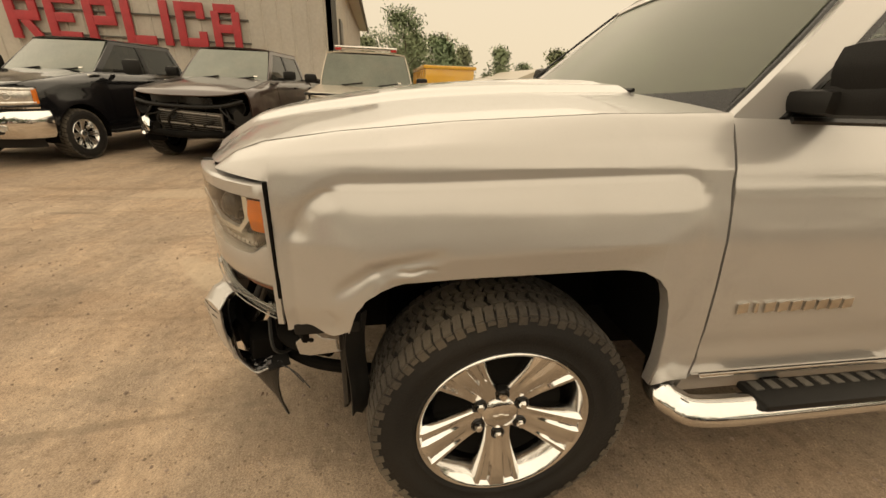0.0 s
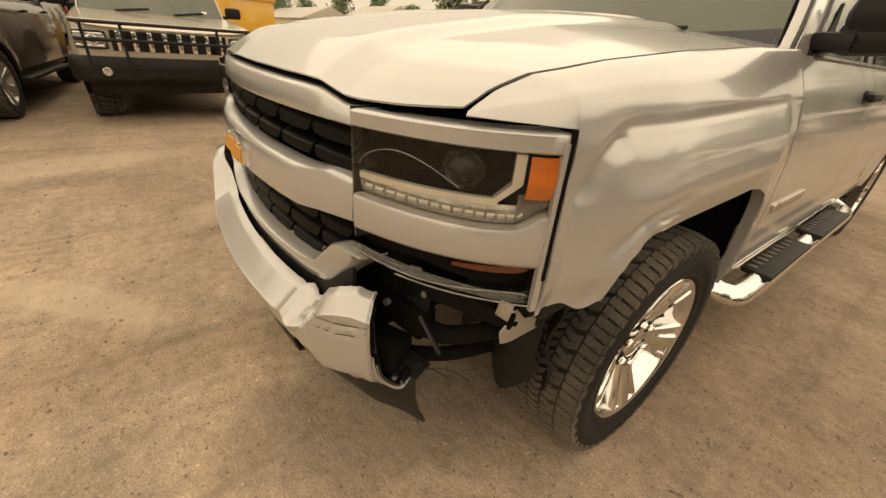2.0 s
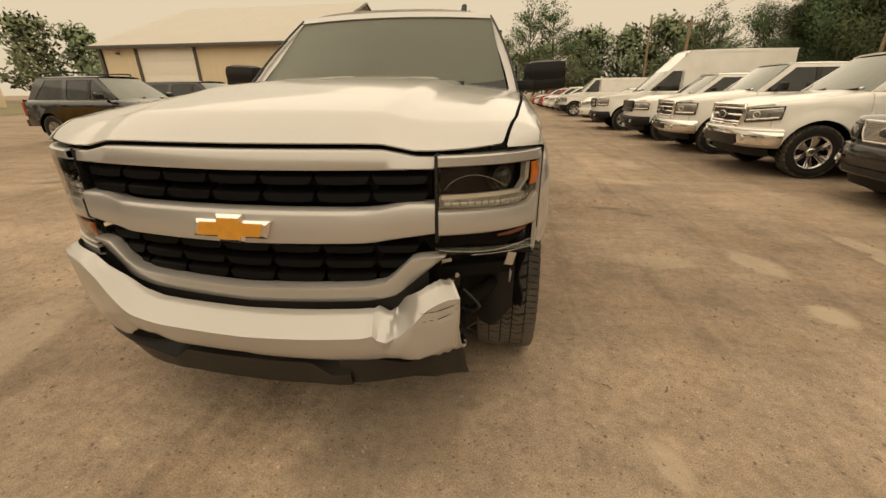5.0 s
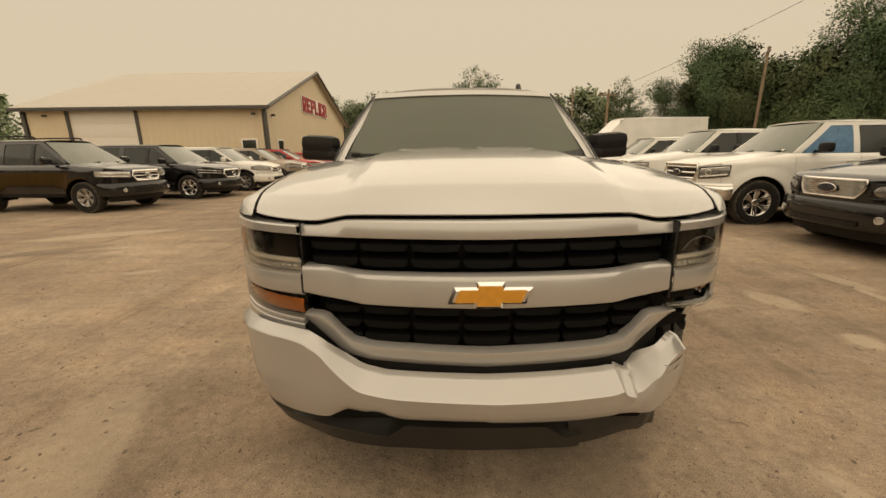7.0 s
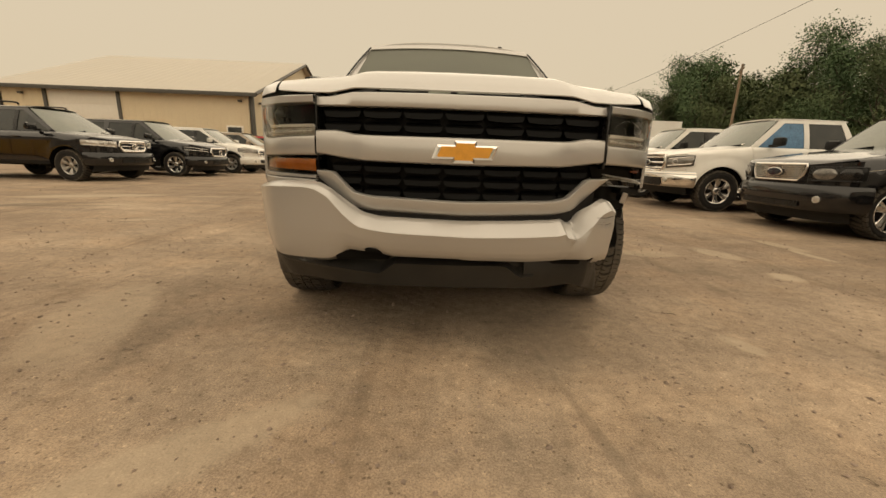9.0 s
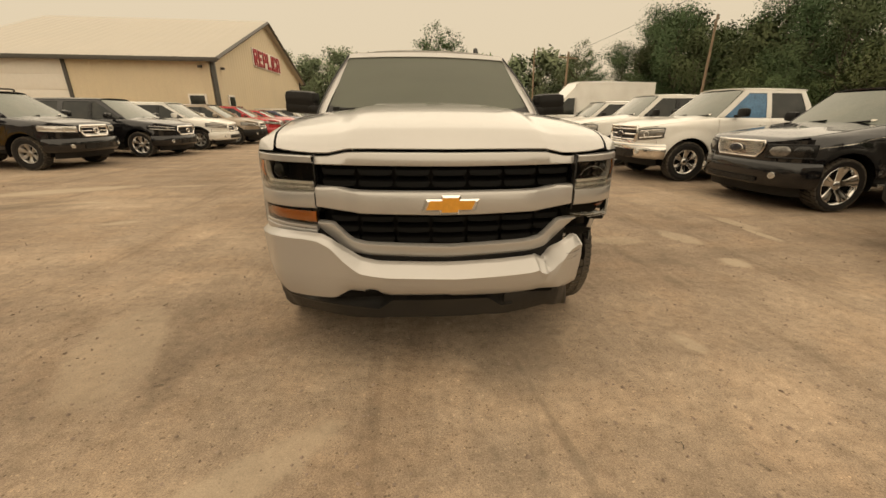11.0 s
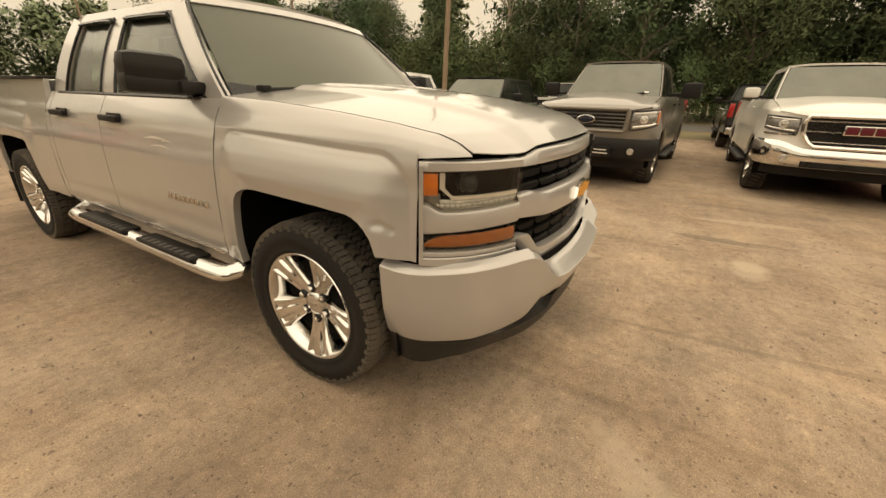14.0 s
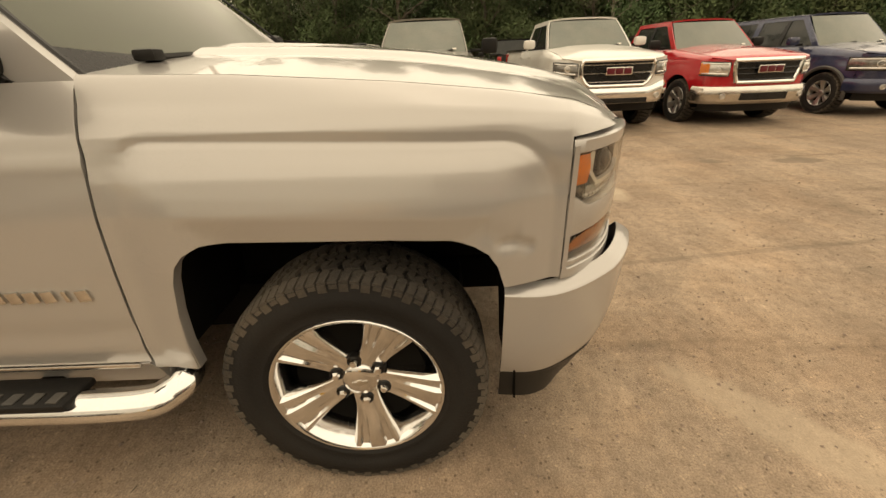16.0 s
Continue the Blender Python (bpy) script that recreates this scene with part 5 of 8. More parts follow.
        P("valance", sheet(lambda i, v: (path[int(i)][0] * 0.97, path[int(i)][1] + 0.06 + 0.05 * (1 - v), b0 - 0.14 + 0.16 * v), range(3, 30), lin(0, 1, 3), 0.02), g["lower"])
        iw, i0, i1 = g["intake"]
        part("air_intake", sheet(lambda x, v: (x, Yf(x) - 0.086, b0 + (b1 - b0) * (i0 + (i1 - i0) * v)), lin(-iw, iw, 11), lin(0, 1, 3), 0.012), GLOSS_BLACK, bp)
        if g["topband"]:
            part("bumper_pad", sheet(lambda i, v: tuple(np.array(bump(int(i), 0)) * (1 - v) + np.array(bump(int(i), 2)) * v + (0, -0.006, 0.006)), range(33), lin(0, 1, 3), 0.012), g["topband"], bp)
        if g["fog"]:
            for s in (1, -1):
                b2 = lathe(bmesh.new(), [(0.048, -0.02), (0.048, 0.012), (0.041, 0.014), (0.038, 0.004), (0.0005, 0.008)], 20)
                b2.transform(Matrix.Translation((s * hw * 0.72, Yf(hw * 0.72) - 0.086, b0 + (b1 - b0) * 0.45)) @ pose(0, 0, 0, 0, 0, -90 + s * 18))
                bmesh.ops.recalc_face_normals(b2, faces=b2.faces[:])
                part("fog_lamp", b2, LAMP, bp)
        if g["plate"]:
            pl = part("plate", boxed((g["platex"], Y0 - 0.105, b0 + 0.13), (0.32, 0.015, 0.16), 0.006), GLOSS_BLACK, bp, "black dealer plate")
            for z, w in ((0.02, 0.2), (-0.03, 0.24)):
                part("text_bar", boxed((g["platex"], Y0 - 0.113, b0 + 0.14 + z), (w, 0.004, 0.014)), DOOR_WHITE, pl)
    if g["brush"]:
        bm = bmesh.new()
        for z in (0.98, 1.16):
            tube(bm, spline([(-0.93, Y0 + 0.25, z), (-0.9, Y0 - 0.1, z), (-0.4, Y0 - 0.16, z), (0.4, Y0 - 0.16, z), (0.9, Y0 - 0.1, z), (0.93, Y0 + 0.25, z)], 26), 0.022, 6)
        for x in (-0.86, -0.5, 0.5, 0.86):
            tube(bm, [(x, Y0 - 0.13, 0.72), (x, Y0 - 0.14, 1.16)], 0.018, 6)
        P("brush_guard", bm, BLACK_PLASTIC, "black tubular brush guard")
    # hood
    def hood(u, v):
        p = fp(u * ts) + fpn(u * ts) * 0.010
        y = p[1] + (g["wsy"] - 0.02 - p[1]) * v
        ye = y_s + (g["wsy"] - 0.02 - y_s) * v
        xe = X(ye, zt(ye)) - 0.012
        k = smooth(0, 0.45, v)
        x = p[0] * (1 - 0.72 * g["roll"] / hw * smooth(0.5, 1.0, abs(u))) * (1 - k) + u * xe * k
        e = zt(ye) if abs(u) > 0.999 else zt(ye) * k + zt(y) * (1 - k)
        drop = 0.022 * max(0.0, 1 - v / 0.10) ** 2.2
        return (x, y, e + 0.004 + (g["hr"] - g["belt"] + 0.075) * (1 - u * u) * smooth(-0.05, 0.35, v) - drop + 0.012 * smooth(0.70, 0.50, abs(u)) * smooth(0, 0.4, v))
    P("hood", sheet(hood, lin(-1, 1, 21), np.concatenate([lin(0, 0.15, 9), lin(0.2, 1, 12)]), 0.02))
    P("engine_bay", boxed((0, (Y0 + g["wsy"]) / 2 + 0.1, (0.5 + g["hf"]) / 2), (1.3, g["wsy"] - Y0 - 0.3, g["hf"] - 0.72), 0.05), UNDER)
    P("underbody", boxed((0, (Y0 + Y1) / 2 + 0.1, g["sill"] - 0.02), (hw * 1.55, Y1 - Y0 - 0.5, 0.22), 0.05), UNDER)
    # cab
    bx = X(1.2, g["belt"]) - 0.02

    def gx(z):
        t = (z - g["belt"]) / (g["roof"] - 0.06 - g["belt"])
        return bx - (bx - g["roofw"]) * (0.72 * t + 0.28 * t * t)

    def patch(nm, q, m, off, s, th=0.02, nu=2, nv=5):
        (a, b, c, d) = [np.array(p, float) for p in q]

        def f(u, v):
            p = (a * (1 - u) + b * u) * (1 - v) + (d * (1 - u) + c * u) * v
            return (s * (gx(p[1]) + off), p[0], p[1])
        return P(nm, sheet(f, lin(0, 1, max(nu, 3)), lin(0, 1, nv), th, s < 0), m)

    zr = g["roof"] - 0.075
    wt_ = g["wtop"] or zr - 0.05
    zs = g["belt"] + 0.005
    top_r = g["rty"] if g["bed"] or g["boxy"] else g["rty"]
    for s in (1, -1):
        nose = g["wsy"] + 0.05
        slope = (g["wty"] - nose) / (zr - zs)
        yA = lambda z, o=0.0: nose + slope * (z - zs) + o  # noqa: E731
        patch("pillar", [(yA(zs) - 0.04, zs), (yA(zs, 0.11), zs), (yA(zr, 0.09), zr - 0.05), (yA(zr), zr + 0.01)], colour, 0.0, s)
        patch("roof_rail", [(yA(zr, 0.05), zr - 0.05), (top_r, zr - 0.05), (top_r - 0.02, zr + 0.03), (yA(zr), zr + 0.03)], colour, 0.0, s, nu=2)
        ym = g["wsy"] + (g["rby"] - g["wsy"]) / g["doors"] + 0.06 if g["doors"] == 2 else g["rby"] - 0.2
        wins = [(yA(zs, 0.12), ym - 0.05, yA(zr, 0.09))]
        if g["doors"] == 2:
            wins.append((ym + 0.05, g["rby"] - 0.16, ym + 0.05))
        for n, (a, b, a2) in enumerate(wins):
            b2 = b if n == 0 else min(b, top_r - 0.1)
            patch("side_window", [(a, zs), (b, zs), (b2, wt_), (a2 if not g["wtop"] else yA(wt_, 0.10), wt_)], BLUE_FILM if g["film"] and n == 0 and s > 0 else g["glassc"], -0.012, s, 0.012)
        patch("pillar", [(ym - 0.05, zs), (ym + 0.05, zs), (ym + 0.05, zr - 0.05), (ym - 0.05, zr - 0.05)], colour if g["film"] or g["boxy"] else GLOSS_BLACK, 0.0, s)
        if g["wtop"]:
            patch("upper_side", [(yA(wt_, 0.04), wt_), (g["rby"], wt_), (g["rby"], zr), (yA(zr), zr)], colour, 0.0, s)
        if g["bed"]:
            patch("pillar", [(wins[-1][1], zs), (g["rby"], zs), (top_r - 0.02, zr), (min(wins[-1][1], top_r - 0.1), zr - 0.05)], colour, 0.0, s)
        else:
            e = Y1 - 0.12
            patch("rear_side_window", [(g["rby"], zs), (e - 0.25, zs), (top_r - 0.35, zr - 0.05), (g["rby"], zr - 0.05)], g["glassc"] if not g["boxy"] else colour, -0.01, s, 0.012)
            patch("pillar", [(wins[-1][1], zs), (g["rby"], zs), (g["rby"], zr - 0.05), (wins[-1][1], zr - 0.05)], colour, 0.0, s)
            patch("pillar", [(e - 0.25, zs), (e, zs), (top_r, zr + 0.02), (top_r - 0.35, zr - 0.05)], colour, 0.0, s)
        mz = g["belt"] + 0.10
        mr = P("mirror", boxed((s * (hw + (0.24 if g["tow"] else 0.12)), g["wsy"] + 0.34, mz), (0.30 if g["tow"] else 0.24, 0.12, 0.26 if g["tow"] else 0.17), 0.055), g["mirror"], "door mirror")
        part("mirror_arm", boxed((s * (hw + (0.02 if g["tow"] else -0.04)), g["wsy"] + 0.36, mz - 0.07), (0.28 if g["tow"] else 0.16, 0.07, 0.05), 0.012), BLACK_PLASTIC, mr)
    tw = g["roofw"] - 0.01
    ybk = top_r

    def screen(u, v):
        z = zs - 0.02 + ((wt_ + 0.02 if g["wtop"] else zr + 0.02) - zs) * v
        w = gx(z) - 0.03
        y = g["wsy"] + 0.02 + slope * (z - zs) - 0.10 * (1 - u * u) * (1 - 0.45 * v)
        return (u * w, y, z)
    sc = P("windshield", sheet(screen, lin(-1, 1, 13), lin(0, 1, 7), 0.012), g["scr"], "opaque windshield with the sky's paleness put into its colour")
    if g["wtop"]:
        P("roof_cap", sheet(lambda u, v: (u * (gx(wt_ + (zr + 0.02 - wt_) * v) - 0.02), g["wsy"] + 0.02 + slope * (wt_ + (zr - wt_) * v - zs) - 0.10 * (1 - u * u) * 0.55, wt_ + (zr + 0.02 - wt_) * v), lin(-1, 1, 13), lin(0, 1, 5), 0.02))
    for s in (0.25, -0.55):
        a, b = screen(s, 0.03), screen(s + 0.46, 0.12)
        part("wiper", tubed([(a[0], a[1] - 0.02, a[2]), (b[0], b[1] - 0.02, b[2])], 0.012, 5), BLACK_PLASTIC, sc)
    st = screen(0.74, 0.14)
    part("sticker", boxed((st[0], st[1] - 0.012, st[2]), (0.07, 0.004, 0.035), 0.001, pose(0, 0, 0, -math.degrees(math.atan(slope)), 0, 0)), DOOR_WHITE, sc, "small pale inspection sticker")
    roofp = lambda u, v: (u * (gx(zr) + 0.0), g["wty"] - 0.02 - 0.05 * (1 - u * u) + (ybk - g["wty"] + 0.05) * v, zr + 0.02 + 0.055 * (1 - u**4) * (1 - 0.35 * abs(2 * v - 1) ** 2))  # noqa: E731
    rf = P("roof", sheet(roofp, lin(-1, 1, 13), lin(0, 1, 13), 0.03))
    if g["rack"]:
        for s in (1, -1):
            part("roof_rail", tubed(spline([(s * 0.58, g["wty"] + 0.25, g["roof"]), (s * 0.6, g["wty"] + 0.4, g["roof"] + 0.06), (s * 0.6, ybk - 0.4, g["roof"] + 0.06), (s * 0.58, ybk - 0.2, g["roof"])], 14), 0.02, 6), BLACK_PLASTIC, rf)
    if g["lightbar"]:
        part("light_bar", boxed((0, g["wty"] + 0.15, g["roof"] + 0.05), (1.25, 0.14, 0.07), 0.02), DULL_CHROME, rf, "pale roof light bar")
        for s in (-1, 1):
            part("marker_lamp", boxed((s * 0.55, g["wty"] + 0.1, g["roof"] + 0.02), (0.12, 0.1, 0.05), 0.015), RED_LENS, rf)
    back = (g["rby"], zs) if g["bed"] else (Y1 - 0.10, zs)
    P("rear_window", sheet(lambda u, v: (u * (gx(zs + (zr - zs) * v) - 0.06), back[0] - 0.02 + (ybk - back[0]) * v, zs + (zr - zs) * v), lin(1, -1, 9), lin(0.02, 1, 5), 0.012), g["glassc"])
    P("cab_back", sheet(lambda u, v: (u * (gx(max(zs, 0.6 + (zr + 0.03 - 0.6) * v)) - 0.01), back[0] - 0.06 + (ybk - back[0]) * max(0, (0.6 + (zr - 0.6) * v - zs) / (zr - zs)), 0.6 + (zr + 0.03 - 0.6) * v), lin(1, -1, 3), lin(0, 1, 7), 0.01), BLACK_PLASTIC)
    if g["bed"]:
        for s in (1, -1):
            P("bed_wall", boxed((s * (hw - 0.16), (g["rby"] + Y1) / 2 + 0.05, g["beltr"] - 0.27), (0.12, Y1 - g["rby"] - 0.14, 0.5), 0.02), colour)
            P("bed_rail", boxed((s * (hw - 0.11), (g["rby"] + Y1) / 2 + 0.03, g["beltr"] + 0.01), (0.16, Y1 - g["rby"] - 0.1, 0.035), 0.012), BLACK_PLASTIC)
        P("bed_floor", boxed((0, (g["rby"] + Y1) / 2, 0.86), (1.55, Y1 - g["rby"] - 0.1, 0.06), 0.01), UNDER)
        P("bed_front", boxed((0, g["rby"] + 0.08, 1.12), (1.6, 0.06, 0.5), 0.01), colour)
    tg = P("tailgate", sheet(lambda u, z: (u * (plan(Y1) - 0.02), Y1 - 0.03 + 0.04 * u * u, z), lin(1, -1, 7), lin(0.62, g["beltr"] - 0.02 if g["bed"] else zs, 6), 0.04), colour)
    part("tailgate_handle", boxed((0, Y1 + 0.015, g["beltr"] - 0.14), (0.28, 0.03, 0.09), 0.012), BLACK_PLASTIC, tg)
    P("rear_bumper", boxed((0, Y1 + 0.06, 0.56), (hw * 1.86, 0.16, 0.2), 0.04), g["bumper"])
    for s in (1, -1):
        P("tail_lamp", boxed((s * (plan(Y1) - 0.05), Y1 - 0.02, g["beltr"] - 0.25), (0.14, 0.1, 0.38), 0.025), g["tail"], "red tail lamp")
        for ya in (0, g["wb"]):
            wheel(root, pose(s * (hw - g["tw"] / 2 - 0.005), ya, g["R"], 0, 0, 0 if s > 0 else 180), g["R"], g["rim"], g["tw"], g["spokes"], g["rimc"])
    return root


RIGHT, LEFT = -90, 90


# ---- the damaged silver pickup ----
truck = thing("damaged_pickup_truck", "silver pickup truck with torn front bumper and dented fender", "pickup truck")


def T(name, bm, material=SILVER, label="", parent=None, sharp=35):
    return part(name, bm, material, parent or truck, label, sharp)


def side_base(z):
    return float(np.interp(z, (0.42, 0.50, 0.60, 0.72, 0.86, 1.0, 1.08, 1.12, 1.15, 1.18, 1.22, 1.28, 1.33), (0.955, 0.982, 1.0, 1.004, 1.004, 0.999, 0.988, 0.978, 0.972, 0.966, 0.948, 0.915, 0.880)))


def bulge(y, z, ya):
    """The squared-off wheel box pressed into the fender, with a crisp step along its top."""
    crest = 1.135 + 0.035 * (y - ya + 0.45)
    r = 0.14
    qa, qb = z - crest + r, max(-(y - ya + 0.565), y - ya - 0.520) + r
    d = min(max(qa, qb), 0.0) + math.hypot(max(qa, 0.0), max(qb, 0.0)) - r
    up = float(np.interp(d, (-0.54, -0.27, -0.235, -0.200, -0.172, -0.166, -0.160, -0.12, -0.08, -0.04, -0.012, 0.0, 0.004, 0.026, 0.034, 0.07), (0.0, 0.001, 0.008, 0.020, 0.0300, 0.0312, 0.0312, 0.027, 0.020, 0.0105, 0.001, -0.0050, -0.0058, 0.0, 0.0, 0.0)))
    return 0.68 * up


def hero_x(y, z):
    x = side_base(z) + bulge(y, z, 0.0) + bulge(y, z, 3.62) * 0.9
    x -= 0.058 * smooth(-0.20, -0.72, y) ** 1.3
    x += 0.021 * smooth(1.02, 1.13, z) * smooth(1.26, 1.15, z) * smooth(-0.40, -0.60, y)
    x -= 0.012 * smooth(4.3, 4.85, y)
    return x


ARCH_F = [(-0.60, 0.765), (-0.44, 0.765), (-0.432, 0.79), (-0.42, 0.83), (-0.395, 0.868), (-0.36, 0.89), (-0.30, 0.910), (-0.15, 0.918), (0.05, 0.922), (0.25, 0.927), (0.32, 0.922), (0.365, 0.900), (0.395, 0.868), (0.415, 0.82), (0.435, 0.72), (0.445, 0.62), (0.452, 0.515), (0.62, 0.520)]
ARCH_R = [(2.6, 0.52), (3.14, 0.52), (3.15, 0.62), (3.165, 0.72), (3.19, 0.83), (3.215, 0.868), (3.25, 0.90), (3.32, 0.922), (3.62, 0.93), (3.92, 0.922), (3.99, 0.90), (4.03, 0.868), (4.06, 0.82), (4.09, 0.72), (4.105, 0.58), (4.11, 0.56), (4.86, 0.60)]


def groove(y, z, pts, width, depth, lean=1.0):
    """A pressed line along pts: steep on one side, drawn out on the other, fading at its ends."""
    best, at, side = 9.0, 0.0, 1.0
    for k, (a, b) in enumerate(zip(pts, pts[1:])):
        dy, dz = b[0] - a[0], b[1] - a[1]
        n2 = dy * dy + dz * dz
        t = min(1.0, max(0.0, ((y - a[0]) * dy + (z - a[1]) * dz) / n2))
        ey, ez = y - a[0] - dy * t, z - a[1] - dz * t
        d = math.hypot(ey, ez)
        if d < best:
            best, at, side = d, (k + t) / (len(pts) - 1), dy * ez - dz * ey
    w = width * (lean if side > 0 else 1.0)
    return depth * math.exp(-((best / w) ** 2)) * smooth(0.0, 0.2, at) * smooth(1.0, 0.8, at)


ARC_DENT = [(-0.440, 1.122), (-0.480, 1.116), (-0.512, 1.098), (-0.538, 1.068), (-0.555, 1.030), (-0.560, 0.995)]
FOLD_DENT = [(-0.18, 0.985), (-0.26, 0.972), (-0.33, 0.958), (-0.39, 0.932), (-0.44, 0.897), (-0.485, 0.86)]
FOLD_RIDGE = [(-0.24, 0.925), (-0.29, 0.928), (-0.325, 0.924), (-0.36, 0.905), (-0.382, 0.865), (-0.40, 0.80)]


def dents(y, z, s):
    """Damage pressed into the fenders: heavy on the driver's side, one small dent on the other."""
    if s > 0:
        if y > 0.0:
            return 0.0
        a = groove(y, z, ARC_DENT, 0.008, -0.0075, 3.6)
        a += groove(y, z, FOLD_DENT, 0.017, -0.010, 0.8)
        a += groove(y, z, FOLD_RIDGE, 0.010, 0.0045, 1.8)
        a += groove(y, z, [(-0.33, 0.944), (-0.285, 0.938), (-0.25, 0.948), (-0.22, 0.945)], 0.006, -0.005)
        a += 0.0025 * noise.noise((y * 13, z * 13, 3.0)) * smooth(-0.2, -0.38, y) * smooth(1.0, 0.9, z)
        a += groove(y, z, [(-0.50, 0.83), (-0.47, 0.80), (-0.475, 0.765)], 0.010, -0.004)
        a -= 0.012 * smooth(0.84, 0.76, z) * smooth(-0.40, -0.5, y)
        return a
    a = groove(y, z, [(-0.40, 0.885), (-0.44, 0.893), (-0.47, 0.893), (-0.50, 0.880), (-0.52, 0.86)], 0.012, -0.009, 1.8)
    return a + groove(y, z, [(-0.36, 0.93), (-0.42, 0.915), (-0.48, 0.90)], 0.03, -0.005)


HOOD_EDGE = [(-0.76, 1.135), (-0.735, 1.158), (-0.69, 1.188), (-0.62, 1.214), (-0.45, 1.242), (-0.18, 1.272), (0.2, 1.300), (0.56, 1.312)]
hood_edge_z = lambda y: float(np.interp(y, [p[0] for p in HOOD_EDGE], [p[1] for p in HOOD_EDGE]))  # noqa: E731
hood_edge_x = lambda y: float(np.interp(y, (-0.76, -0.735, -0.55, -0.2, 0.2, 0.56), (0.820, 0.826, 0.858, 0.882, 0.893, 0.897)))  # noqa: E731
SEAM = [(0.50, 0.60), (0.55, 0.585), (0.87, 0.562), (1.14, 0.54), (1.31, 0.545)]
seam_y = lambda z: float(np.interp(z, [p[0] for p in SEAM], [p[1] for p in SEAM]))  # noqa: E731

CORNER = spline([(0.635, -0.858), (0.72, -0.822), (0.80, -0.776), (0.865, -0.722), (0.912, -0.668), (0.938, -0.630), (0.947, -0.603)], 60)


def corner(t):
    """The lamp corner's plan, from the grille seam (0) to the fender seam (1)."""
    q = t * 59
    i = min(int(q), 58)
    return CORNER[i] + (CORNER[i + 1] - CORNER[i]) * (q - i)


def corner_n(t):
    d = corner(min(1, t + 0.02)) - corner(max(0, t - 0.02))
    d /= np.linalg.norm(d)
    return np.array((d[1], -d[0]))



fy = sorted({round(v, 4) for v in [p[0] for p in ARCH_F[1:-1]] + list(lin(-0.598, -0.20, 58)) + list(lin(-0.18, 0.45, 22)) + [-0.4405, 0.4525] + list(lin(0.46, 0.565, 5))})
for s in (1, -1):
    def fender(y, v):
        zb = float(np.interp(y, [p[0] for p in ARCH_F], [p[1] for p in ARCH_F]))
        if s > 0:
            zb += 0.012 * math.sin(y * 55) * smooth(-0.40, -0.45, y)
        zt = hood_edge_z(y)
        crest = 1.135 + 0.035 * (y + 0.45)
        zc = 1.15 + (zt - 1.15) * 0.62
        if v > 0.86:
            # rolls over the shoulder to the hood seam
            w = (v - 0.86) / 0.14
            z = zc + (zt - zc) * (1 - (1 - w) ** 1.5)
            x0 = hero_x(y, zc) + dents(y, zc, s)
            x1 = hood_edge_x(y) + 0.004
            x = x0 + (x1 - x0) * w
        else:
            z = float(np.interp(v, (0, 0.40, 0.45, 0.60, 0.66, 0.74, 0.86), (zb, crest - 0.178, crest - 0.152, crest - 0.02, crest + 0.0, crest + 0.030, zc)))
            x = hero_x(y, z) + dents(y, z, s)
        yy = y + (seam_y(z) - 0.004 - 0.565) * smooth(0.40, 0.565, y)
        return (s * x, yy, z)

    # the shoulder that runs forward beside the hood, over the lamp
    v0 = min(lin(0.4, 1, 121), key=lambda q: abs(fender(fy[0], q)[2] - 1.139))
    tip = np.array((s * 0.824, -0.742, 1.153))

    def nose(u, v):
        base = np.array(fender(fy[0], v0 + (1 - v0) * v))
        p = tip + (base - tip) * u
        low = corner(0.40 + 0.60 * u)
        c0, c1 = np.array((s * low[0], low[1] + 0.006, 1.141 + 0.008 * (1 - u))), tip + (np.array(fender(fy[0], v0)) - tip) * u
        yh = -0.742 + (fy[0] + 0.742) * u
        h0, h1 = np.array((s * (hood_edge_x(yh) + 0.004), yh, hood_edge_z(yh))), tip + (np.array(fender(fy[0], 1.0)) - tip) * u
        return tuple(p + (c0 - c1) * (1 - v) + (h0 - h1) * v)


    def whole(c, v):
        return fender(c - 1, v) if c > -5 else nose(c + 10, max(0.0, (v - v0) / (1 - v0)))

    T("front_fender", sheet(whole, [u - 10 for u in lin(0.02, 0.97, 16)] + [y + 1 for y in fy], np.concatenate([lin(0, 0.39, 22), lin(0.40, 0.60, 24), lin(0.605, 0.66, 7), lin(0.67, 0.74, 9), lin(0.755, 0.86, 6), lin(0.875, 1, 9)]), 0.004, s < 0), SILVER, "dented and creased fender" if s > 0 else "fender with a small dent", sharp=60)
    arch = ARCH_F[1:-1]
    T("arch_lip", sheet(lambda i, v: (s * (hero_x(*arch[int(i)]) + dents(*arch[int(i)], s) - 0.002 - 0.035 * v), arch[int(i)][0], arch[int(i)][1] + 0.003), range(len(arch)), lin(0, 1, 3), 0.003, s > 0), SILVER)
    liner = [(y * 1.07 + 0.0, z + 0.05) for y, z in arch]
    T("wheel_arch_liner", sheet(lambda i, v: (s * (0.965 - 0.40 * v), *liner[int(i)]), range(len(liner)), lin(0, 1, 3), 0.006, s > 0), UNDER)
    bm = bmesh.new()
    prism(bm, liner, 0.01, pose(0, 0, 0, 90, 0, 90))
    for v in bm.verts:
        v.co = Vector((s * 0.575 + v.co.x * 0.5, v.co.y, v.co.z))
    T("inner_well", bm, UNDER)

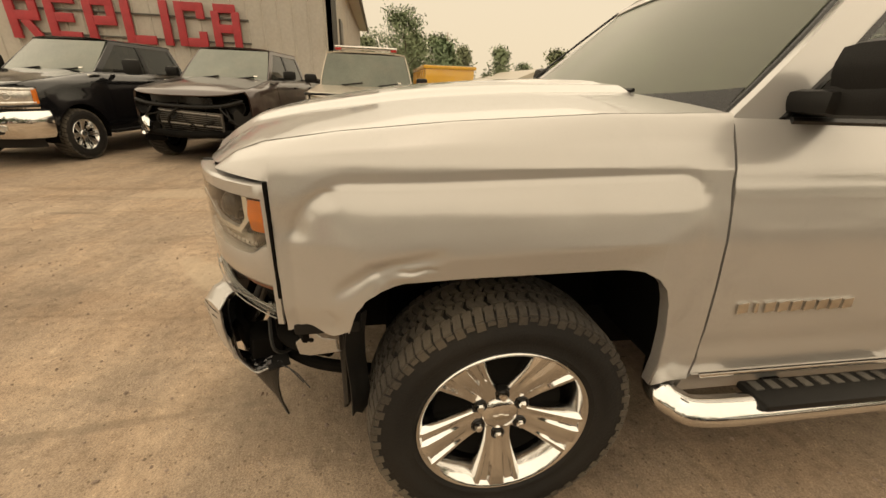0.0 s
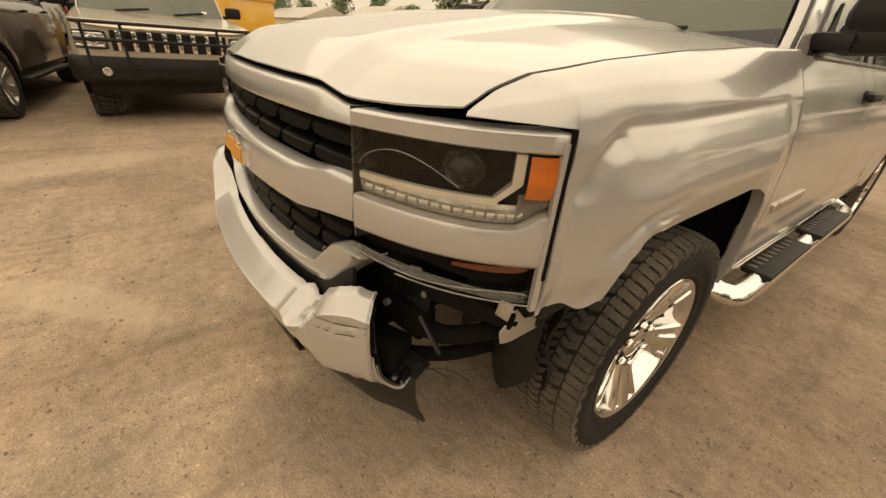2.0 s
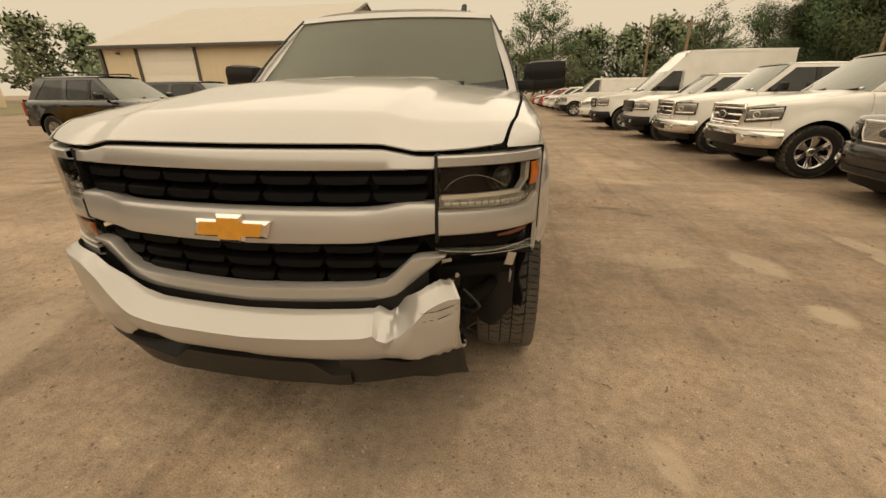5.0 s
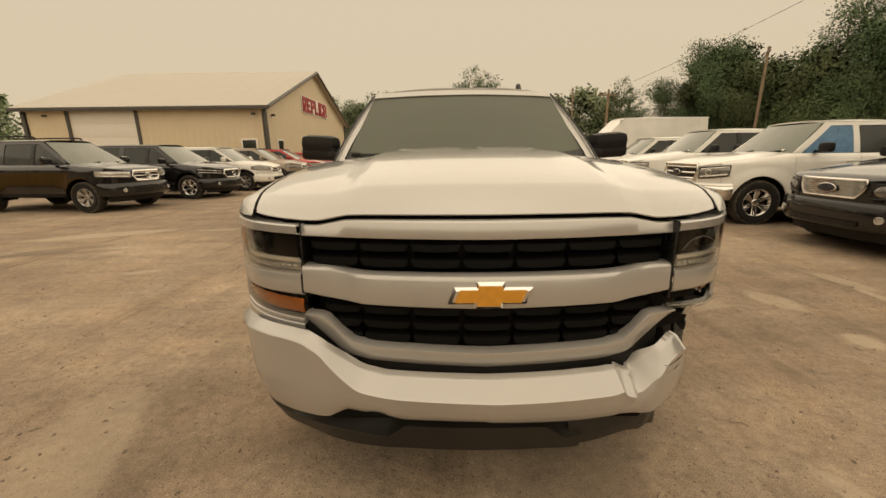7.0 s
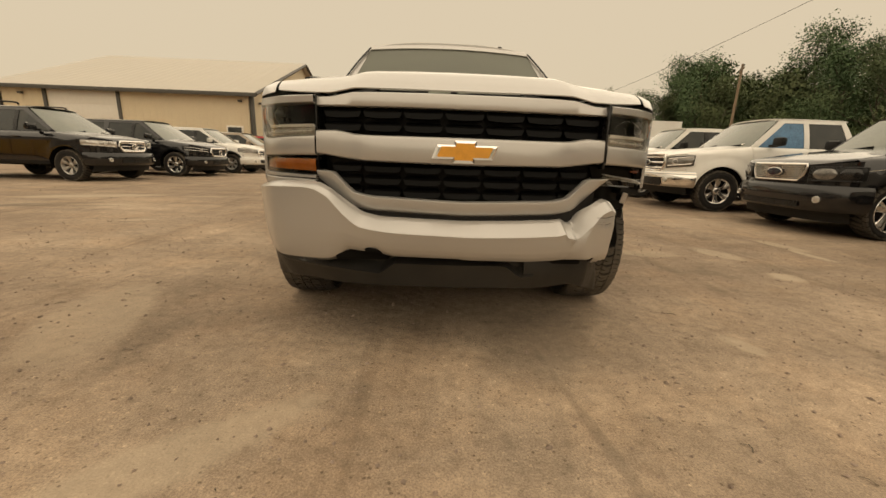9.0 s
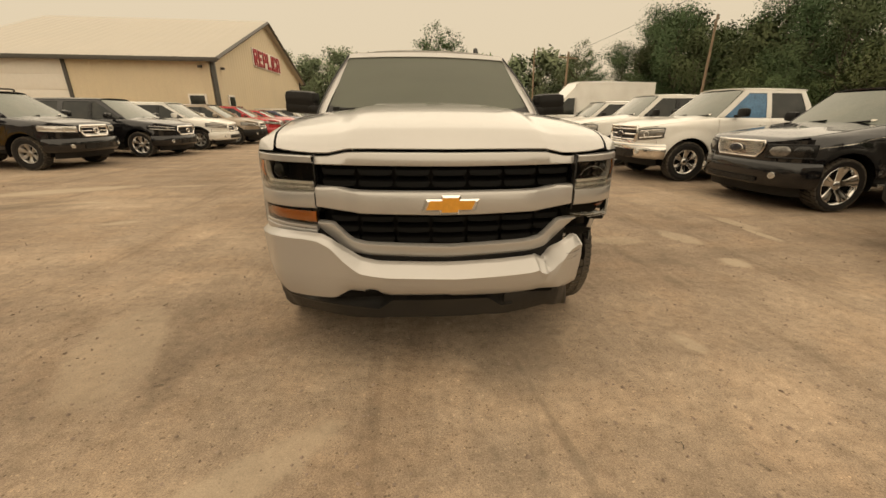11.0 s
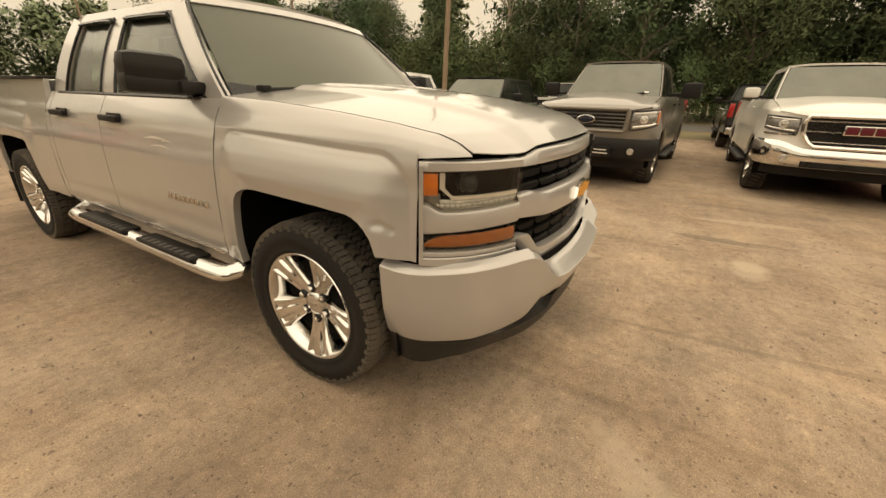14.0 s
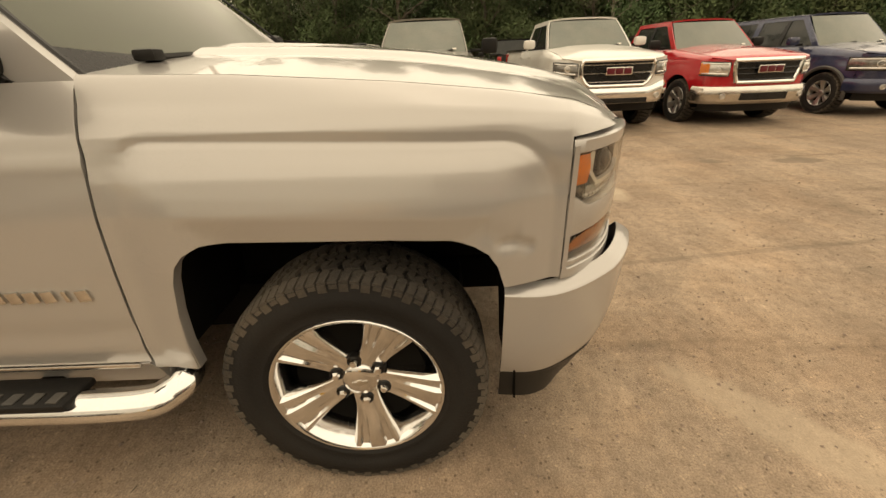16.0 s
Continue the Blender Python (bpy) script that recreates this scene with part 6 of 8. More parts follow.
    # cab and bed sides
    for nm, ya, yb, wob in (("front_door", None, 1.775, 0.0), ("rear_door", 1.783, 2.615, 0.0), ("cab_corner", 2.623, 2.70, 0.0)):
        def door(u, v):
            z = 0.545 + (1.30 - 0.545) * v
            a = seam_y(z) + 0.004 if ya is None else ya
            y = a + (yb - a) * u
            x = hero_x(y, z) + 0.006 * math.exp(-((z - 1.125) / 0.02) ** 2) - 0.004 * math.exp(-((z - 0.66) / 0.03) ** 2)
            return (s * x, y, z)
        d = T(nm, sheet(door, lin(0, 1, 18), lin(0, 1, 40), 0.03, s < 0))
        if "door" in nm:
            yc = 1.58 if ya is None else 2.38
            h = T("door_handle", boxed((s * (hero_x(yc, 1.165) + 0.030), yc, 1.168), (0.028, 0.24, 0.036), 0.011), BLACK_PLASTIC, "black door handle", d)
            T("handle_cup", boxed((s * (hero_x(yc, 1.165) + 0.002), yc, 1.168), (0.012, 0.17, 0.06), 0.005), GLOSS_BLACK, "", d)
            T("handle_mount", boxed((s * (hero_x(yc, 1.165) + 0.015), yc + 0.10, 1.166), (0.03, 0.045, 0.034), 0.008), BLACK_PLASTIC, "", d)
    T("rocker_panel", sheet(lambda y, v: (s * (0.99 - 0.04 * math.sin(v * 1.5) - 0.0), y, 0.538 - 0.10 * v), lin(0.60, 2.62, 8), lin(0, 1, 6), 0.02, s > 0))
    T("sill_trim", boxed((s * 0.992, 1.05, 0.535), (0.012, 0.85, 0.012), 0.003), DULL_CHROME)

    ry = sorted({round(v, 4) for v in [p[0] for p in ARCH_R[1:-1]] + list(lin(2.71, 3.13, 8)) + list(lin(3.2, 4.0, 14)) + list(lin(4.12, 4.85, 9))})

    def bed_side(y, v):
        zb = float(np.interp(y, [p[0] for p in ARCH_R], [p[1] for p in ARCH_R]))
        z = zb + (1.385 - zb) * v
        x = hero_x(y, min(z, 1.30)) + (0.012 if z > 1.30 else 0.0) * 0
        if z > 1.30:
            x = hero_x(y, 1.30) - 0.02 * (z - 1.30) / 0.085
        if z > 1.20:
            x = max(x, 0.945 - 0.02 * smooth(1.2, 1.385, z))
        return (s * x, y, z)
    T("bed_side", sheet(bed_side, ry, lin(0, 1, 26), 0.03, s < 0))
    T("bed_rail", boxed((s * 0.90, 3.78, 1.392), (0.11, 2.12, 0.022), 0.008), BLACK_PLASTIC, "black plastic bed rail cap")
    T("bed_inner", boxed((s * 0.80, 3.78, 1.15), (0.05, 2.1, 0.46), 0.01))
    arr = ARCH_R[1:-1]
    T("wheel_arch_liner", sheet(lambda i, v: (s * (0.985 - 0.40 * v), arr[int(i)][0], arr[int(i)][1] + 0.012), range(len(arr)), lin(0, 1, 2), 0.006, s > 0), UNDER)
    # running board: bent chrome tube with rubber treads
    sx = s * 1.045
    pts = spline([(s * 0.86, 0.60, 0.50), (s * 0.95, 0.53, 0.47), (s * 1.005, 0.555, 0.445), (sx, 0.66, 0.437), (sx, 1.2, 0.435), (sx, 1.8, 0.435), (sx, 2.45, 0.437), (s * 1.005, 2.56, 0.445), (s * 0.92, 2.58, 0.48)], 60)
    rb = T("running_board", tubed(pts, 0.050, 16, 0.74), WHEEL_CHROME, "bent chrome tube step with black treads")
    for y0, y1 in ((0.80, 1.42), (1.62, 2.30)):
        pad = T("step_tread", boxed((sx - s * 0.012, (y0 + y1) / 2, 0.470), (0.118, y1 - y0, 0.026), 0.010), BLACK_PLASTIC, "ribbed black rubber tread", rb)
        k = int((y1 - y0) / 0.062)
        for i in range(k):
            for dx in (-0.028, 0.022):
                T("tread_bar", boxed((sx - s * 0.012 + dx, y0 + 0.04 + i * 0.062, 0.4845), (0.04, 0.032, 0.006), 0.002), GREY_PLASTIC, "", pad) if dx < 0 else None
    for y in (0.95, 2.2):
        T("step_bracket", boxed((s * 0.93, y, 0.46), (0.24, 0.07, 0.02), 0.005), UNDER, "", rb)
    # badge on the door: nine raised slanted bars
    y0 = 0.655
    for i in range(9):
        yy = y0 + i * 0.0455 + 0.014
        z = 0.790
        T("badge_bar", boxed((s * (hero_x(yy, z) + 0.004), yy, z), (0.007, 0.035 if i != 1 else 0.013, 0.034), 0.002, pose(0, 0, 0, 8 if s > 0 else -8, 0, 0)), DULL_CHROME)
    # mirror
    ym = 0.83
    mir = T("mirror", boxed((s * 1.045, ym, 1.362), (0.262, 0.15, 0.095), 0.034, pose(0, 0, 0, 0, s * -3, s * 10)), BLACK_PLASTIC, "black door mirror")
    T("mirror_cap", boxed((s * 1.047, ym - 0.004, 1.428), (0.256, 0.16, 0.125), 0.05, pose(0, 0, 0, 0, s * -3, s * 10)), BLACK_PLASTIC, "satin black upper cap", mir)
    T("mirror_arm", boxed((s * 0.925, ym - 0.05, 1.345), (0.12, 0.13, 0.06), 0.022), BLACK_PLASTIC, "", mir)
    T("mirror_glass", boxed((s * 1.045, ym + 0.080, 1.405), (0.19, 0.006, 0.12), 0.002, pose(0, 0, 0, 0, s * -3, s * 10)), CHROME, "mirror glass", mir)
    T("mirror_sail", sheet(lambda u, v: (s * (0.892 - 0.03 * v * 0.6), 0.70 + 0.22 * u + 0.14 * v * (1 - u), 1.305 + 0.17 * v * (0.25 + 0.75 * u)), lin(0, 1, 5), lin(0, 1, 4), 0.012, s < 0), BLACK_PLASTIC, "", mir)

# greenhouse
def cab_x(z):
    t = (z - 1.30) / 0.5
    return 0.885 - 0.115 * t - 0.095 * t * t


def cab_patch(name, q, material, off=0.0, th=0.02, label="", n=7):
    out = []
    for s in (1, -1):
        a, b, c, d = [np.array(p, float) for p in q]

        def f(u, v):
            p = (a * (1 - u) + b * u) * (1 - v) + (d * (1 - u) + c * u) * v
            return (s * (cab_x(p[1]) + off), p[0], p[1])
        out.append(T(name, sheet(f, lin(0, 1, n), lin(0, 1, n), th, s < 0), material, label))
    return out


cab_patch("a_pillar", [(0.555, 1.295), (0.70, 1.295), (1.20, 1.725), (1.10, 1.785)], SILVER, 0.0, 0.05)
cab_patch("roof_side", [(1.16, 1.735), (2.44, 1.735), (2.40, 1.80), (1.11, 1.79)], SILVER, 0.0, 0.03)
cab_patch("b_pillar", [(1.70, 1.295), (1.90, 1.295), (1.88, 1.74), (1.72, 1.74)], SILVER, 0.0, 0.03)
cab_patch("c_pillar", [(2.46, 1.295), (2.695, 1.295), (2.58, 1.79), (2.38, 1.74)], SILVER, 0.0, 0.03)
for nm, q in (("front_window", [(0.715, 1.30), (1.70, 1.30), (1.715, 1.735), (1.205, 1.728)]), ("rear_window", [(1.90, 1.30), (2.46, 1.30), (2.385, 1.738), (1.885, 1.738)])):
    for ob in cab_patch(nm, q, WIN_CLEAR, -0.014, 0.004, "tinted side window"):
        ob.visible_shadow = False
    for s in (1, -1):
        loop = [q[0], q[1], q[2], q[3], q[0]]
        pts = []
        for a, b in zip(loop, loop[1:]):
            pts += [(s * (cab_x(a[1] + (b[1] - a[1]) * t) + 0.002), a[0] + (b[0] - a[0]) * t, a[1] + (b[1] - a[1]) * t) for t in lin(0, 1, 6)]
        T("window_seal", tubed(pts, 0.009, 6), GLOSS_BLACK)
        up = [(s * (cab_x(z) + 0.014), y, z) for y, z in ((q[3][0] - 0.02, q[3][1] - 0.02), (q[3][0] + 0.12, q[3][1] - 0.012), (q[2][0] - 0.02, q[2][1] - 0.012))]
        T("rain_visor", tubed(spline(up, 10), 0.017, 6, 0.5), GLOSS_BLACK, "dark window visor")
for s in (1, -1):
    T("belt_trim", tubed([(s * 0.902, y, 1.298) for y in lin(0.72, 2.55, 8)], 0.011, 6), GLOSS_BLACK)
    T("drip_trim", tubed([(s * (cab_x(1.30 + 0.485 * t) - 0.004), 0.545 + 0.545 * t - 0.012, 1.305 + 0.485 * t) for t in lin(0, 1, 8)], 0.007, 6), GLOSS_BLACK, "black windshield edge seal")


def roof_p(u, v):
    e = abs(u) ** 3.2
    y = 1.09 - 0.055 * (1 - u * u) + (2.52 - 1.04) * v
    return (u * 0.672, y, 1.792 + 0.058 * (1 - e) * (0.55 + 0.45 * math.sin(math.pi * min(1, 0.18 + 0.72 * v))) - 0.02 * smooth(0.9, 1.0, v))


T("roof", sheet(roof_p, lin(-1, 1, 23), lin(0, 1, 19), 0.03))


def wind(u, v):
    z = 1.295 + 0.505 * v
    w = (0.845 - 0.02) * (1 - v) + 0.668 * v
    y = 0.575 + 0.525 * v - 0.155 * (1 - u * u) * (1 - 0.55 * v)
    return (u * w, y, z + 0.012 * (1 - u * u) * v)


ws = T("windshield", sheet(wind, lin(-1, 1, 21), lin(0, 1, 13), 0.005), WIN_SCREEN, "dusty windshield")
ws.visible_shadow = False
fr = lambda u: 0.085 + 0.075 * abs(u) ** 3  # noqa: E731
T("windshield_frit", sheet(lambda u, v: (wind(u, 0.0 + fr(u) * v)[0], wind(u, fr(u) * v)[1] - 0.005, wind(u, fr(u) * v)[2]), lin(-1, 1, 21), lin(0, 1, 3), 0.003), GLOSS_BLACK, "", ws)
for s in (1, -1):
    T("windshield_frit", sheet(lambda u, v: tuple(np.array(wind(s * (0.955 + 0.045 * u), v)) + (0, 0.008, 0)), lin(0, 1, 3), lin(0, 1, 9), 0.003, s < 0), GLOSS_BLACK, "", ws)
T("windshield_frit", sheet(lambda u, v: tuple(np.array(wind(u, 0.95 + 0.05 * v)) + (0, 0.008, 0)), lin(-1, 1, 15), lin(0, 1, 3), 0.003), GLOSS_BLACK, "", ws)
T("roof_header", sheet(lambda u, v: tuple(np.array(wind(u, 0.935 + 0.075 * v)) + (0, -0.010, 0.004)), lin(-1, 1, 21), lin(0, 1, 4), 0.006), SILVER, "front edge of the roof", ws)
T("rear_view_mirror", boxed((0, 0.97, 1.705), (0.21, 0.03, 0.055), 0.014), GREY_PLASTIC)
T("sensor_pod", boxed((0, 1.02, 1.755), (0.07, 0.07, 0.045), 0.016), GREY_PLASTIC)
T("inspection_sticker", boxed((0.56, 0.735, 1.40), (0.09, 0.003, 0.06), 0.001, pose(0, 0, 0, -46, 0, 0)), mat("pale_sticker", (0.5, 0.55, 0.5), 0.6))
rg = T("back_glass", sheet(lambda u, v: (u * (0.70 - 0.10 * v), 2.655 - 0.14 * v, 1.33 + 0.40 * v), lin(1, -1, 7), lin(0, 1, 4), 0.004), WIN_CLEAR, "back window")
rg.visible_shadow = False
T("cab_back", sheet(lambda u, v: (u * 0.86, 2.69, 0.62 + 0.70 * v), lin(1, -1, 3), lin(0, 1, 3), 0.02))
T("cab_back_header", sheet(lambda u, v: (u * 0.66, 2.53, 1.72 + 0.09 * v), lin(1, -1, 5), lin(0, 1, 3), 0.02))
for s in (1, -1):
    T("cab_back_corner", sheet(lambda u, v: (s * (0.69 + 0.17 * u - 0.09 * v - 0.06 * u * v), 2.665 - 0.13 * v, 1.31 + 0.42 * v), lin(0, 1, 3), lin(0, 1, 3), 0.02, s > 0))
fin = bmesh.new()
prism(fin, [(0, 0), (0.13, 0), (0.15, 0.035), (0.135, 0.075), (0.11, 0.07), (0.05, 0.02)], 0.034, pose(0.455, 1.20, 1.835, 90, 0, 90))
bmesh.ops.bevel(fin, geom=fin.edges[:], offset=0.006, segments=2, affect="EDGES")
T("antenna_fin", fin, BLACK_PLASTIC, "black roof antenna fin")
T("roof_seam", tubed([(-0.52, 1.2, 1.842), (-0.52, 2.4, 1.842)], 0.004, 5), GLOSS_BLACK)
T("roof_seam", tubed([(0.52, 1.2, 1.842), (0.52, 2.4, 1.842)], 0.004, 5), GLOSS_BLACK)
# interior
T("dashboard", sheet(lambda x, v: (x, 0.52 + 0.40 * v, 1.285 - 0.01 * math.cos(v * 6) - 0.16 * max(0, v - 0.8) * 5), lin(-0.82, 0.82, 13), lin(0, 1, 10), 0.05), BLACK_PLASTIC, "dark dashboard")
T("floor_pan", boxed((0, 1.6, 0.62), (1.72, 2.1, 0.06), 0.01), UNDER)
sw = bmesh.new()
tube(sw, [(0.40 + 0.185 * math.cos(a), 1.06 - 0.075 * math.sin(a), 1.30 + 0.165 * math.sin(a)) for a in lin(0, 6.2832, 28)], 0.016, 8)
tube(sw, [(0.23, 1.06, 1.30), (0.57, 1.06, 1.30)], 0.02, 6)
tube(sw, [(0.40, 1.06, 1.30), (0.40, 1.13, 1.14)], 0.022, 6)
T("steering_wheel", sw, BLACK_PLASTIC)
for x in (-0.40, 0.40):
    T("seat_cushion", boxed((x, 1.42, 0.86), (0.54, 0.55, 0.2), 0.06), SEAT)
    T("seat_back", boxed((x, 1.70, 1.18), (0.52, 0.16, 0.62), 0.06, pose(0, 0, 0, -12, 0, 0)), SEAT)
    T("headrest", boxed((x, 1.78, 1.57), (0.26, 0.10, 0.18), 0.04), SEAT)
    T("headrest", boxed((x, 2.47, 1.46), (0.24, 0.09, 0.13), 0.035), SEAT)
T("rear_bench", boxed((0, 2.43, 1.1), (1.4, 0.14, 0.62), 0.05), SEAT)
T("rear_bench_cushion", boxed((0, 2.2, 0.85), (1.4, 0.45, 0.18), 0.05), SEAT)
T("headliner", boxed((0, 1.82, 1.80), (1.2, 1.3, 0.015), 0.005), SEAT)


# hood
HF = [(0.0, -0.868), (0.25, -0.864), (0.45, -0.852), (0.55, -0.838), (0.63, -0.825), (0.72, -0.795), (0.79, -0.762), (0.822, -0.737)]
HZ = [(0.0, 1.162), (0.40, 1.164), (0.47, 1.163), (0.52, 1.153), (0.565, 1.144), (0.62, 1.143), (0.72, 1.148), (0.822, 1.157)]
hood_v = np.concatenate([lin(0, 0.12, 9), lin(0.15, 0.4, 7), lin(0.45, 0.54, 6), lin(0.555, 0.625, 12), lin(0.645, 1, 20)])
hood_u = sorted(set(np.round(np.concatenate([lin(-1, 1, 61), [q * k for q in (-1, 1) for k in (0.055, 0.06, 0.065, 0.07, 0.075, 0.29, 0.31, 0.33, 0.35, 0.37, 0.39, 0.41, 0.42, 0.43, 0.44, 0.45, 0.46, 0.47, 0.49, 0.51, 0.53, 0.56, 0.58, 0.60, 0.63, 0.66, 0.69)]]), 4)))


def hood_p(u, v):
    xf = u * 0.822
    yf = float(np.interp(abs(xf), *zip(*HF)))
    zf = float(np.interp(abs(xf), *zip(*HZ)))
    yr = 0.545 - 0.11 * (1 - abs(u) ** 3)
    y = yf + (yr - yf) * v
    x = u * ((hood_edge_x(y) if v > 0 else 0.822) - 0.008)
    yy = -0.735 + (0.56 + 0.735) * v
    ze = hood_edge_z(yy)
    ez = ze + (zf - 1.156) * (1 - smooth(0, 0.22, v))
    crown = 0.058 * (1 - abs(u) ** 2.4) * (0.35 * smooth(0, 0.10, v) + 0.65 * smooth(0, 0.6, v))
    edge = smooth(0.63 + 0.02 * v, 0.50 + 0.05 * v, abs(u))
    dome = 0.018 * edge * smooth(0.0, 0.18, v)
    ramp = min(1.0, max(0.0, (v - 0.58) / 0.30)) * smooth(1.0, 0.95, v)
    dome += 0.009 * ramp * smooth(0.055, 0.075, abs(u)) * smooth(0.30 + 0.5 * (v - 0.58), 0.275 + 0.5 * (v - 0.58), abs(u))
    return (x, y, ez + crown + dome)


T("hood", sheet(hood_p, hood_u, hood_v, 0.005), SILVER, "hood with raised centre panel", sharp=50)
# black strips added below the hood's edges as the shade in its gap
for s in (1, -1):
    T("hood_gap_shade", sheet(lambda y, v: (s * (hood_edge_x(y) - 0.03 + 0.034 * v), y, hood_edge_z(y) - 0.018), lin(-0.70, 0.545, 24), lin(0, 1, 2), 0.004, s < 0), UNDER, "black strip that stands for shade in the hood gap")
T("hood_gap_shade", sheet(lambda x, v: (x, float(np.interp(abs(x), *zip(*HF))) + 0.006 + 0.05 * v, float(np.interp(abs(x), *zip(*HZ))) - 0.013), lin(-0.70, 0.70, 40), lin(0, 1, 2), 0.004), UNDER, "black strip that stands for shade in the hood gap")
T("cowl", sheet(lambda u, v: (u * 0.86, 0.40 + 0.13 * abs(u) ** 3 + 0.14 * v, 1.315 + 0.012 * (1 - u * u) - 0.03 * v), lin(-1, 1, 13), lin(0, 1, 4), 0.01), BLACK_PLASTIC, "black plastic wiper cowl")
for x0, x1 in ((-0.72, -0.10), (0.02, 0.60)):
    a = Vector((x0, 0.49, 1.343))
    bm = tubed([a, a + Vector((0.14, -0.025, 0.008)), a + Vector((0.44, -0.020, 0.012))], [0.012, 0.010, 0.007], 6)
    tube(bm, [a + Vector((0.04, 0.0, 0.0)), a + Vector((0.55, -0.022, 0.016))], 0.007, 5)
    wp = T("wiper", bm, BLACK_PLASTIC)
    T("wiper_pivot", boxed(a + Vector((0, -0.01, 0.008)), (0.05, 0.06, 0.03), 0.01), BLACK_PLASTIC, "", wp)

# inner structure, near-black so that its colour carries the shade inside
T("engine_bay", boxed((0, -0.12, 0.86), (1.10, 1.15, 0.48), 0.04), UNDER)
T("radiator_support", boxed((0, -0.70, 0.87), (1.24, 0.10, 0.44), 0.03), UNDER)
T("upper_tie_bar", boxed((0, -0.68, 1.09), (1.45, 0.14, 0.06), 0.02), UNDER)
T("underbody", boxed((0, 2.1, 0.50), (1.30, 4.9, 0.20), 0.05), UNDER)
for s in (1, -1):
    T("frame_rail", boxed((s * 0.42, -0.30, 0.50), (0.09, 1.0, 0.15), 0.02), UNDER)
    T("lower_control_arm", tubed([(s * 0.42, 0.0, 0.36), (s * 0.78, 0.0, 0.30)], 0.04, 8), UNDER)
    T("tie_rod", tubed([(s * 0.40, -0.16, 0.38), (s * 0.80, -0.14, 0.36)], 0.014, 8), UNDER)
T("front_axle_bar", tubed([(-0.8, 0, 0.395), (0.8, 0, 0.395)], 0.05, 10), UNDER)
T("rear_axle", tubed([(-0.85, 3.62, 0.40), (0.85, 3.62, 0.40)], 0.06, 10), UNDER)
T("bed_floor", boxed((0, 3.78, 0.90), (1.62, 2.1, 0.05), 0.01), UNDER)
T("bed_front", boxed((0, 2.76, 1.13), (1.66, 0.05, 0.5), 0.01))
tg = T("tailgate", boxed((0, 4.84, 1.06), (1.60, 0.06, 0.62), 0.02))
T("tailgate_handle", boxed((0, 4.88, 1.24), (0.24, 0.03, 0.08), 0.01), BLACK_PLASTIC, "", tg)
T("rear_bumper", boxed((0, 4.92, 0.60), (1.88, 0.2, 0.2), 0.05), CHROME, "chrome rear bumper")
for s in (1, -1):
    T("tail_lamp", boxed((s * 0.88, 4.83, 1.08), (0.13, 0.09, 0.42), 0.025), RED_LENS)
T("mud_flap", boxed((-0.9, 4.12, 0.42), (0.22, 0.02, 0.3), 0.005), BLACK_PLASTIC)


# ---- the truck's front ----
def face_y(x):
    """How far forward the middle bar's face stands, along the truck's width."""
    x = abs(x)
    return -0.942 + 0.20 * x * x + (0.9 * max(0.0, x - 0.72) ** 2)


BAR = [(0.055, 1.0), (0.012, 1.0), (0.003, 0.95), (0.0, 0.86), (0.0, 0.14), (0.004, 0.05), (0.014, 0.0), (0.06, 0.0)]


def cbar(name, xs, lo, hi, yoff, material=SILVER, lean=0.0, label=""):
    def f(x, j):
        dy, h = BAR[7 - int(j)]
        z = lo(x) + (hi(x) - lo(x)) * h
        return (x, face_y(x) + yoff(x) + dy + lean * (z - lo(x)), z)
    return T(name, sheet(f, xs, range(8), 0.004), material, label, sharp=40)


hz = lambda x: float(np.interp(abs(x), *zip(*HZ))) - 0.015  # noqa: E731
cbar("upper_grille_bar", sorted(set(np.round(np.concatenate([lin(-0.6285, 0.6225, 31), [-0.52, -0.47, 0.47, 0.52, 0.565, -0.565]]), 4))), lambda x: 1.086 + 0.004 * abs(x), hz, lambda x: 0.028, SILVER, 0.22, "silver bar above the upper grille")
mid_hi = lambda x: float(np.interp(abs(x), (0, 0.40, 0.46, 0.53, 0.624), (0.974, 0.974, 0.978, 0.992, 0.990)))  # noqa: E731
mid_lo = lambda x: float(np.interp(abs(x), (0, 0.42, 0.50, 0.624), (0.862, 0.868, 0.876, 0.892)))  # noqa: E731
cbar("middle_grille_bar", sorted(set(np.round(np.concatenate([lin(-0.6285, 0.6225, 31), [-0.44, -0.48, 0.44, 0.48, 0.51, -0.51]]), 4))), mid_lo, mid_hi, lambda x: -0.004 + 0.012 * smooth(0.40, 0.5, abs(x)), SILVER, 0.06, "silver bar across the grille")


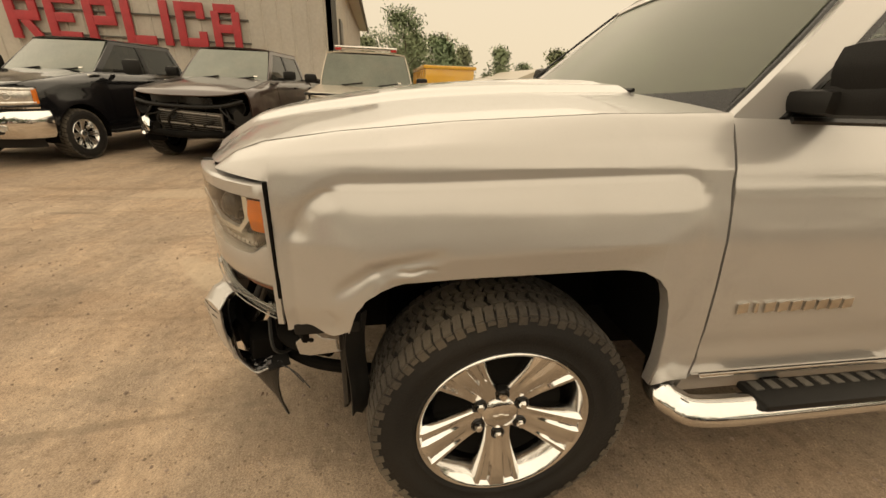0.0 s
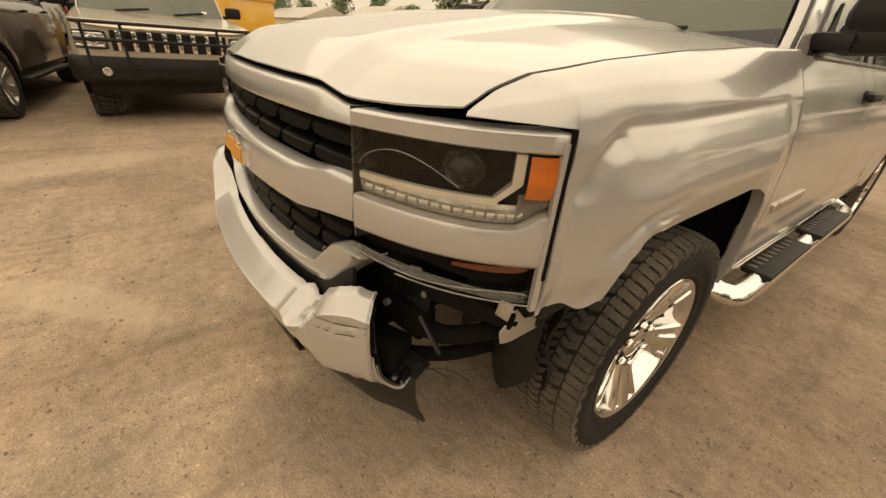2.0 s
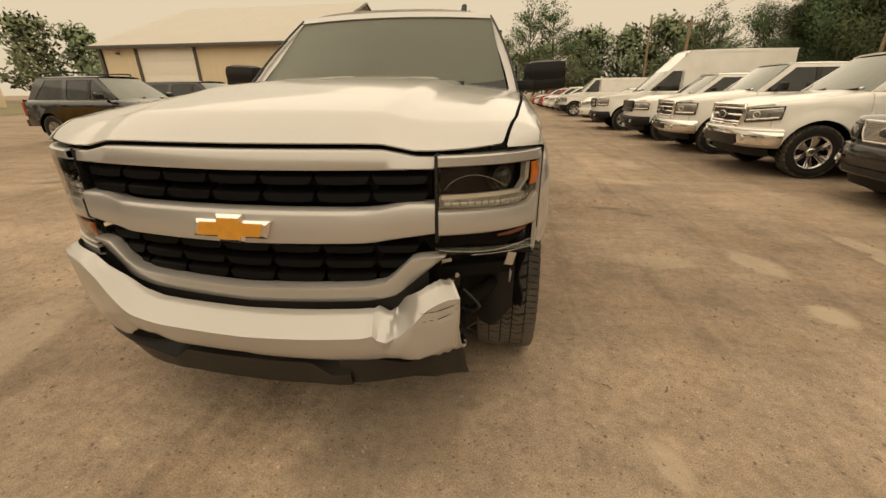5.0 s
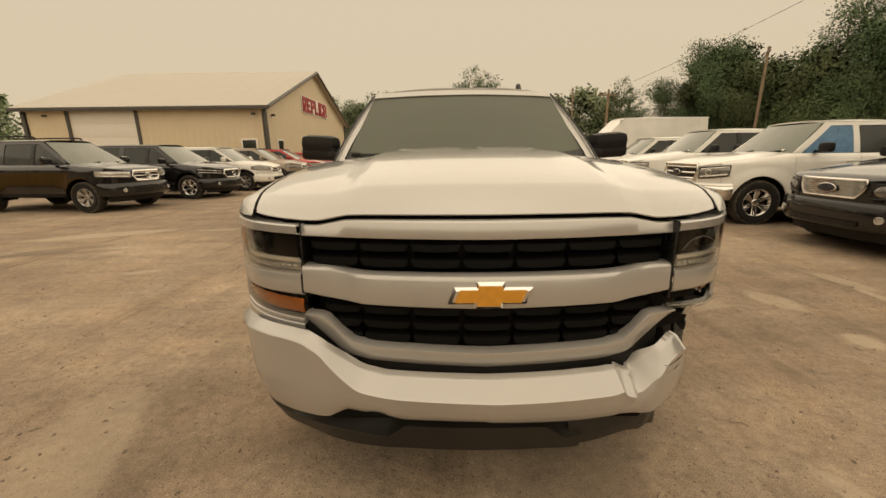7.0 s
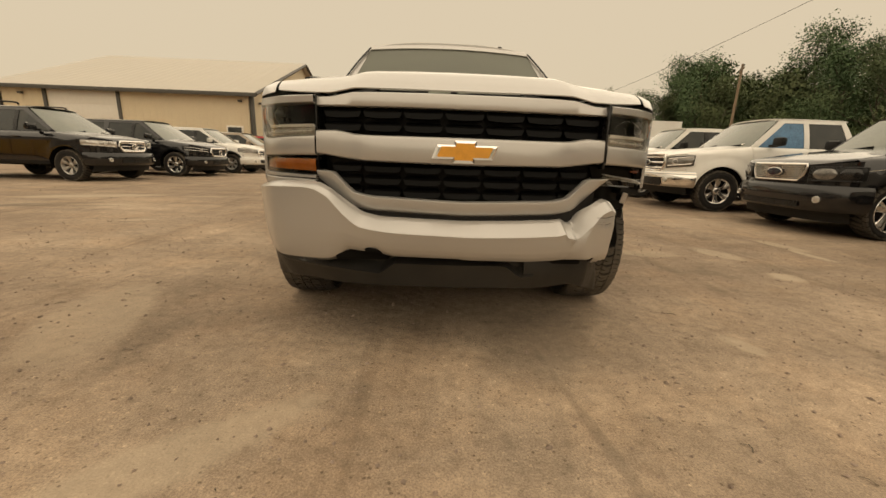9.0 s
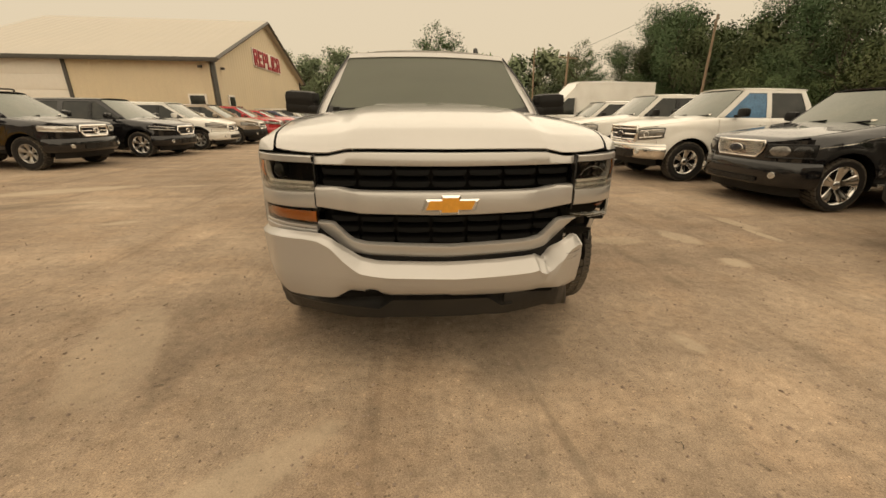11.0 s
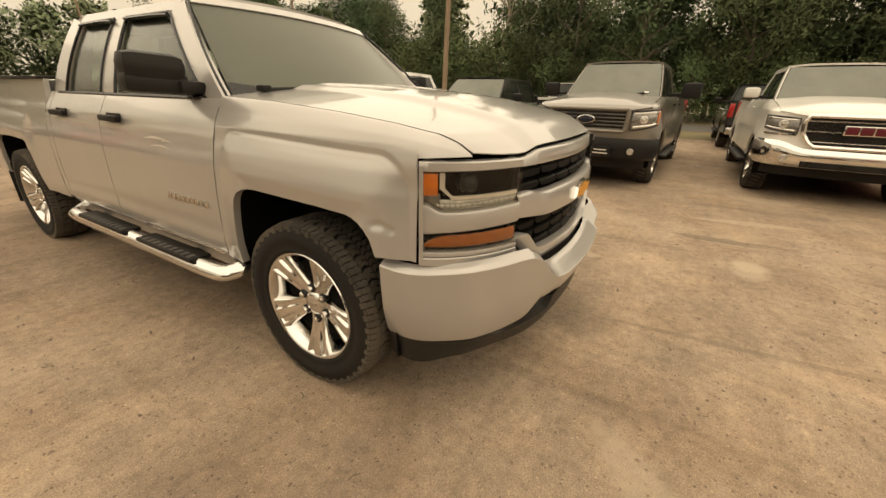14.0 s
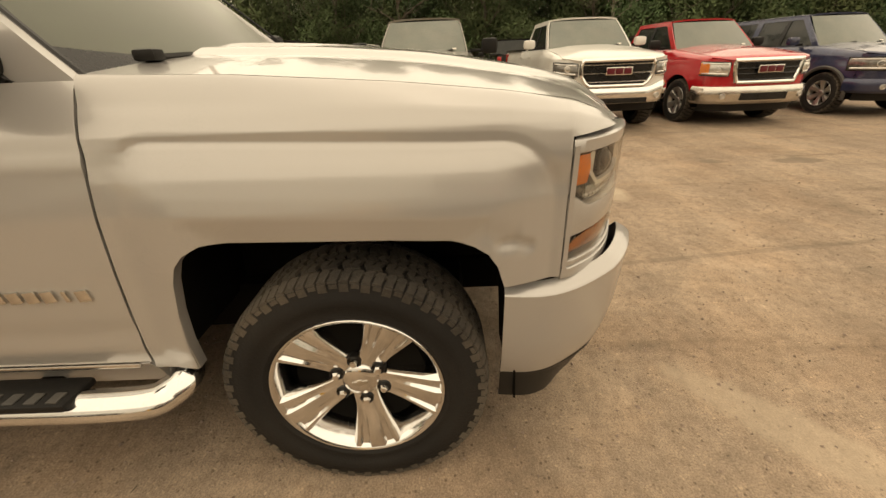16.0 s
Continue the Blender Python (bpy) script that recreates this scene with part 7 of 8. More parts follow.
def chin(u, j):
    t = abs(u)
    cx = float(np.interp(t, (0, 0.55, 0.66, 0.72, 1.0), (0, 0.40, 0.475, 0.505, 0.600)))
    cz = float(np.interp(t, (0, 0.55, 0.66, 0.72, 1.0), (0.678, 0.690, 0.705, 0.728, 0.842)))
    ang = float(np.interp(t, (0, 0.55, 0.64, 0.74, 1.0), (0.02, 0.08, 0.35, 0.80, 0.86)))
    dy, h = BAR[7 - int(j)]
    w = (h - 0.5) * 0.066
    x, z = cx - w * math.sin(ang), cz + w * math.cos(ang)
    if t > 0.72:
        # the end is cut level below the lower lamp
        x = float(np.interp(t, (0.72, 0.88, 1), (0.5265, 0.592, 0.655))) * (1 - h) + float(np.interp(t, (0.72, 0.88, 1), (0.4835, 0.555, 0.655))) * h
        z = float(np.interp(t, (0.72, 0.88, 1), (0.703, 0.760, 0.815))) * (1 - h) + float(np.interp(t, (0.72, 0.88, 1), (0.753, 0.822, 0.823))) * h
        cx = x
        if u < 0:
            x = min(x, 0.6285)
    return (math.copysign(1, u) * x if t > 1e-6 else 0.0, face_y(cx) + 0.006 + dy * 0.9 - 0.02 * (h - 0.5), z)


chin_u = sorted(set(np.round(np.concatenate([lin(-1, 1, 61)]), 4)))
T("lower_grille_surround", sheet(chin, chin_u, range(8), 0.004), SILVER, "silver surround below the lower grille", sharp=40)

# grilles: dark plate, slats, and slanted webs between them
for z0, z1, w0, w1, rows in ((0.985, 1.092, 0.615, 0.622, 2), (0.712, 0.868, 0.485, 0.585, 3)):
    gl = T("grille", sheet(lambda u, z: (u * (w0 + (w1 - w0) * (z - z0) / (z1 - z0)), face_y(u * w0) + 0.095, z), lin(-1, 1, 13), lin(z0 - 0.01, z1 + 0.01, 4), 0.01), GRILLE_BLACK, "black mesh grille")
    half = lambda z: w0 + (w1 - w0) * (z - z0) / (z1 - z0)  # noqa: E731
    for r in range(rows):
        za, zb = z0 + (z1 - z0) * r / rows, z0 + (z1 - z0) * (r + 1) / rows
        h, ww = zb - za, half((za + zb) / 2)
        for k in range(-4, 5):
            lo, hi = max(-ww, k * 0.172 - 0.083), min(ww, k * 0.172 + 0.083)
            if hi - lo < 0.02:
                continue
            def blade(u, v):
                tuck = 0.013 * abs(2 * v - 1.1) * (u / 0.5)
                x = lo + (hi - lo) * (u + 0.5) - tuck
                return (x, face_y(x) + 0.042 + float(np.interp(v, (0, 0.08, 0.62, 0.78, 1), (0.020, 0.0, 0.004, 0.016, 0.050))), za + h * (0.10 + 0.80 * v) - 0.004 * (1 - 4 * u * u) * (1 - v))
            T("blade", sheet(blade, lin(-0.5, 0.5, 9), (0, 0.06, 0.10, 0.35, 0.60, 0.66, 0.78, 1.0), 0.003), GRILLE_BLACK, "", gl)
# seams between the bars and the lamp corners
for s in (1, -1):
    T("seam_strip", boxed((s * 0.6275, -0.815 - 0.012 * (s > 0), 1.0), (0.005 + 0.004 * (s > 0), 0.05, 0.27), 0.001), GLOSS_BLACK)

# a near-black bead stands in for the shade of the opened gap
T("panel_gap", tubed([(corner(0.992)[0], corner(0.992)[1] - 0.001, z) for z in lin(0.85, 1.14, 14)], 0.0055, 5), UNDER, "black bead for the shade in the gap between lamp and fender")

# emblem: a slanted-ended cross, chrome edge and gold fill
BOW = [(-0.128, -0.033), (-0.046, -0.033), (-0.046, -0.050), (0.040, -0.050), (0.040, -0.033), (0.112, -0.033), (0.132, 0.027), (0.046, 0.027), (0.046, 0.046), (-0.040, 0.046), (-0.040, 0.027), (-0.108, 0.027)]
BOW = [(x * 1.05, z * 0.94) for x, z in BOW]
bm = bmesh.new()
prism(bm, BOW, 0.025, pose(0, -0.936, 0.919, 90, 0, 0))
bmesh.ops.bevel(bm, geom=[e for e in bm.edges if all(v.co.y < -0.955 for v in e.verts)], offset=0.010, segments=1, affect="EDGES")
emb = T("emblem", bm, CHROME, "gold cross-shaped emblem with chrome edge", sharp=25)
bm = bmesh.new()
prism(bm, [(x * 0.84, z * 0.74) for x, z in BOW], 0.003, pose(0, -0.9600, 0.919, 90, 0, 0))
T("emblem_fill", bm, GOLD, "textured gold fill", emb, sharp=25)

LED_CELL = mat("clear_light_cell", (0.42, 0.41, 0.39), 0.25, 0.4, var=0.3, scale=40, fine=200, coat=0.6)
RIBBED = mat("ribbed_clear_plastic", (0.32, 0.31, 0.29), 0.18, 0.5, var=0.6, scale=45, fine=260, coat=1.0)
SHARD = glass_mat("scratched_clear_plastic", (0.62, 0.59, 0.53), 0.3, haze=0.04)
SHARD_EDGE = mat("scraped_clear_plastic", (0.22, 0.205, 0.18), 0.4, var=0.5, scale=60)
CRACK = mat("crack_line", (0.34, 0.33, 0.30), 0.3)
AMBER_DARK = mat("broken_amber_lens", (0.13, 0.028, 0.005), 0.3, var=0.3, scale=30, coat=0.6)
# lamp corners
for s in (1, -1):
    hurt = s > 0

    def strip(name, lo, hi, t0, t1, material=SILVER, off=0.0, n=24, depth=1.0, label="", parent=None):
        def f(t, j):
            dy, h = BAR[7 - int(j)]
            p = corner(t) - corner_n(t) * (dy * depth + off) * -1 * -1
            z = lo(t) + (hi(t) - lo(t)) * h
            return (s * p[0], p[1], z)
        return T(name, sheet(f, lin(t0, t1, n), range(8), 0.004, s < 0), material, label, parent, sharp=40)

    lamp_hi = lambda t: 1.098 - 0.004 * t  # noqa: E731
    lamp_lo = lambda t: float(np.interp(t, (0, 0.5, 0.66, 0.80, 1.0), (0.968, 0.957, 0.958, 0.985, 0.992)))  # noqa: E731
    strip("lamp_brow", lamp_hi, lambda t: 1.131 + 0.004 * t, 0.0, 1.0, off=0.001, label="silver brow over the headlamp")
    strip("lamp_underbar", lambda t: float(np.interp(t, (0, 0.8, 1), (0.885, 0.872, 0.868))), lamp_lo, 0.0, 1.0, label="silver bar below the headlamp")
    # the strip that closes the corner against the fender
    def closing(t, v):
        p = corner(0.90 + 0.10 * t)
        return (s * (p[0] + 0.002), p[1] - 0.002, 0.775 + (1.118 - 0.775) * v)
    T("corner_strip", sheet(closing, lin(0, 1, 5), lin(0, 1, 10), 0.012, s < 0), SILVER)
    T("corner_seam", sheet(lambda t, v: (s * (0.943 - 0.03 * t), -0.600 + 0.004 * t, 0.77 + 0.37 * v), lin(0, 1, 2), lin(0, 1, 4), 0.006, s < 0), UNDER)
    # headlamp
    hl = T("headlamp", sheet(lambda t, v: (s * (corner(t) - corner_n(t) * 0.075)[0], (corner(t) - corner_n(t) * 0.075)[1], lamp_lo(t) + (1.10 - lamp_lo(t)) * v), lin(0, 0.92, 16), lin(0, 1, 5), 0.01, s < 0), GRILLE_BLACK, "clear headlamp with smoked inner bezel")

    def lpatch(name, t0, t1, z0, z1, depth, material, label="", th=0.004, parent=None, n=10, bow=0.0):
        return T(name, sheet(lambda t, v: (s * (corner(t) - corner_n(t) * (depth - bow * math.sin(math.pi * v)))[0], (corner(t) - corner_n(t) * (depth - bow * math.sin(math.pi * v)))[1], z0(t) + (z1(t) - z0(t)) * v), lin(t0, t1, n), lin(0, 1, 5), th, s < 0), material, label, parent or hl)

    c = lambda k: (lambda t: k)  # noqa: E731
    lpatch("lamp_floor", 0.0, 0.92, lamp_lo, lambda t: lamp_lo(t) + 0.008, 0.03, LAMP, th=0.04)
    lpatch("led_strip", 0.02, 0.74, lambda t: lamp_lo(t) + 0.004, lambda t: lamp_lo(t) + 0.040, 0.022, RIBBED, "clear daytime light strip", bow=0.006)
    for k in range(15):
        lpatch("light_cell", 0.05 + k * 0.044, 0.083 + k * 0.044, lambda t: lamp_lo(t) + 0.012, lambda t: lamp_lo(t) + 0.024, 0.016, LED_CELL, th=0.006, n=3, bow=0.003)
    lpatch("chrome_blade", 0.03, 0.57, lambda t: 1.002 - 0.006 * t, lambda t: 1.0145 - 0.006 * t, 0.010, LAMP_TRIM, "bright trim blade", th=0.012)
    lpatch("chrome_blade", 0.55, 0.67, lambda t: 0.998 + (t - 0.55) * 0.36, lambda t: 1.011 + (t - 0.55) * 0.42, 0.010, LAMP_TRIM, th=0.02)
    lpatch("chrome_blade", 0.62, 0.67, lambda t: 1.022 + (t - 0.60) * 0.25, c(1.094), 0.010, LAMP_TRIM, th=0.02)
    lpatch("dark_bezel", 0.02, 0.62, c(1.01), c(1.095), 0.06, GRILLE_BLACK, th=0.01)
    lpatch("amber_lens", 0.69, 0.915, lambda t: 1.016 + 0.0 * t, lambda t: 1.092, 0.008, AMBER, "amber turn signal", bow=0.006)
    lpatch("reflector", 0.66, 0.90, lambda t: lamp_lo(t) + 0.004, c(1.020), 0.02, LAMP_GREY, bow=0.006)
    for k in range(9):
        lpatch("lens_rib", 0.67 + k * 0.025, 0.677 + k * 0.025, lambda t: lamp_lo(t) + 0.006, c(1.018), 0.014, LAMP_GREY, th=0.006, n=3)
    pj = corner(0.42) - corner_n(0.42) * 0.026
    nn = corner_n(0.42)
    b2 = lathe(bmesh.new(), [(0.040, -0.03), (0.038, 0.0), (0.034, 0.003), (0.031, 0.003), (0.027, 0.010), (0.016, 0.017), (0.0005, 0.020)], 28)
    b2.transform(Matrix.Translation((s * pj[0], pj[1], 1.052)) @ pose(0, 0, 0, 0, 0, math.degrees(math.atan2(nn[1], s * nn[0]))))
    bmesh.ops.recalc_face_normals(b2, faces=b2.faces[:])
    T("projector", b2, GLOSS_BLACK, "dark projector lens", hl)
    ln = lpatch("lens", 0.0, 0.905, lambda t: lamp_lo(t) - 0.002, c(1.101), 0.0, LENS_CLEAR, "clear plastic lens", th=0.003, n=18)
    ln.visible_shadow = False
    if hurt:
        p = [corner(t) + corner_n(t) * 0.001 for t in lin(0.05, 0.42, 20)]
        T("lens_crack", tubed([(q[0], q[1], z) for q, z in zip(p, [1.012 + 0.062 * math.sin(math.pi * (0.12 + 0.80 * q ** 0.75)) for q in lin(0, 1, 20)])], 0.0006, 4), CRACK, "", hl)
    # lower lamp
    if not hurt:
        lo2, hi2 = (lambda t: 0.802 + 0.008 * t), (lambda t: 0.874 - 0.004 * t)
        fl = lpatch("lower_lamp", 0.02, 0.93, lo2, hi2, 0.03, GLOSS_BLACK, "amber reflector strip behind clear lens", th=0.01, parent=truck)
        lpatch("amber_strip", 0.02, 0.90, lambda t: 0.818 + 0.006 * t, lambda t: float(np.interp(t, (0, 0.6, 0.76, 0.90), (0.870, 0.866, 0.855, 0.834))), 0.014, AMBER_SHADED, "amber strip", parent=fl, bow=0.004)
        o = lpatch("lower_lens", 0.02, 0.93, lo2, hi2, 0.004, LENS_CLEAR, "", th=0.003, parent=fl)
        o.visible_shadow = False
        strip("corner_bar", lambda t: 0.786 + 0.0 * t, lambda t: 0.800 + 0.006 * t, 0.0, 1.0, label="silver strip below the lower lamp")
        strip("corner_bar", lambda t: 0.748 + 0.0 * t, lambda t: 0.783 + 0.003 * t, 0.0, 1.0, off=-0.002)
    else:
        bl = T("broken_lower_lamp", sheet(lambda t, v: (corner(t)[0] - 0.030 - 0.03 * v, corner(t)[1] + 0.03 + 0.03 * (1 - v), 0.815 + 0.06 * v + 0.012 * math.sin(9 * t) * (1 - v)), lin(0.0, 0.88, 14), lin(0, 1, 4), 0.006), UNDER, "smashed lower lamp with loose clear shards")
        T("amber_strip", sheet(lambda t, v: (corner(t)[0] - 0.020, corner(t)[1] + 0.018, 0.856 + 0.012 * t - 0.014 * smooth(0.22, 0.62, t) * smooth(0.93, 0.72, t) * (1 - v)), lin(0.42, 0.93, 14), lin(0, 1, 3), 0.006), AMBER_DARK, "broken dark amber strip", bl)
        for t0, t1, za, zb, hi, y0 in ((0.0, 0.82, 0.838, 0.792, 0.009, 0.004), (0.02, 0.90, 0.826, 0.790, 0.007, 0.010), (0.55, 0.98, 0.794, 0.812, 0.007, 0.016)):
            jag = [random.uniform(-0.003, 0.002) for _ in range(40)]
            sh = T("lens_shard", sheet(lambda t, v: (corner(t)[0] - 0.006 - 0.006 * v, corner(t)[1] - 0.004 + y0 + 0.012 * v, za + (zb - za) * (t - t0) / (t1 - t0) + hi * v + jag[int(t * 39)] * (1 - v)), lin(t0, t1, 20), lin(0, 1, 3), 0.003), SHARD, "clear plastic shard", bl)
            sh.visible_shadow = False
        T("shard_edge", tubed([(corner(t)[0] - 0.004, corner(t)[1] - 0.006, 0.800 + 0.046 * (1 - t) - 0.010 * math.sin(6 * t)) for t in lin(0.02, 0.86, 16)], 0.0014, 5), SHARD_EDGE, "scraped plastic edge", bl)
        T("shard_edge", tubed([(corner(t)[0] - 0.002, corner(t)[1] - 0.002, 0.783 + 0.040 * (1 - t)) for t in lin(0.2, 0.88, 12)], 0.0018, 5), SHARD_EDGE, "", bl)

# ---- bumper ----
BUMP_PLAN = [(-0.984, -0.445), (-0.989, -0.54), (-0.972, -0.62), (-0.932, -0.70), (-0.872, -0.787), (-0.80, -0.848), (-0.70, -0.906), (-0.55, -0.964), (-0.35, -1.008), (-0.12, -1.026), (0.12, -1.026), (0.33, -1.008), (0.48, -0.985), (0.57, -0.958), (0.62, -0.930), (0.66, -0.900), (0.697, -0.866)]
BP = spline(BUMP_PLAN, 150)
bt = np.gradient(BP, axis=0)
BN = np.stack([bt[:, 1], -bt[:, 0]], 1) / np.linalg.norm(bt, axis=1, keepdims=True)
_prof = [(-0.050, 1.0), (-0.012, 0.995), (0.004, 0.95), (0.010, 0.86), (0.006, 0.70), (0.003, 0.55), (0.0, 0.40), (-0.010, 0.24), (-0.028, 0.12), (-0.048, 0.03), (-0.075, 0.0)]
BUMP_PROF = [(float(np.interp(-h, [-q[1] for q in _prof], [q[0] for q in _prof])), float(h)) for h in [1.0, 0.995, 0.97] + list(lin(0.94, 0.625, 14)) + [0.61, 0.60, 0.59] + list(lin(0.57, 0.12, 18)) + [0.08, 0.03, 0.0]]


def bump_top(x):
    a = abs(x)
    z = float(np.interp(a, (0, 0.36, 0.44, 0.50, 0.57, 0.62, 0.70, 0.85, 0.99), (0.632, 0.640, 0.654, 0.694, 0.752, 0.775, 0.778, 0.770, 0.748)))
    if x > 0.30:
        z = float(np.interp(x, (0.30, 0.40, 0.455, 0.49, 0.52, 0.56, 0.60, 0.64, 0.67, 0.70), (0.640, 0.643, 0.648, 0.628, 0.634, 0.680, 0.708, 0.730, 0.732, 0.722)))
    return z


def bump_bot(x):
    if x < 0:
        return float(np.interp(-x, (0, 0.30, 0.36, 0.50, 0.54, 0.575, 0.62, 0.76, 0.90, 0.99), (0.466, 0.468, 0.482, 0.486, 0.458, 0.434, 0.424, 0.412, 0.398, 0.384)))
    return float(np.interp(x, (0, 0.30, 0.45, 0.55, 0.65, 0.72), (0.462, 0.456, 0.462, 0.470, 0.475, 0.470)))


def bump_crease(x):
    """Height of the crease between the sloped top and the face, and how far the top edge stands back."""
    a = abs(x)
    if x > 0.45:
        k = smooth(0.5, 0.62, x)
        return 0.62 + 0.2 * k, 0.08 - 0.045 * k
    return float(np.interp(a, (0, 0.42, 0.49, 0.55, 0.66, 0.95), (0.66, 0.69, 0.79, 0.90, 0.93, 0.93))), float(np.interp(a, (0, 0.42, 0.50, 0.56, 0.66, 0.95), (0.068, 0.068, 0.054, 0.026, 0.022, 0.022)))


def bump_prof(x, h):
    hc, back = bump_crease(x)
    fl = 1 - 0.7 * smooth(0.5, 0.6, x)
    return float(np.interp(h, (0, 0.03, 0.12, 0.26, 0.42, hc - 0.012, hc, hc + 0.012, 0.97, 1.0), (-0.075 * fl, -0.050 * fl, -0.034 * fl, -0.020 * fl, -0.010 * fl, 0.001, 0.0015, -0.002, -back + 0.004, -back - 0.02)))


def bumper_p(i, j):
    i = int(i)
    x, y = BP[i]
    h, hc = BUMP_PROF[len(BUMP_PROF) - 1 - int(j)][1], bump_crease(x)[0]
    return bump_at(i, h / 0.6 * hc if h < 0.6 else hc + (h - 0.6) / 0.4 * (1 - hc))


def bump_at(i, h):
    x, y = BP[i]
    o = bump_prof(x, h)
    z0, z1 = bump_bot(x), bump_top(x)
    z = z0 + (z1 - z0) * h
    c = smooth(0.40, 0.52, x)
    if c:
        w1 = noise.noise((x * 7, z * 6, 1.3)) * 0.006 + abs(noise.noise((x * 19, z * 12, 5.1))) * 0.005
        a = x - 0.515 - 0.35 * (z - 0.60)
        fold = -0.034 * max(0.0, 1 - abs(a) / (0.016 if a < 0 else 0.045)) * smooth(0.50, 0.62, z) + 0.010 * max(0.0, 1 - abs(a + 0.03) / 0.02)
        fold -= 0.010 * max(0.0, 1 - abs(x - 0.44 + 0.5 * (z - 0.58)) / 0.012) * smooth(0.52, 0.60, z)
        crease = sum(-d * max(0.0, 1 - abs(z - zz) / 0.005) for zz, d in ((0.655, 0.0045), (0.640, 0.002), (0.628, 0.0035))) * smooth(0.58, 0.62, x)
        o += c * (w1 + fold) + crease
        z += c * (0.008 * noise.noise((x * 14, 2.0, z * 6)) + 0.006 * noise.noise((x * 60, 9.0, 1.0)) * smooth(0.9, 1.0, h))
    else:
        o += 0.002 * noise.noise((x * 3, z * 4, 7.0))
    p = BP[i] + BN[i] * o
    return (p[0], p[1], z)


bumper = T("front_bumper", sheet(bumper_p, range(150), range(len(BUMP_PROF)), 0.004), SILVER, "silver bumper torn and crumpled at one end", sharp=26)
# torn end: scraped metal edge
T("torn_edge", tubed([tuple(np.array(bumper_p(149, j)) + (0.002, 0.004, 0)) for j in range(1, len(BUMP_PROF))], 0.005, 5), STEEL, "bare metal along the tear", bumper)

for zz, xa, w in ((0.659, 0.585, 0.0011), (0.641, 0.60, 0.0007), (0.630, 0.592, 0.0010)):
    ids = [i for i in range(100, 150) if BP[i][0] > xa]
    T("scuff_line", tubed([tuple(np.array(bump_at(i, (zz - bump_bot(BP[i][0])) / (bump_top(BP[i][0]) - bump_bot(BP[i][0]))))) for i in ids], w, 4), UNDER, "dark scrape", bumper)

# bumper step pad gap above, its shade made with dark sheets
T("bumper_inner", sheet(lambda i, v: (BP[int(i)][0] * 0.97, BP[int(i)][1] + 0.075, 0.48 + 0.09 * v), range(10, 140, 3), lin(0, 1, 3), 0.02), UNDER)
T("bumper_fill", sheet(lambda x, v: (x, face_y(x) + 0.02 + 0.0 * v, 0.60 + 0.09 * v + 0.10 * smooth(0.45, 0.62, abs(x))), lin(-0.70, 0.60, 21), lin(0, 1, 3), 0.01), BLACK_PLASTIC, "dark sheet for the shade in the gap above the bumper")


# lower black lip
def lip_p(i, v):
    """Air dam: a proud lower face under a stepped edge, and a recess above it for the tow hooks."""
    i = int(i)
    x, y = BP[i]
    top = float(np.interp(x, (-0.99, -0.75, -0.60, -0.55, -0.36, 0.28, 0.40), (0.450, 0.460, 0.470, 0.500, 0.495, 0.475, 0.47)))
    bot = float(np.interp(x, (-0.99, -0.94, -0.85, -0.73, -0.35, 0.0, 0.32, 0.50, 0.62, 0.70), (0.272, 0.280, 0.300, 0.312, 0.322, 0.320, 0.324, 0.34, 0.365, 0.400)))
    edge = float(np.interp(x, (-0.99, -0.80, -0.58, -0.36, -0.29, 0.205, 0.275, 0.40), (0.410, 0.412, 0.402, 0.388, 0.438, 0.438, 0.385, 0.40)))
    h = float(np.interp(v, (0, 0.12, 0.58, 0.66, 1), (0, 0.12, 0.94, 1.0, 1.0)))
    z = bot + (edge - bot) * h + (top - edge) * smooth(0.66, 1.0, v)
    inset = float(np.interp(x, (-0.99, -0.8, -0.6, -0.45, 0.45, 0.74), (0.044, 0.048, 0.055, 0.062, 0.062, 0.07)))
    inset += 0.055 * smooth(0.66, 0.80, v) * smooth(-0.80, -0.56, x) + (0.020 + 0.040 * smooth(-0.45, -0.78, x) * smooth(-0.99, -0.90, x)) * (1 - min(1.0, v / 0.62)) + 0.03 * max(0.0, 1 - v / 0.10)
    p = BP[i] - BN[i] * inset
    return (p[0], p[1], z)


lip = T("front_lip", sheet(lip_p, range(0, int(np.argmax(BP[:, 0] > 0.35))), (0, 0.04, 0.08, 0.12, 0.25, 0.4, 0.52, 0.58, 0.62, 0.66, 0.69, 0.74, 0.80, 0.9, 1.0), 0.008), LIP, "black plastic air dam, torn at one end", sharp=24)
TAIL_LO = [(0.29, -0.905, 0.322), (0.36, -0.900, 0.322), (0.42, -0.885, 0.325), (0.54, -0.845, 0.330), (0.61, -0.805, 0.302), (0.66, -0.755, 0.282), (0.727, -0.698, 0.252)]
TAIL_HI = [(0.29, -0.925, 0.468), (0.36, -0.922, 0.470), (0.42, -0.912, 0.472), (0.54, -0.875, 0.472), (0.61, -0.845, 0.460), (0.66, -0.785, 0.448), (0.697, -0.715, 0.440)]


def tail(t, v):
    lo, hi = [np.array([np.interp(t * 6, range(7), [p[k] for p in q]) for k in range(3)]) for q in (TAIL_LO, TAIL_HI)]
    p = lo + (hi - lo) * v
    return (p[0], p[1] - 0.016 * math.sin(math.pi * v) + 0.004 * math.sin(31 * t) * smooth(0.8, 1.0, t), p[2] + 0.006 * math.sin(17 * v) * smooth(0.9, 1, t))


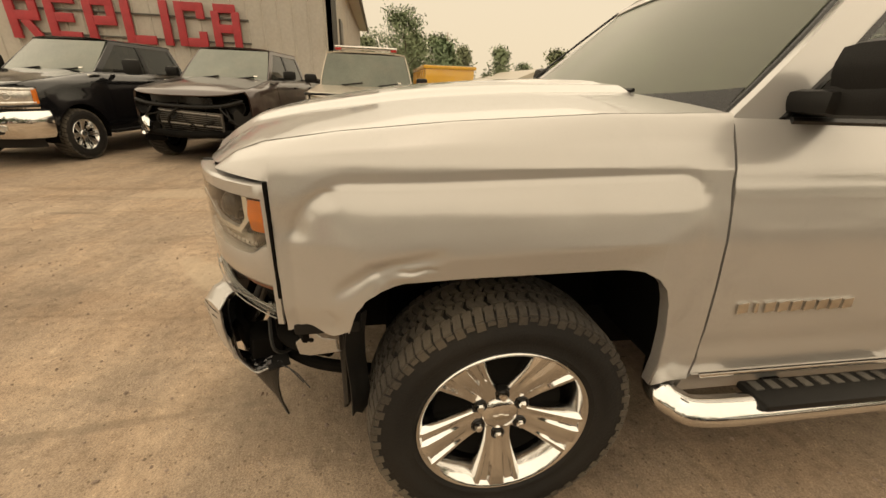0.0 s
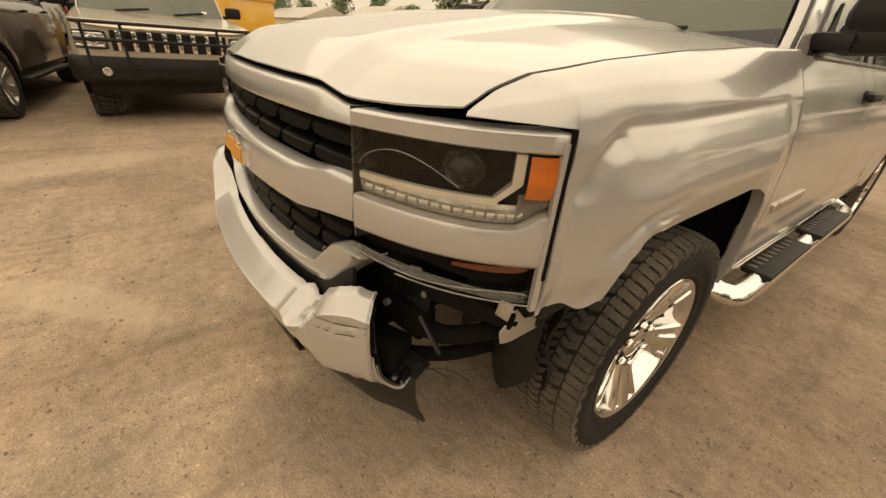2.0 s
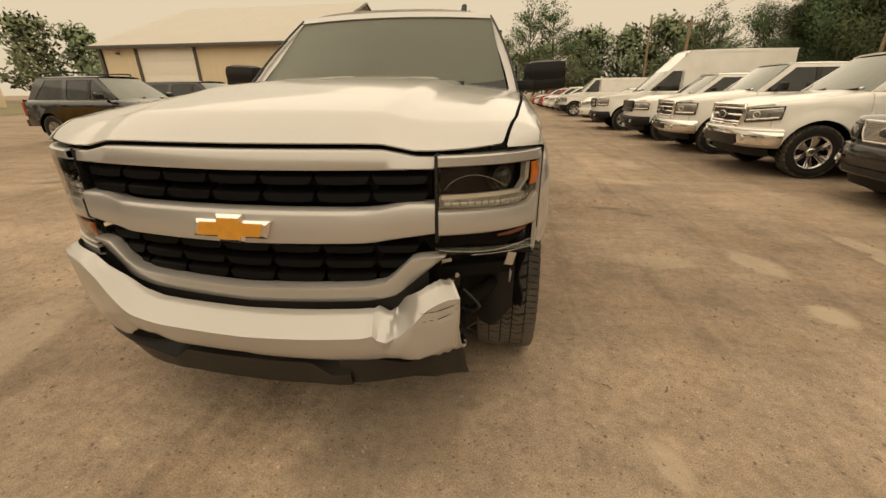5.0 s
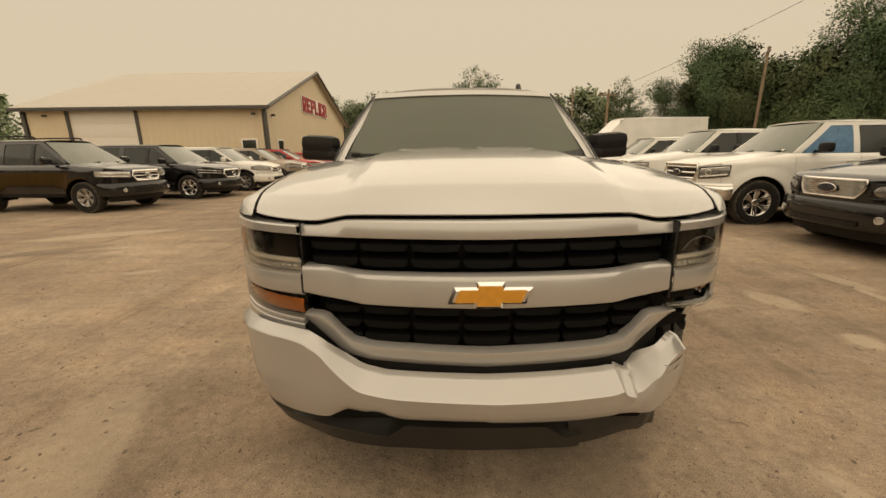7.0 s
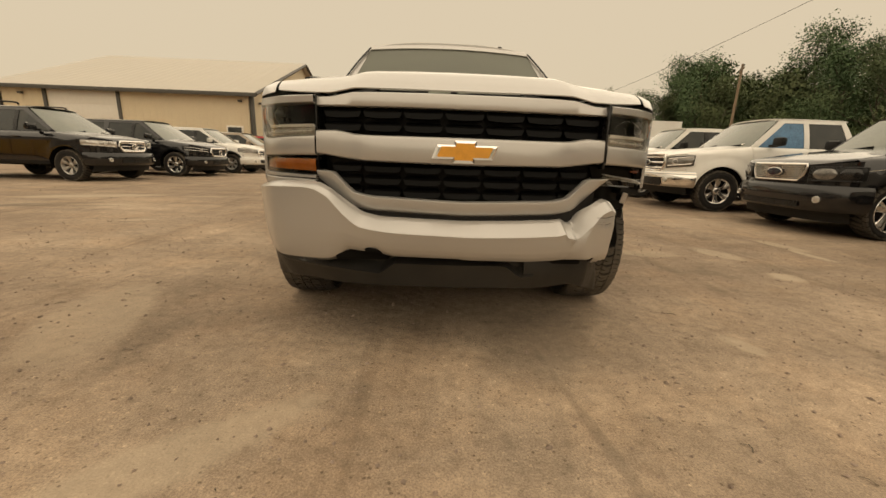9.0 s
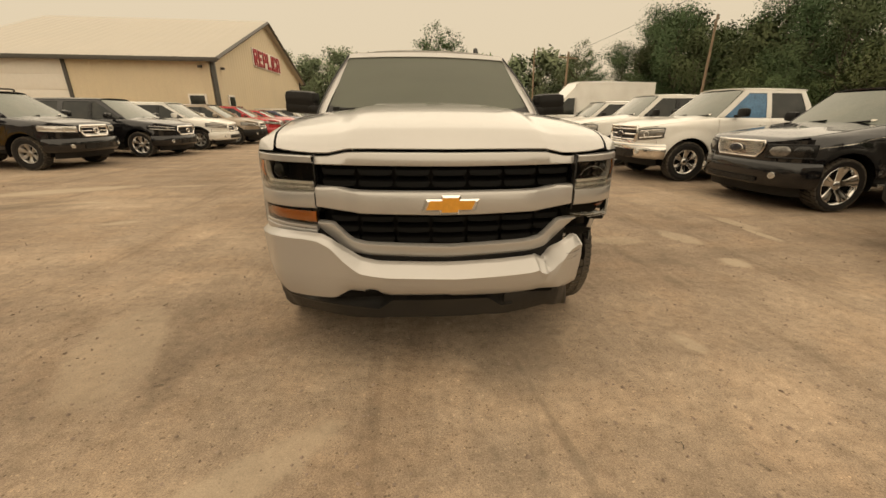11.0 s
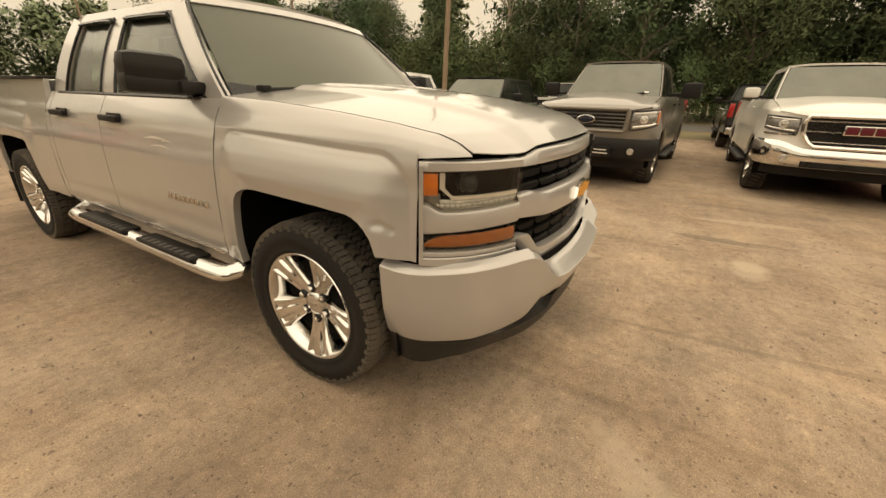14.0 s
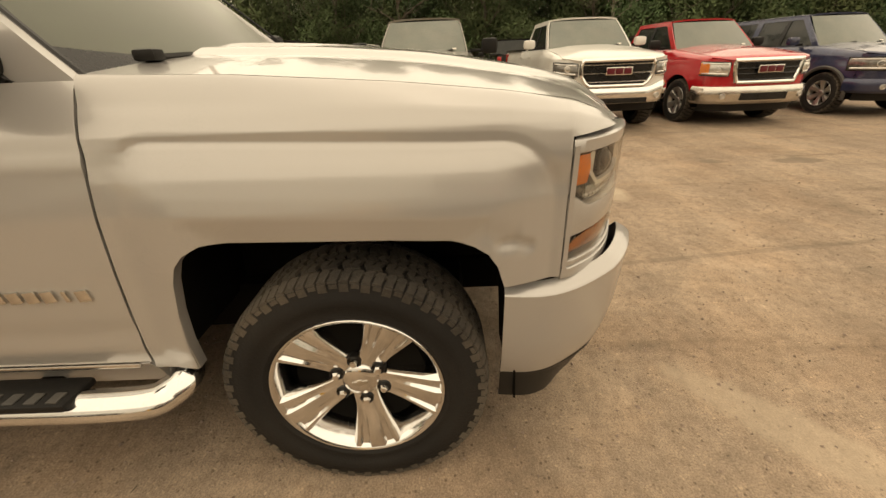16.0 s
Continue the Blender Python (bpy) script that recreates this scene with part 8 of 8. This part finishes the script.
T("lip_tail", sheet(tail, lin(0, 1, 31), lin(0, 1, 9), 0.006), LIP, "torn end of the air dam", lip)
T("tow_hook", tubed(spline([(-0.40, -0.90, 0.49), (-0.40, -0.96, 0.50), (-0.36, -0.97, 0.50), (-0.33, -0.95, 0.49)], 10), 0.012, 6), UNDER, "", lip)
for x in (-0.43, 0.43):
    T("tow_recess", boxed((x, -0.90, 0.475), (0.24, 0.04, 0.07), 0.02), UNDER, "", lip)

# torn plastic and brackets at the broken corner
TROUGH = spline([(-0.838, 0.705), (-0.850, 0.66), (-0.850, 0.58), (-0.838, 0.495), (-0.795, 0.440), (-0.755, 0.446), (-0.714, 0.455)], 40)
trough_end = lambda k: float(np.interp(k / 39, (0, 0.3, 0.6, 0.75, 0.9, 1), (0.690, 0.698, 0.708, 0.721, 0.705, 0.680)))  # noqa: E731


def trough(k, u, off):
    """Inside of the bumper's torn end: down the back of its face and along the curled floor."""
    k = int(k)
    y, z = TROUGH[k]
    x = 0.615 + (trough_end(k) - 0.615) * u
    q = np.interp(x, BP[90:, 0], BP[90:, 1]) - BP[-1][1] if x < BP[-1][0] else 0.0
    f = smooth(1.0, 0.55, k / 39)
    m = min(1, max(0, (k / 39 - 0.45) / 0.2))
    return (x, y + q * f + off * (1 - m), z + off * m + 0.004 * math.sin(20 * u + k * 0.3))


T("torn_bumper_liner", sheet(lambda u, k: trough(k, u, 0.010), lin(0, 0.985, 14), range(0, 36), 0.004, True), P_BLACK, "black inner face of the torn bumper end")
T("bumper_curl", sheet(lambda u, k: trough(k, u, 0.0), lin(0, 1, 14), range(14, 40), 0.003), SILVER, "curled lower edge of the torn bumper", bumper)
T("torn_edge", tubed([tuple(np.array(trough(k, 1.0, 0.004))) for k in range(16, 40, 2)], 0.0018, 5), STEEL, "bright torn edge", bumper)
box_ = T("bumper_bracket", boxed((0.61, -0.775, 0.50), (0.13, 0.10, 0.08), 0.012, pose(0, 0, 0, -8, 0, 24)), UNDER, "black bracket bolted inside the bumper")
T("bracket_flange", boxed((0.64, -0.735, 0.462), (0.16, 0.07, 0.008), 0.003, pose(0, 0, 0, 4, 8, 20)), BLACK_PLASTIC, "", box_)
T("bolt", tubed([(0.655, -0.765, 0.47), (0.665, -0.77, 0.485)], 0.010, 8), STEEL, "", box_)
T("mount_plate", boxed((0.60, -0.70, 0.645), (0.17, 0.012, 0.13), 0.006, pose(0, 0, 0, -6, 8, 12)), BLACK_PLASTIC, "black mounting plate with bolts")
for p in ((0.655, -0.712, 0.665), (0.630, -0.712, 0.640), (0.56, -0.722, 0.70)):
    T("bolt", tubed([p, (p[0] + 0.003, p[1] - 0.008, p[2])], 0.009, 10), DULL_CHROME)
T("bare_strip", boxed((0.62, -0.70, 0.735), (0.07, 0.008, 0.014), 0.002, pose(0, 0, 0, 0, -8, 20)), STEEL)


T("loose_wire", tubed(spline([(0.70, -0.71, 0.45), (0.73, -0.68, 0.462), (0.76, -0.64, 0.455), (0.79, -0.60, 0.42)], 12), 0.002, 5), CABLE)
T("loose_wire", tubed(spline([(0.69, -0.71, 0.46), (0.72, -0.67, 0.44), (0.74, -0.63, 0.40)], 12), 0.002, 5), CABLE)
T("loose_wire", tubed(spline([(0.70, -0.72, 0.64), (0.76, -0.70, 0.56), (0.70, -0.66, 0.52), (0.62, -0.62, 0.58)], 16), 0.006, 5), CABLE)
br = bmesh.new()
prism(br, [(0, 0), (0.092, 0.016), (0.080, 0.024), (0.078, 0.058), (0.038, 0.062), (0.006, 0.10), (-0.008, 0.098), (-0.012, 0.07), (-0.038, 0.045), (-0.03, 0.005)], 0.004, pose(0.868, -0.568, 0.612, 90, 0, 84))
bmesh.ops.bevel(br, geom=br.edges[:], offset=0.002, segments=1, affect="EDGES")
bk = T("bent_bracket", br, STEEL, "bent bare-metal bumper bracket")
T("bracket_hole", tubed([(0.862, -0.560, 0.668), (0.874, -0.561, 0.668)], 0.008, 10), UNDER, "", bk)
T("bent_bracket", boxed((0.865, -0.60, 0.72), (0.035, 0.006, 0.055), 0.002, pose(0, 0, 0, 8, 12, 20)), STEEL, "thin bent steel tab")
# mounts and hose painted near-black in place of the shade behind the bumper
T("bumper_mount", boxed((0.52, -0.72, 0.60), (0.34, 0.06, 0.09), 0.012, pose(0, 0, 0, 0, 6, 14)), UNDER, "bumper mounting arm, blackened as in shade")
T("bumper_mount", boxed((0.72, -0.64, 0.69), (0.34, 0.05, 0.05), 0.012, pose(0, 0, 0, 0, 3, 28)), UNDER, "lamp carrier, blackened as in shade")
T("intake_hose", tubed(spline([(0.50, -0.66, 0.66), (0.60, -0.70, 0.60), (0.72, -0.66, 0.57), (0.80, -0.52, 0.58)], 20), 0.026, 12), UNDER, "hose behind the torn bumper, blackened as in shade")
T("skid_tube", tubed(spline([(0.30, -0.80, 0.46), (0.50, -0.78, 0.44), (0.66, -0.62, 0.43), (0.72, -0.40, 0.42)], 20), 0.022, 10), UNDER)
for p in ((0.58, -0.74, 0.62), (0.67, -0.68, 0.68), (0.75, -0.60, 0.70)):
    T("bolt", tubed([p, (p[0] + 0.004, p[1] - 0.014, p[2])], 0.010, 6), STEEL)
T("torn_arch_liner", sheet(lambda u, v: (0.925 - 0.04 * u + 0.012 * math.sin(9 * v), -0.450 + 0.050 * u - 0.010 * v - 0.008 * math.sin(5 * v), 0.765 - 0.34 * v + 0.010 * math.sin(9 * u) * v), lin(0, 1, 7), lin(0, 1, 16), 0.006, True), BLACK_PLASTIC, "torn fender liner flap hanging down")
T("torn_arch_liner", sheet(lambda u, v: (0.58 + 0.31 * u, -0.46 + 0.03 * math.sin(6 * u), 0.40 + 0.37 * v + 0.06 * math.sin(7 * u) * (1 - v)), lin(0, 1, 12), lin(0, 1, 6), 0.006), BLACK_PLASTIC, "torn fender liner")
T("fender_bracket", boxed((0.90, -0.50, 0.755), (0.10, 0.17, 0.035), 0.01), BLACK_PLASTIC)
T("arch_liner_front", sheet(lambda u, v: (-0.62 - 0.33 * u, -0.50 + 0.02 * v, 0.30 + 0.48 * v), lin(0, 1, 4), lin(0, 1, 4), 0.006, True), UNDER)

# wheels
for s in (1, -1):
    for ya in (0.0, 3.62):
        wheel(truck, pose(s * (0.872), ya, 0.401, (180 if s > 0 else 188) + ya * 20, 0, 0 if s > 0 else 180), 0.412, 0.270, 0.275, 5, WHEEL_CHROME, True, 2)

# pale scuffs on the passenger's front door
for y0, y1, z, h in ((0.95, 1.20, 1.083, 0.012), (0.90, 1.02, 1.074, 0.007), (0.94, 1.14, 1.045, 0.007)):
    T("scuff", sheet(lambda u, v: (-(hero_x(y0 + (y1 - y0) * u, z) + 0.0075), y0 + (y1 - y0) * u, z + 0.010 * math.sin(3 * u) + (v - 0.5) * h * math.sin(math.pi * (0.06 + 0.88 * u))), lin(0, 1, 12), lin(0, 1, 3), 0.001, True), P_WHITE, "pale scuff in the paint")


# ---- vehicles parked across the lane ----
SUV = dict(bed=False, corner=0.19, hw=0.92, fo=0.90, wb=2.79, ro=0.95, hf=0.97, hr=1.08, belt=1.12, beltr=1.12, roof=1.74, roofw=0.60, wsy=0.32, wty=1.15, rty=3.35, rby=2.35, R=0.365, rim=0.225, tw=0.235,
           sill=0.42, bumper=None, grille=(0.42, 0.66, 0.90), lampz=(0.78, 0.88, 0.83, 0.95), bz=(0.34, 0.64), surround=CHROME, bars=3, roll=0.13, gsh=((0, 0.80), (0.5, 1.0), (1, 0.92)), lwrap=0.16)


def suv(name, label, colour, at, heading, **k):
    d = dict(SUV)
    d.update(bumper=colour, mirror=colour)
    d.update(k)
    return vehicle(name, label, "car", colour, at, heading, **d)


vehicle("pickup_truck", "grey-brown crew-cab pickup with dark grille bars and black bumper", "pickup truck", P_BROWN, (5.60, 0.0), RIGHT - 3, sf=0.5, hw=1.0, fo=0.92, hf=1.24, hr=1.37, belt=1.40, beltr=1.42, roof=2.03, wsy=0.5, wty=1.12,
        bumper=BLACK_PLASTIC, intake=(0.50, 0.16, 0.60), platex=0.30, sr=0.03, gsh=((0, 0.94), (0.15, 0.97), (1, 1.0)), grille=(0.60, 0.88, 1.20), bars=6, barc=GREY_PLASTIC, surround=P_BROWN, lampz=(0.90, 1.17, 0.97, 1.21), logo="oval", plate=True, amber=0.12, amberlow=False, tow=True, spokes=6, rimc=CHROME, bz=(0.44, 0.775), rim=0.26, R=0.41)
vehicle("pickup_truck", "white extended-cab pickup with chrome grille and red emblem", "pickup truck", P_WHITE, (6.22, -3.34), RIGHT, chin=CHROME, hw=1.02, sf=0.10, sr=0.034, gsh=((0, 0.74), (0.12, 0.86), (0.4, 0.97), (0.8, 1.0), (1, 0.94)), brise=0.10, intake=(0.55, 0.05, 0.35), mirror=P_WHITE, hf=1.24, hr=1.37, belt=1.40, beltr=1.42, roof=1.99, roofw=0.70, grille=(0.62, 0.79, 1.19), bars=3, logo="bars",
        lampz=(0.95, 1.15, 1.0, 1.18), bz=(0.50, 0.76), rimc=CHROME, spokes=5, lamp=LAMP_GREY)
vehicle("pickup_truck", "red pickup with chrome grille and a flat front tyre", "pickup truck", P_RED, (6.35, -5.98), RIGHT + 2, hf=1.16, hr=1.29, belt=1.31, roof=1.89, grille=(0.60, 0.76, 1.11), bars=4, barc=GLOSS_BLACK, logo="bars", gsh=((0, 0.86), (0.5, 0.95), (1, 1.0)), sr=0.034, lamp=LAMP,
        lampz=(0.86, 1.08, 0.88, 1.10), bz=(0.40, 0.70), bumper=DULL_CHROME, amber=0.34)
suv("suv", "dark blue full-size sport utility vehicle", P_BLUE, (6.7, -9.15), RIGHT + 4, hw=1.0, fo=0.98, wb=2.95, ro=1.1, hf=1.12, hr=1.24, belt=1.28, beltr=1.28, roof=1.93, roofw=0.68, wsy=0.5, wty=1.1, rty=3.8, rby=2.4, R=0.40, rim=0.24, tw=0.26,
    sill=0.5, grille=(0.55, 0.78, 1.06), lampz=(0.84, 1.06), bz=(0.44, 0.70), flare=GREY_PLASTIC, logo=None)
vehicle("pickup_truck", "black crew-cab pickup with chrome bar grille", "pickup truck", P_BLACK, (5.98, 3.22), RIGHT - 2, hw=0.98, fo=0.85, wb=3.5, ro=1.1, hf=1.02, hr=1.16, belt=1.22, roof=1.78, roofw=0.66, wsy=0.62, wty=1.2, rty=2.75, rby=2.95, beltr=1.25,
        bumper=P_BLACK, grille=(0.46, 0.74, 0.97), bars=9, sf=0.42, sr=0.016, barc=CHROME, surround=CHROME, gsh=((0, 0.80), (0.3, 0.93), (0.7, 1.0), (1, 0.99)), roll=0.17, intake=(0.5, 0.1, 0.3), lwrap=0.05, lampz=(0.75, 0.93, 0.765, 0.945), twin=True, lamp=GLOSS_BLACK, stripe=DULL_CHROME, board=DULL_CHROME, logo="oval", R=0.385, rim=0.275, spokes=5, rimc=WHEEL_CHROME, bz=(0.34, 0.70), corner=0.14, scr=SCREEN_GLASS)
vehicle("pickup_truck", "white pickup with blue film over its side window", "pickup truck", P_WHITE, (5.65, 6.0), RIGHT - 3, hw=1.0, hf=1.12, hr=1.24, belt=1.29, roof=1.90, grille=(0.58, 0.78, 1.10), bars=3, logo="oval",
        bz=(0.46, 0.76), topband=P_WHITE, intake=(0.62, 0.05, 0.60), film=True, lampz=(0.84, 1.04, 0.90, 1.09), gsh=((0, 0.92), (0.5, 1.0), (1, 0.98)), sr=0.03, R=0.41, rimc=CHROME)
vehicle("pickup_truck", "pale pickup with four-bar chrome grille", "pickup truck", P_WHITE, (5.55, 8.7), RIGHT - 3, hf=1.14, hr=1.26, belt=1.30, roof=1.90, grille=(0.6, 0.76, 1.12), bars=4, logo="oval", lampz=(0.84, 1.08), bz=(0.44, 0.72))
vehicle("pickup_truck", "white pickup with blacked-out grille and bumper", "pickup truck", P_WHITE, (5.4, 11.3), RIGHT - 3, hf=1.10, hr=1.20, belt=1.24, roof=1.80, grille=(0.6, 0.80, 1.06), bars=2, barc=GLOSS_BLACK, surround=GLOSS_BLACK, bumper=BLACK_PLASTIC, lampz=(0.84, 1.02))
vehicle("cargo_van", "white high-roof cargo van with black bumper", "van", P_WHITE, (5.1, 14.6), RIGHT - 3, bed=False, boxy=True, roll=0.03, hw=1.01, fo=1.0, wb=3.7, ro=1.4, hf=1.14, hr=1.22, belt=1.34, beltr=1.34, roof=2.66, roofw=0.80, wtop=1.98, wsy=0.55, wty=1.85, rty=4.95, rby=1.9,
        doors=1, grille=(0.5, 0.82, 1.08), lampz=(0.86, 1.08), bumper=BLACK_PLASTIC, surround=GLOSS_BLACK, bars=2)
suv("car", "white compact hatchback between the vans", P_WHITE, (5.2, 18.6), RIGHT - 4, hw=0.86, hf=0.88, belt=1.0, beltr=1.0, roof=1.5, wb=2.65)
vehicle("cargo_van", "white panel van with dark grille", "van", P_WHITE, (4.75, 23.8), RIGHT - 4, bed=False, boxy=True, roll=0.03, hw=0.99, fo=0.85, wb=3.5, ro=1.3, hf=1.10, hr=1.18, belt=1.32, beltr=1.32, roof=2.08, roofw=0.80, wsy=0.35, wty=0.95, rty=4.6, rby=1.5,
        doors=1, grille=(0.5, 0.76, 1.02), lampz=(0.80, 1.02), bumper=BLACK_PLASTIC, bars=2)
for i, (c, lab) in enumerate(((P_GREY, "grey sport utility vehicle"), (P_WHITE, "white sport utility vehicle"), (P_WHITE, "white crossover"), (P_RED, "red crossover"), (P_WHITE, "white pickup-sized sport utility vehicle"), (P_RED, "red sport utility vehicle"))):
    suv("car", lab + " parked in the far row", c, (5.0 - 0.15 * i, 27.5 + 3.0 * i), RIGHT - 5, roof=1.62 + 0.06 * (i % 3))

# second row behind them
vehicle("pickup_truck", "black pickup with tow mirrors seen from behind", "pickup truck", P_BLACK, (17.0, -3.2), LEFT, roof=1.90)
vehicle("pickup_truck", "white pickup parked in the back row", "pickup truck", P_WHITE, (16.2, 2.6), LEFT, roof=1.88)
vehicle("pickup_truck", "dark pickup parked in the back row", "pickup truck", P_GREY, (16.0, 6.8), LEFT, roof=1.88)
vehicle("pickup_truck", "dark red pickup parked in the back row", "pickup truck", P_MAROON, (16.0, -8.4), LEFT, roof=1.88)

# row in front of the workshop
suv("suv", "black boxy sport utility vehicle with roof rails", P_BLACK, (-8.9, 8.25), LEFT - 5, hw=0.94, hf=1.06, hr=1.13, belt=1.18, beltr=1.18, roof=1.80, R=0.385, rim=0.22, sill=0.48, rack=True, lamp=LAMP, lampz=(0.84, 1.0, 0.88, 1.02), grille=(0.40, 0.76, 1.0), bz=(0.40, 0.72), logo="ring", corner=0.15, surround=CHROME)
suv("suv", "black crossover with a dented front", P_BLACK, (-8.25, 11.2), LEFT - 3, hw=0.96, roof=1.74, logo="ring", lamp=LENS_DARK, barc=GLOSS_BLACK, R=0.38, rim=0.25, rimc=WHEEL_CHROME)
suv("car", "white crossover with black lower bumper", P_WHITE, (-7.9, 13.9), LEFT, logo="ring", roof=1.70, flare=BLACK_PLASTIC)
suv("car", "bronze crossover with dark glass", P_TAN, (-7.65, 16.5), LEFT, roof=1.68, bumper=BLACK_PLASTIC)
suv("car", "bright red crossover with chrome grille", P_RED, (-7.6, 19.3), LEFT + 2, roof=1.66)
suv("car", "red low sedan with sloping hood", P_RED, (-7.4, 21.9), LEFT + 2, roof=1.5, belt=1.02, beltr=1.02, hf=0.9)
suv("car", "dark blue low sedan with sloping hood", P_BLUE, (-7.3, 24.5), LEFT + 2, roof=1.5, belt=1.02, beltr=1.02, hf=0.9)
suv("car", "pale gold crossover before the workshop", P_PALE, (-7.2, 27.2), LEFT + 2, roof=1.66)
suv("minivan", "dark grey minivan facing up the lane", P_GREY, (-4.95, 21.5), 0, hw=0.98, fo=0.9, wb=3.07, ro=1.0, roof=1.74, wsy=0.15, wty=1.0, rty=3.7, rby=2.2, hf=0.95, surround=CHROME)
vehicle("pickup_truck", "white pickup seen from behind", "pickup truck", P_WHITE, (-3.4, 36), 180, roof=1.9)
vehicle("pickup_truck", "black heavy pickup facing up the lane", "pickup truck", P_BLACK, (-1.1, 23.2), 0, roof=1.92)
vehicle("pickup_truck", "white pickup with chrome front facing up the lane", "pickup truck", P_WHITE, (0.25, 13.8), 0, roof=1.9, bars=3)
suv("car", "white crossover at the far end of the lane", P_WHITE, (-7.0, 42), 10)
suv("car", "grey crossover at the far end of the lane", P_GREY, (-9.5, 36), 10)
suv("car", "white crossover in the line before the workshop", P_WHITE, (-13.5, 15.5), LEFT, rack=True)
suv("car", "pale crossover in the line before the workshop", P_PALE, (-13.6, 18.5), LEFT, rack=True)

# trucks in front of the sign building
vehicle("pickup_truck", "black heavy-duty pickup with chrome bumper and dual rear wheels", "pickup truck", P_BLACK, (-5.75, -6.15), LEFT - 9, hw=1.0, fo=1.0, wb=4.2, ro=1.3, hf=1.16, hr=1.30, belt=1.36, beltr=1.42, roof=1.95, wsy=0.7, wty=1.35, rty=3.0, rby=3.2,
        grille=(0.58, 0.80, 1.14), bars=5, sf=0.5, lampz=(0.86, 1.13, 0.88, 1.12), lamp=LAMP, rim=0.24, R=0.40, spokes=8, rimc=WHEEL_CHROME, bz=(0.42, 0.76), brise=0.05, intake=(0.70, 0.20, 0.62), amber=0.12, chin=CHROME, badge=True, tow=True, roll=0.14)
vehicle("pickup_truck", "dark brown pickup with its front end stripped off", "pickup truck", P_MAROON, (-6.05, -3.35), LEFT - 6, hw=1.0, fo=0.85, wb=3.8, ro=1.2, hf=1.14, hr=1.27, belt=1.33, beltr=1.38, roof=1.93, wsy=0.65, wty=1.3, rty=2.9, rby=3.1, damaged=True, R=0.40, badge=True, roll=0.13)
suv("suv", "tan boxy off-road vehicle with a tubular brush guard", P_PALE, (-6.0, -0.62), LEFT, hw=1.02, fo=0.80, wb=3.1, ro=0.9, hf=1.18, hr=1.20, belt=1.30, beltr=1.30, roof=1.95, roofw=0.78, wsy=0.75, wty=1.0, rty=3.8, rby=2.6, R=0.44, rim=0.22, tw=0.32,
    sill=0.58, bumper=BLACK_PLASTIC, grille=(0.62, 0.86, 1.08), bars=0, surround=None, logo="slots", lampz=(0.88, 1.06), bz=(0.50, 0.80), brush=True, lightbar=True, corner=0.05, roll=0.03, lwrap=0.0, gsh=((0, 1), (1, 1)), mirror=BLACK_PLASTIC)
# far cars across the field
for c, x, y, h, lab in ((P_YELLOW, -46, 18, 30, "yellow sports coupe on the field"), (P_PURPLE, -44, 23, 100, "purple convertible on the field"), (P_GREY, -50, 22, 60, "dark pickup on the field"), (P_WHITE, -40, 12, 80, "white van-like car at the field edge"), (P_BLACK, -54, 16, 40, "black car on the field"),
                        (P_WHITE, -30, 4.8, 80, "white car beyond the dumpster"), (P_GREY, -32, 7.5, 80, "grey car beyond the dumpster"), (P_WHITE, -33, 10.5, 80, "pale car beyond the dumpster")):
    low = c in (P_YELLOW, P_PURPLE)
    suv("car", lab, c, (x, y), h, roof=1.3 if low else 1.7, belt=0.95 if low else 1.12, beltr=0.95 if low else 1.12, hf=0.8 if low else 0.98)
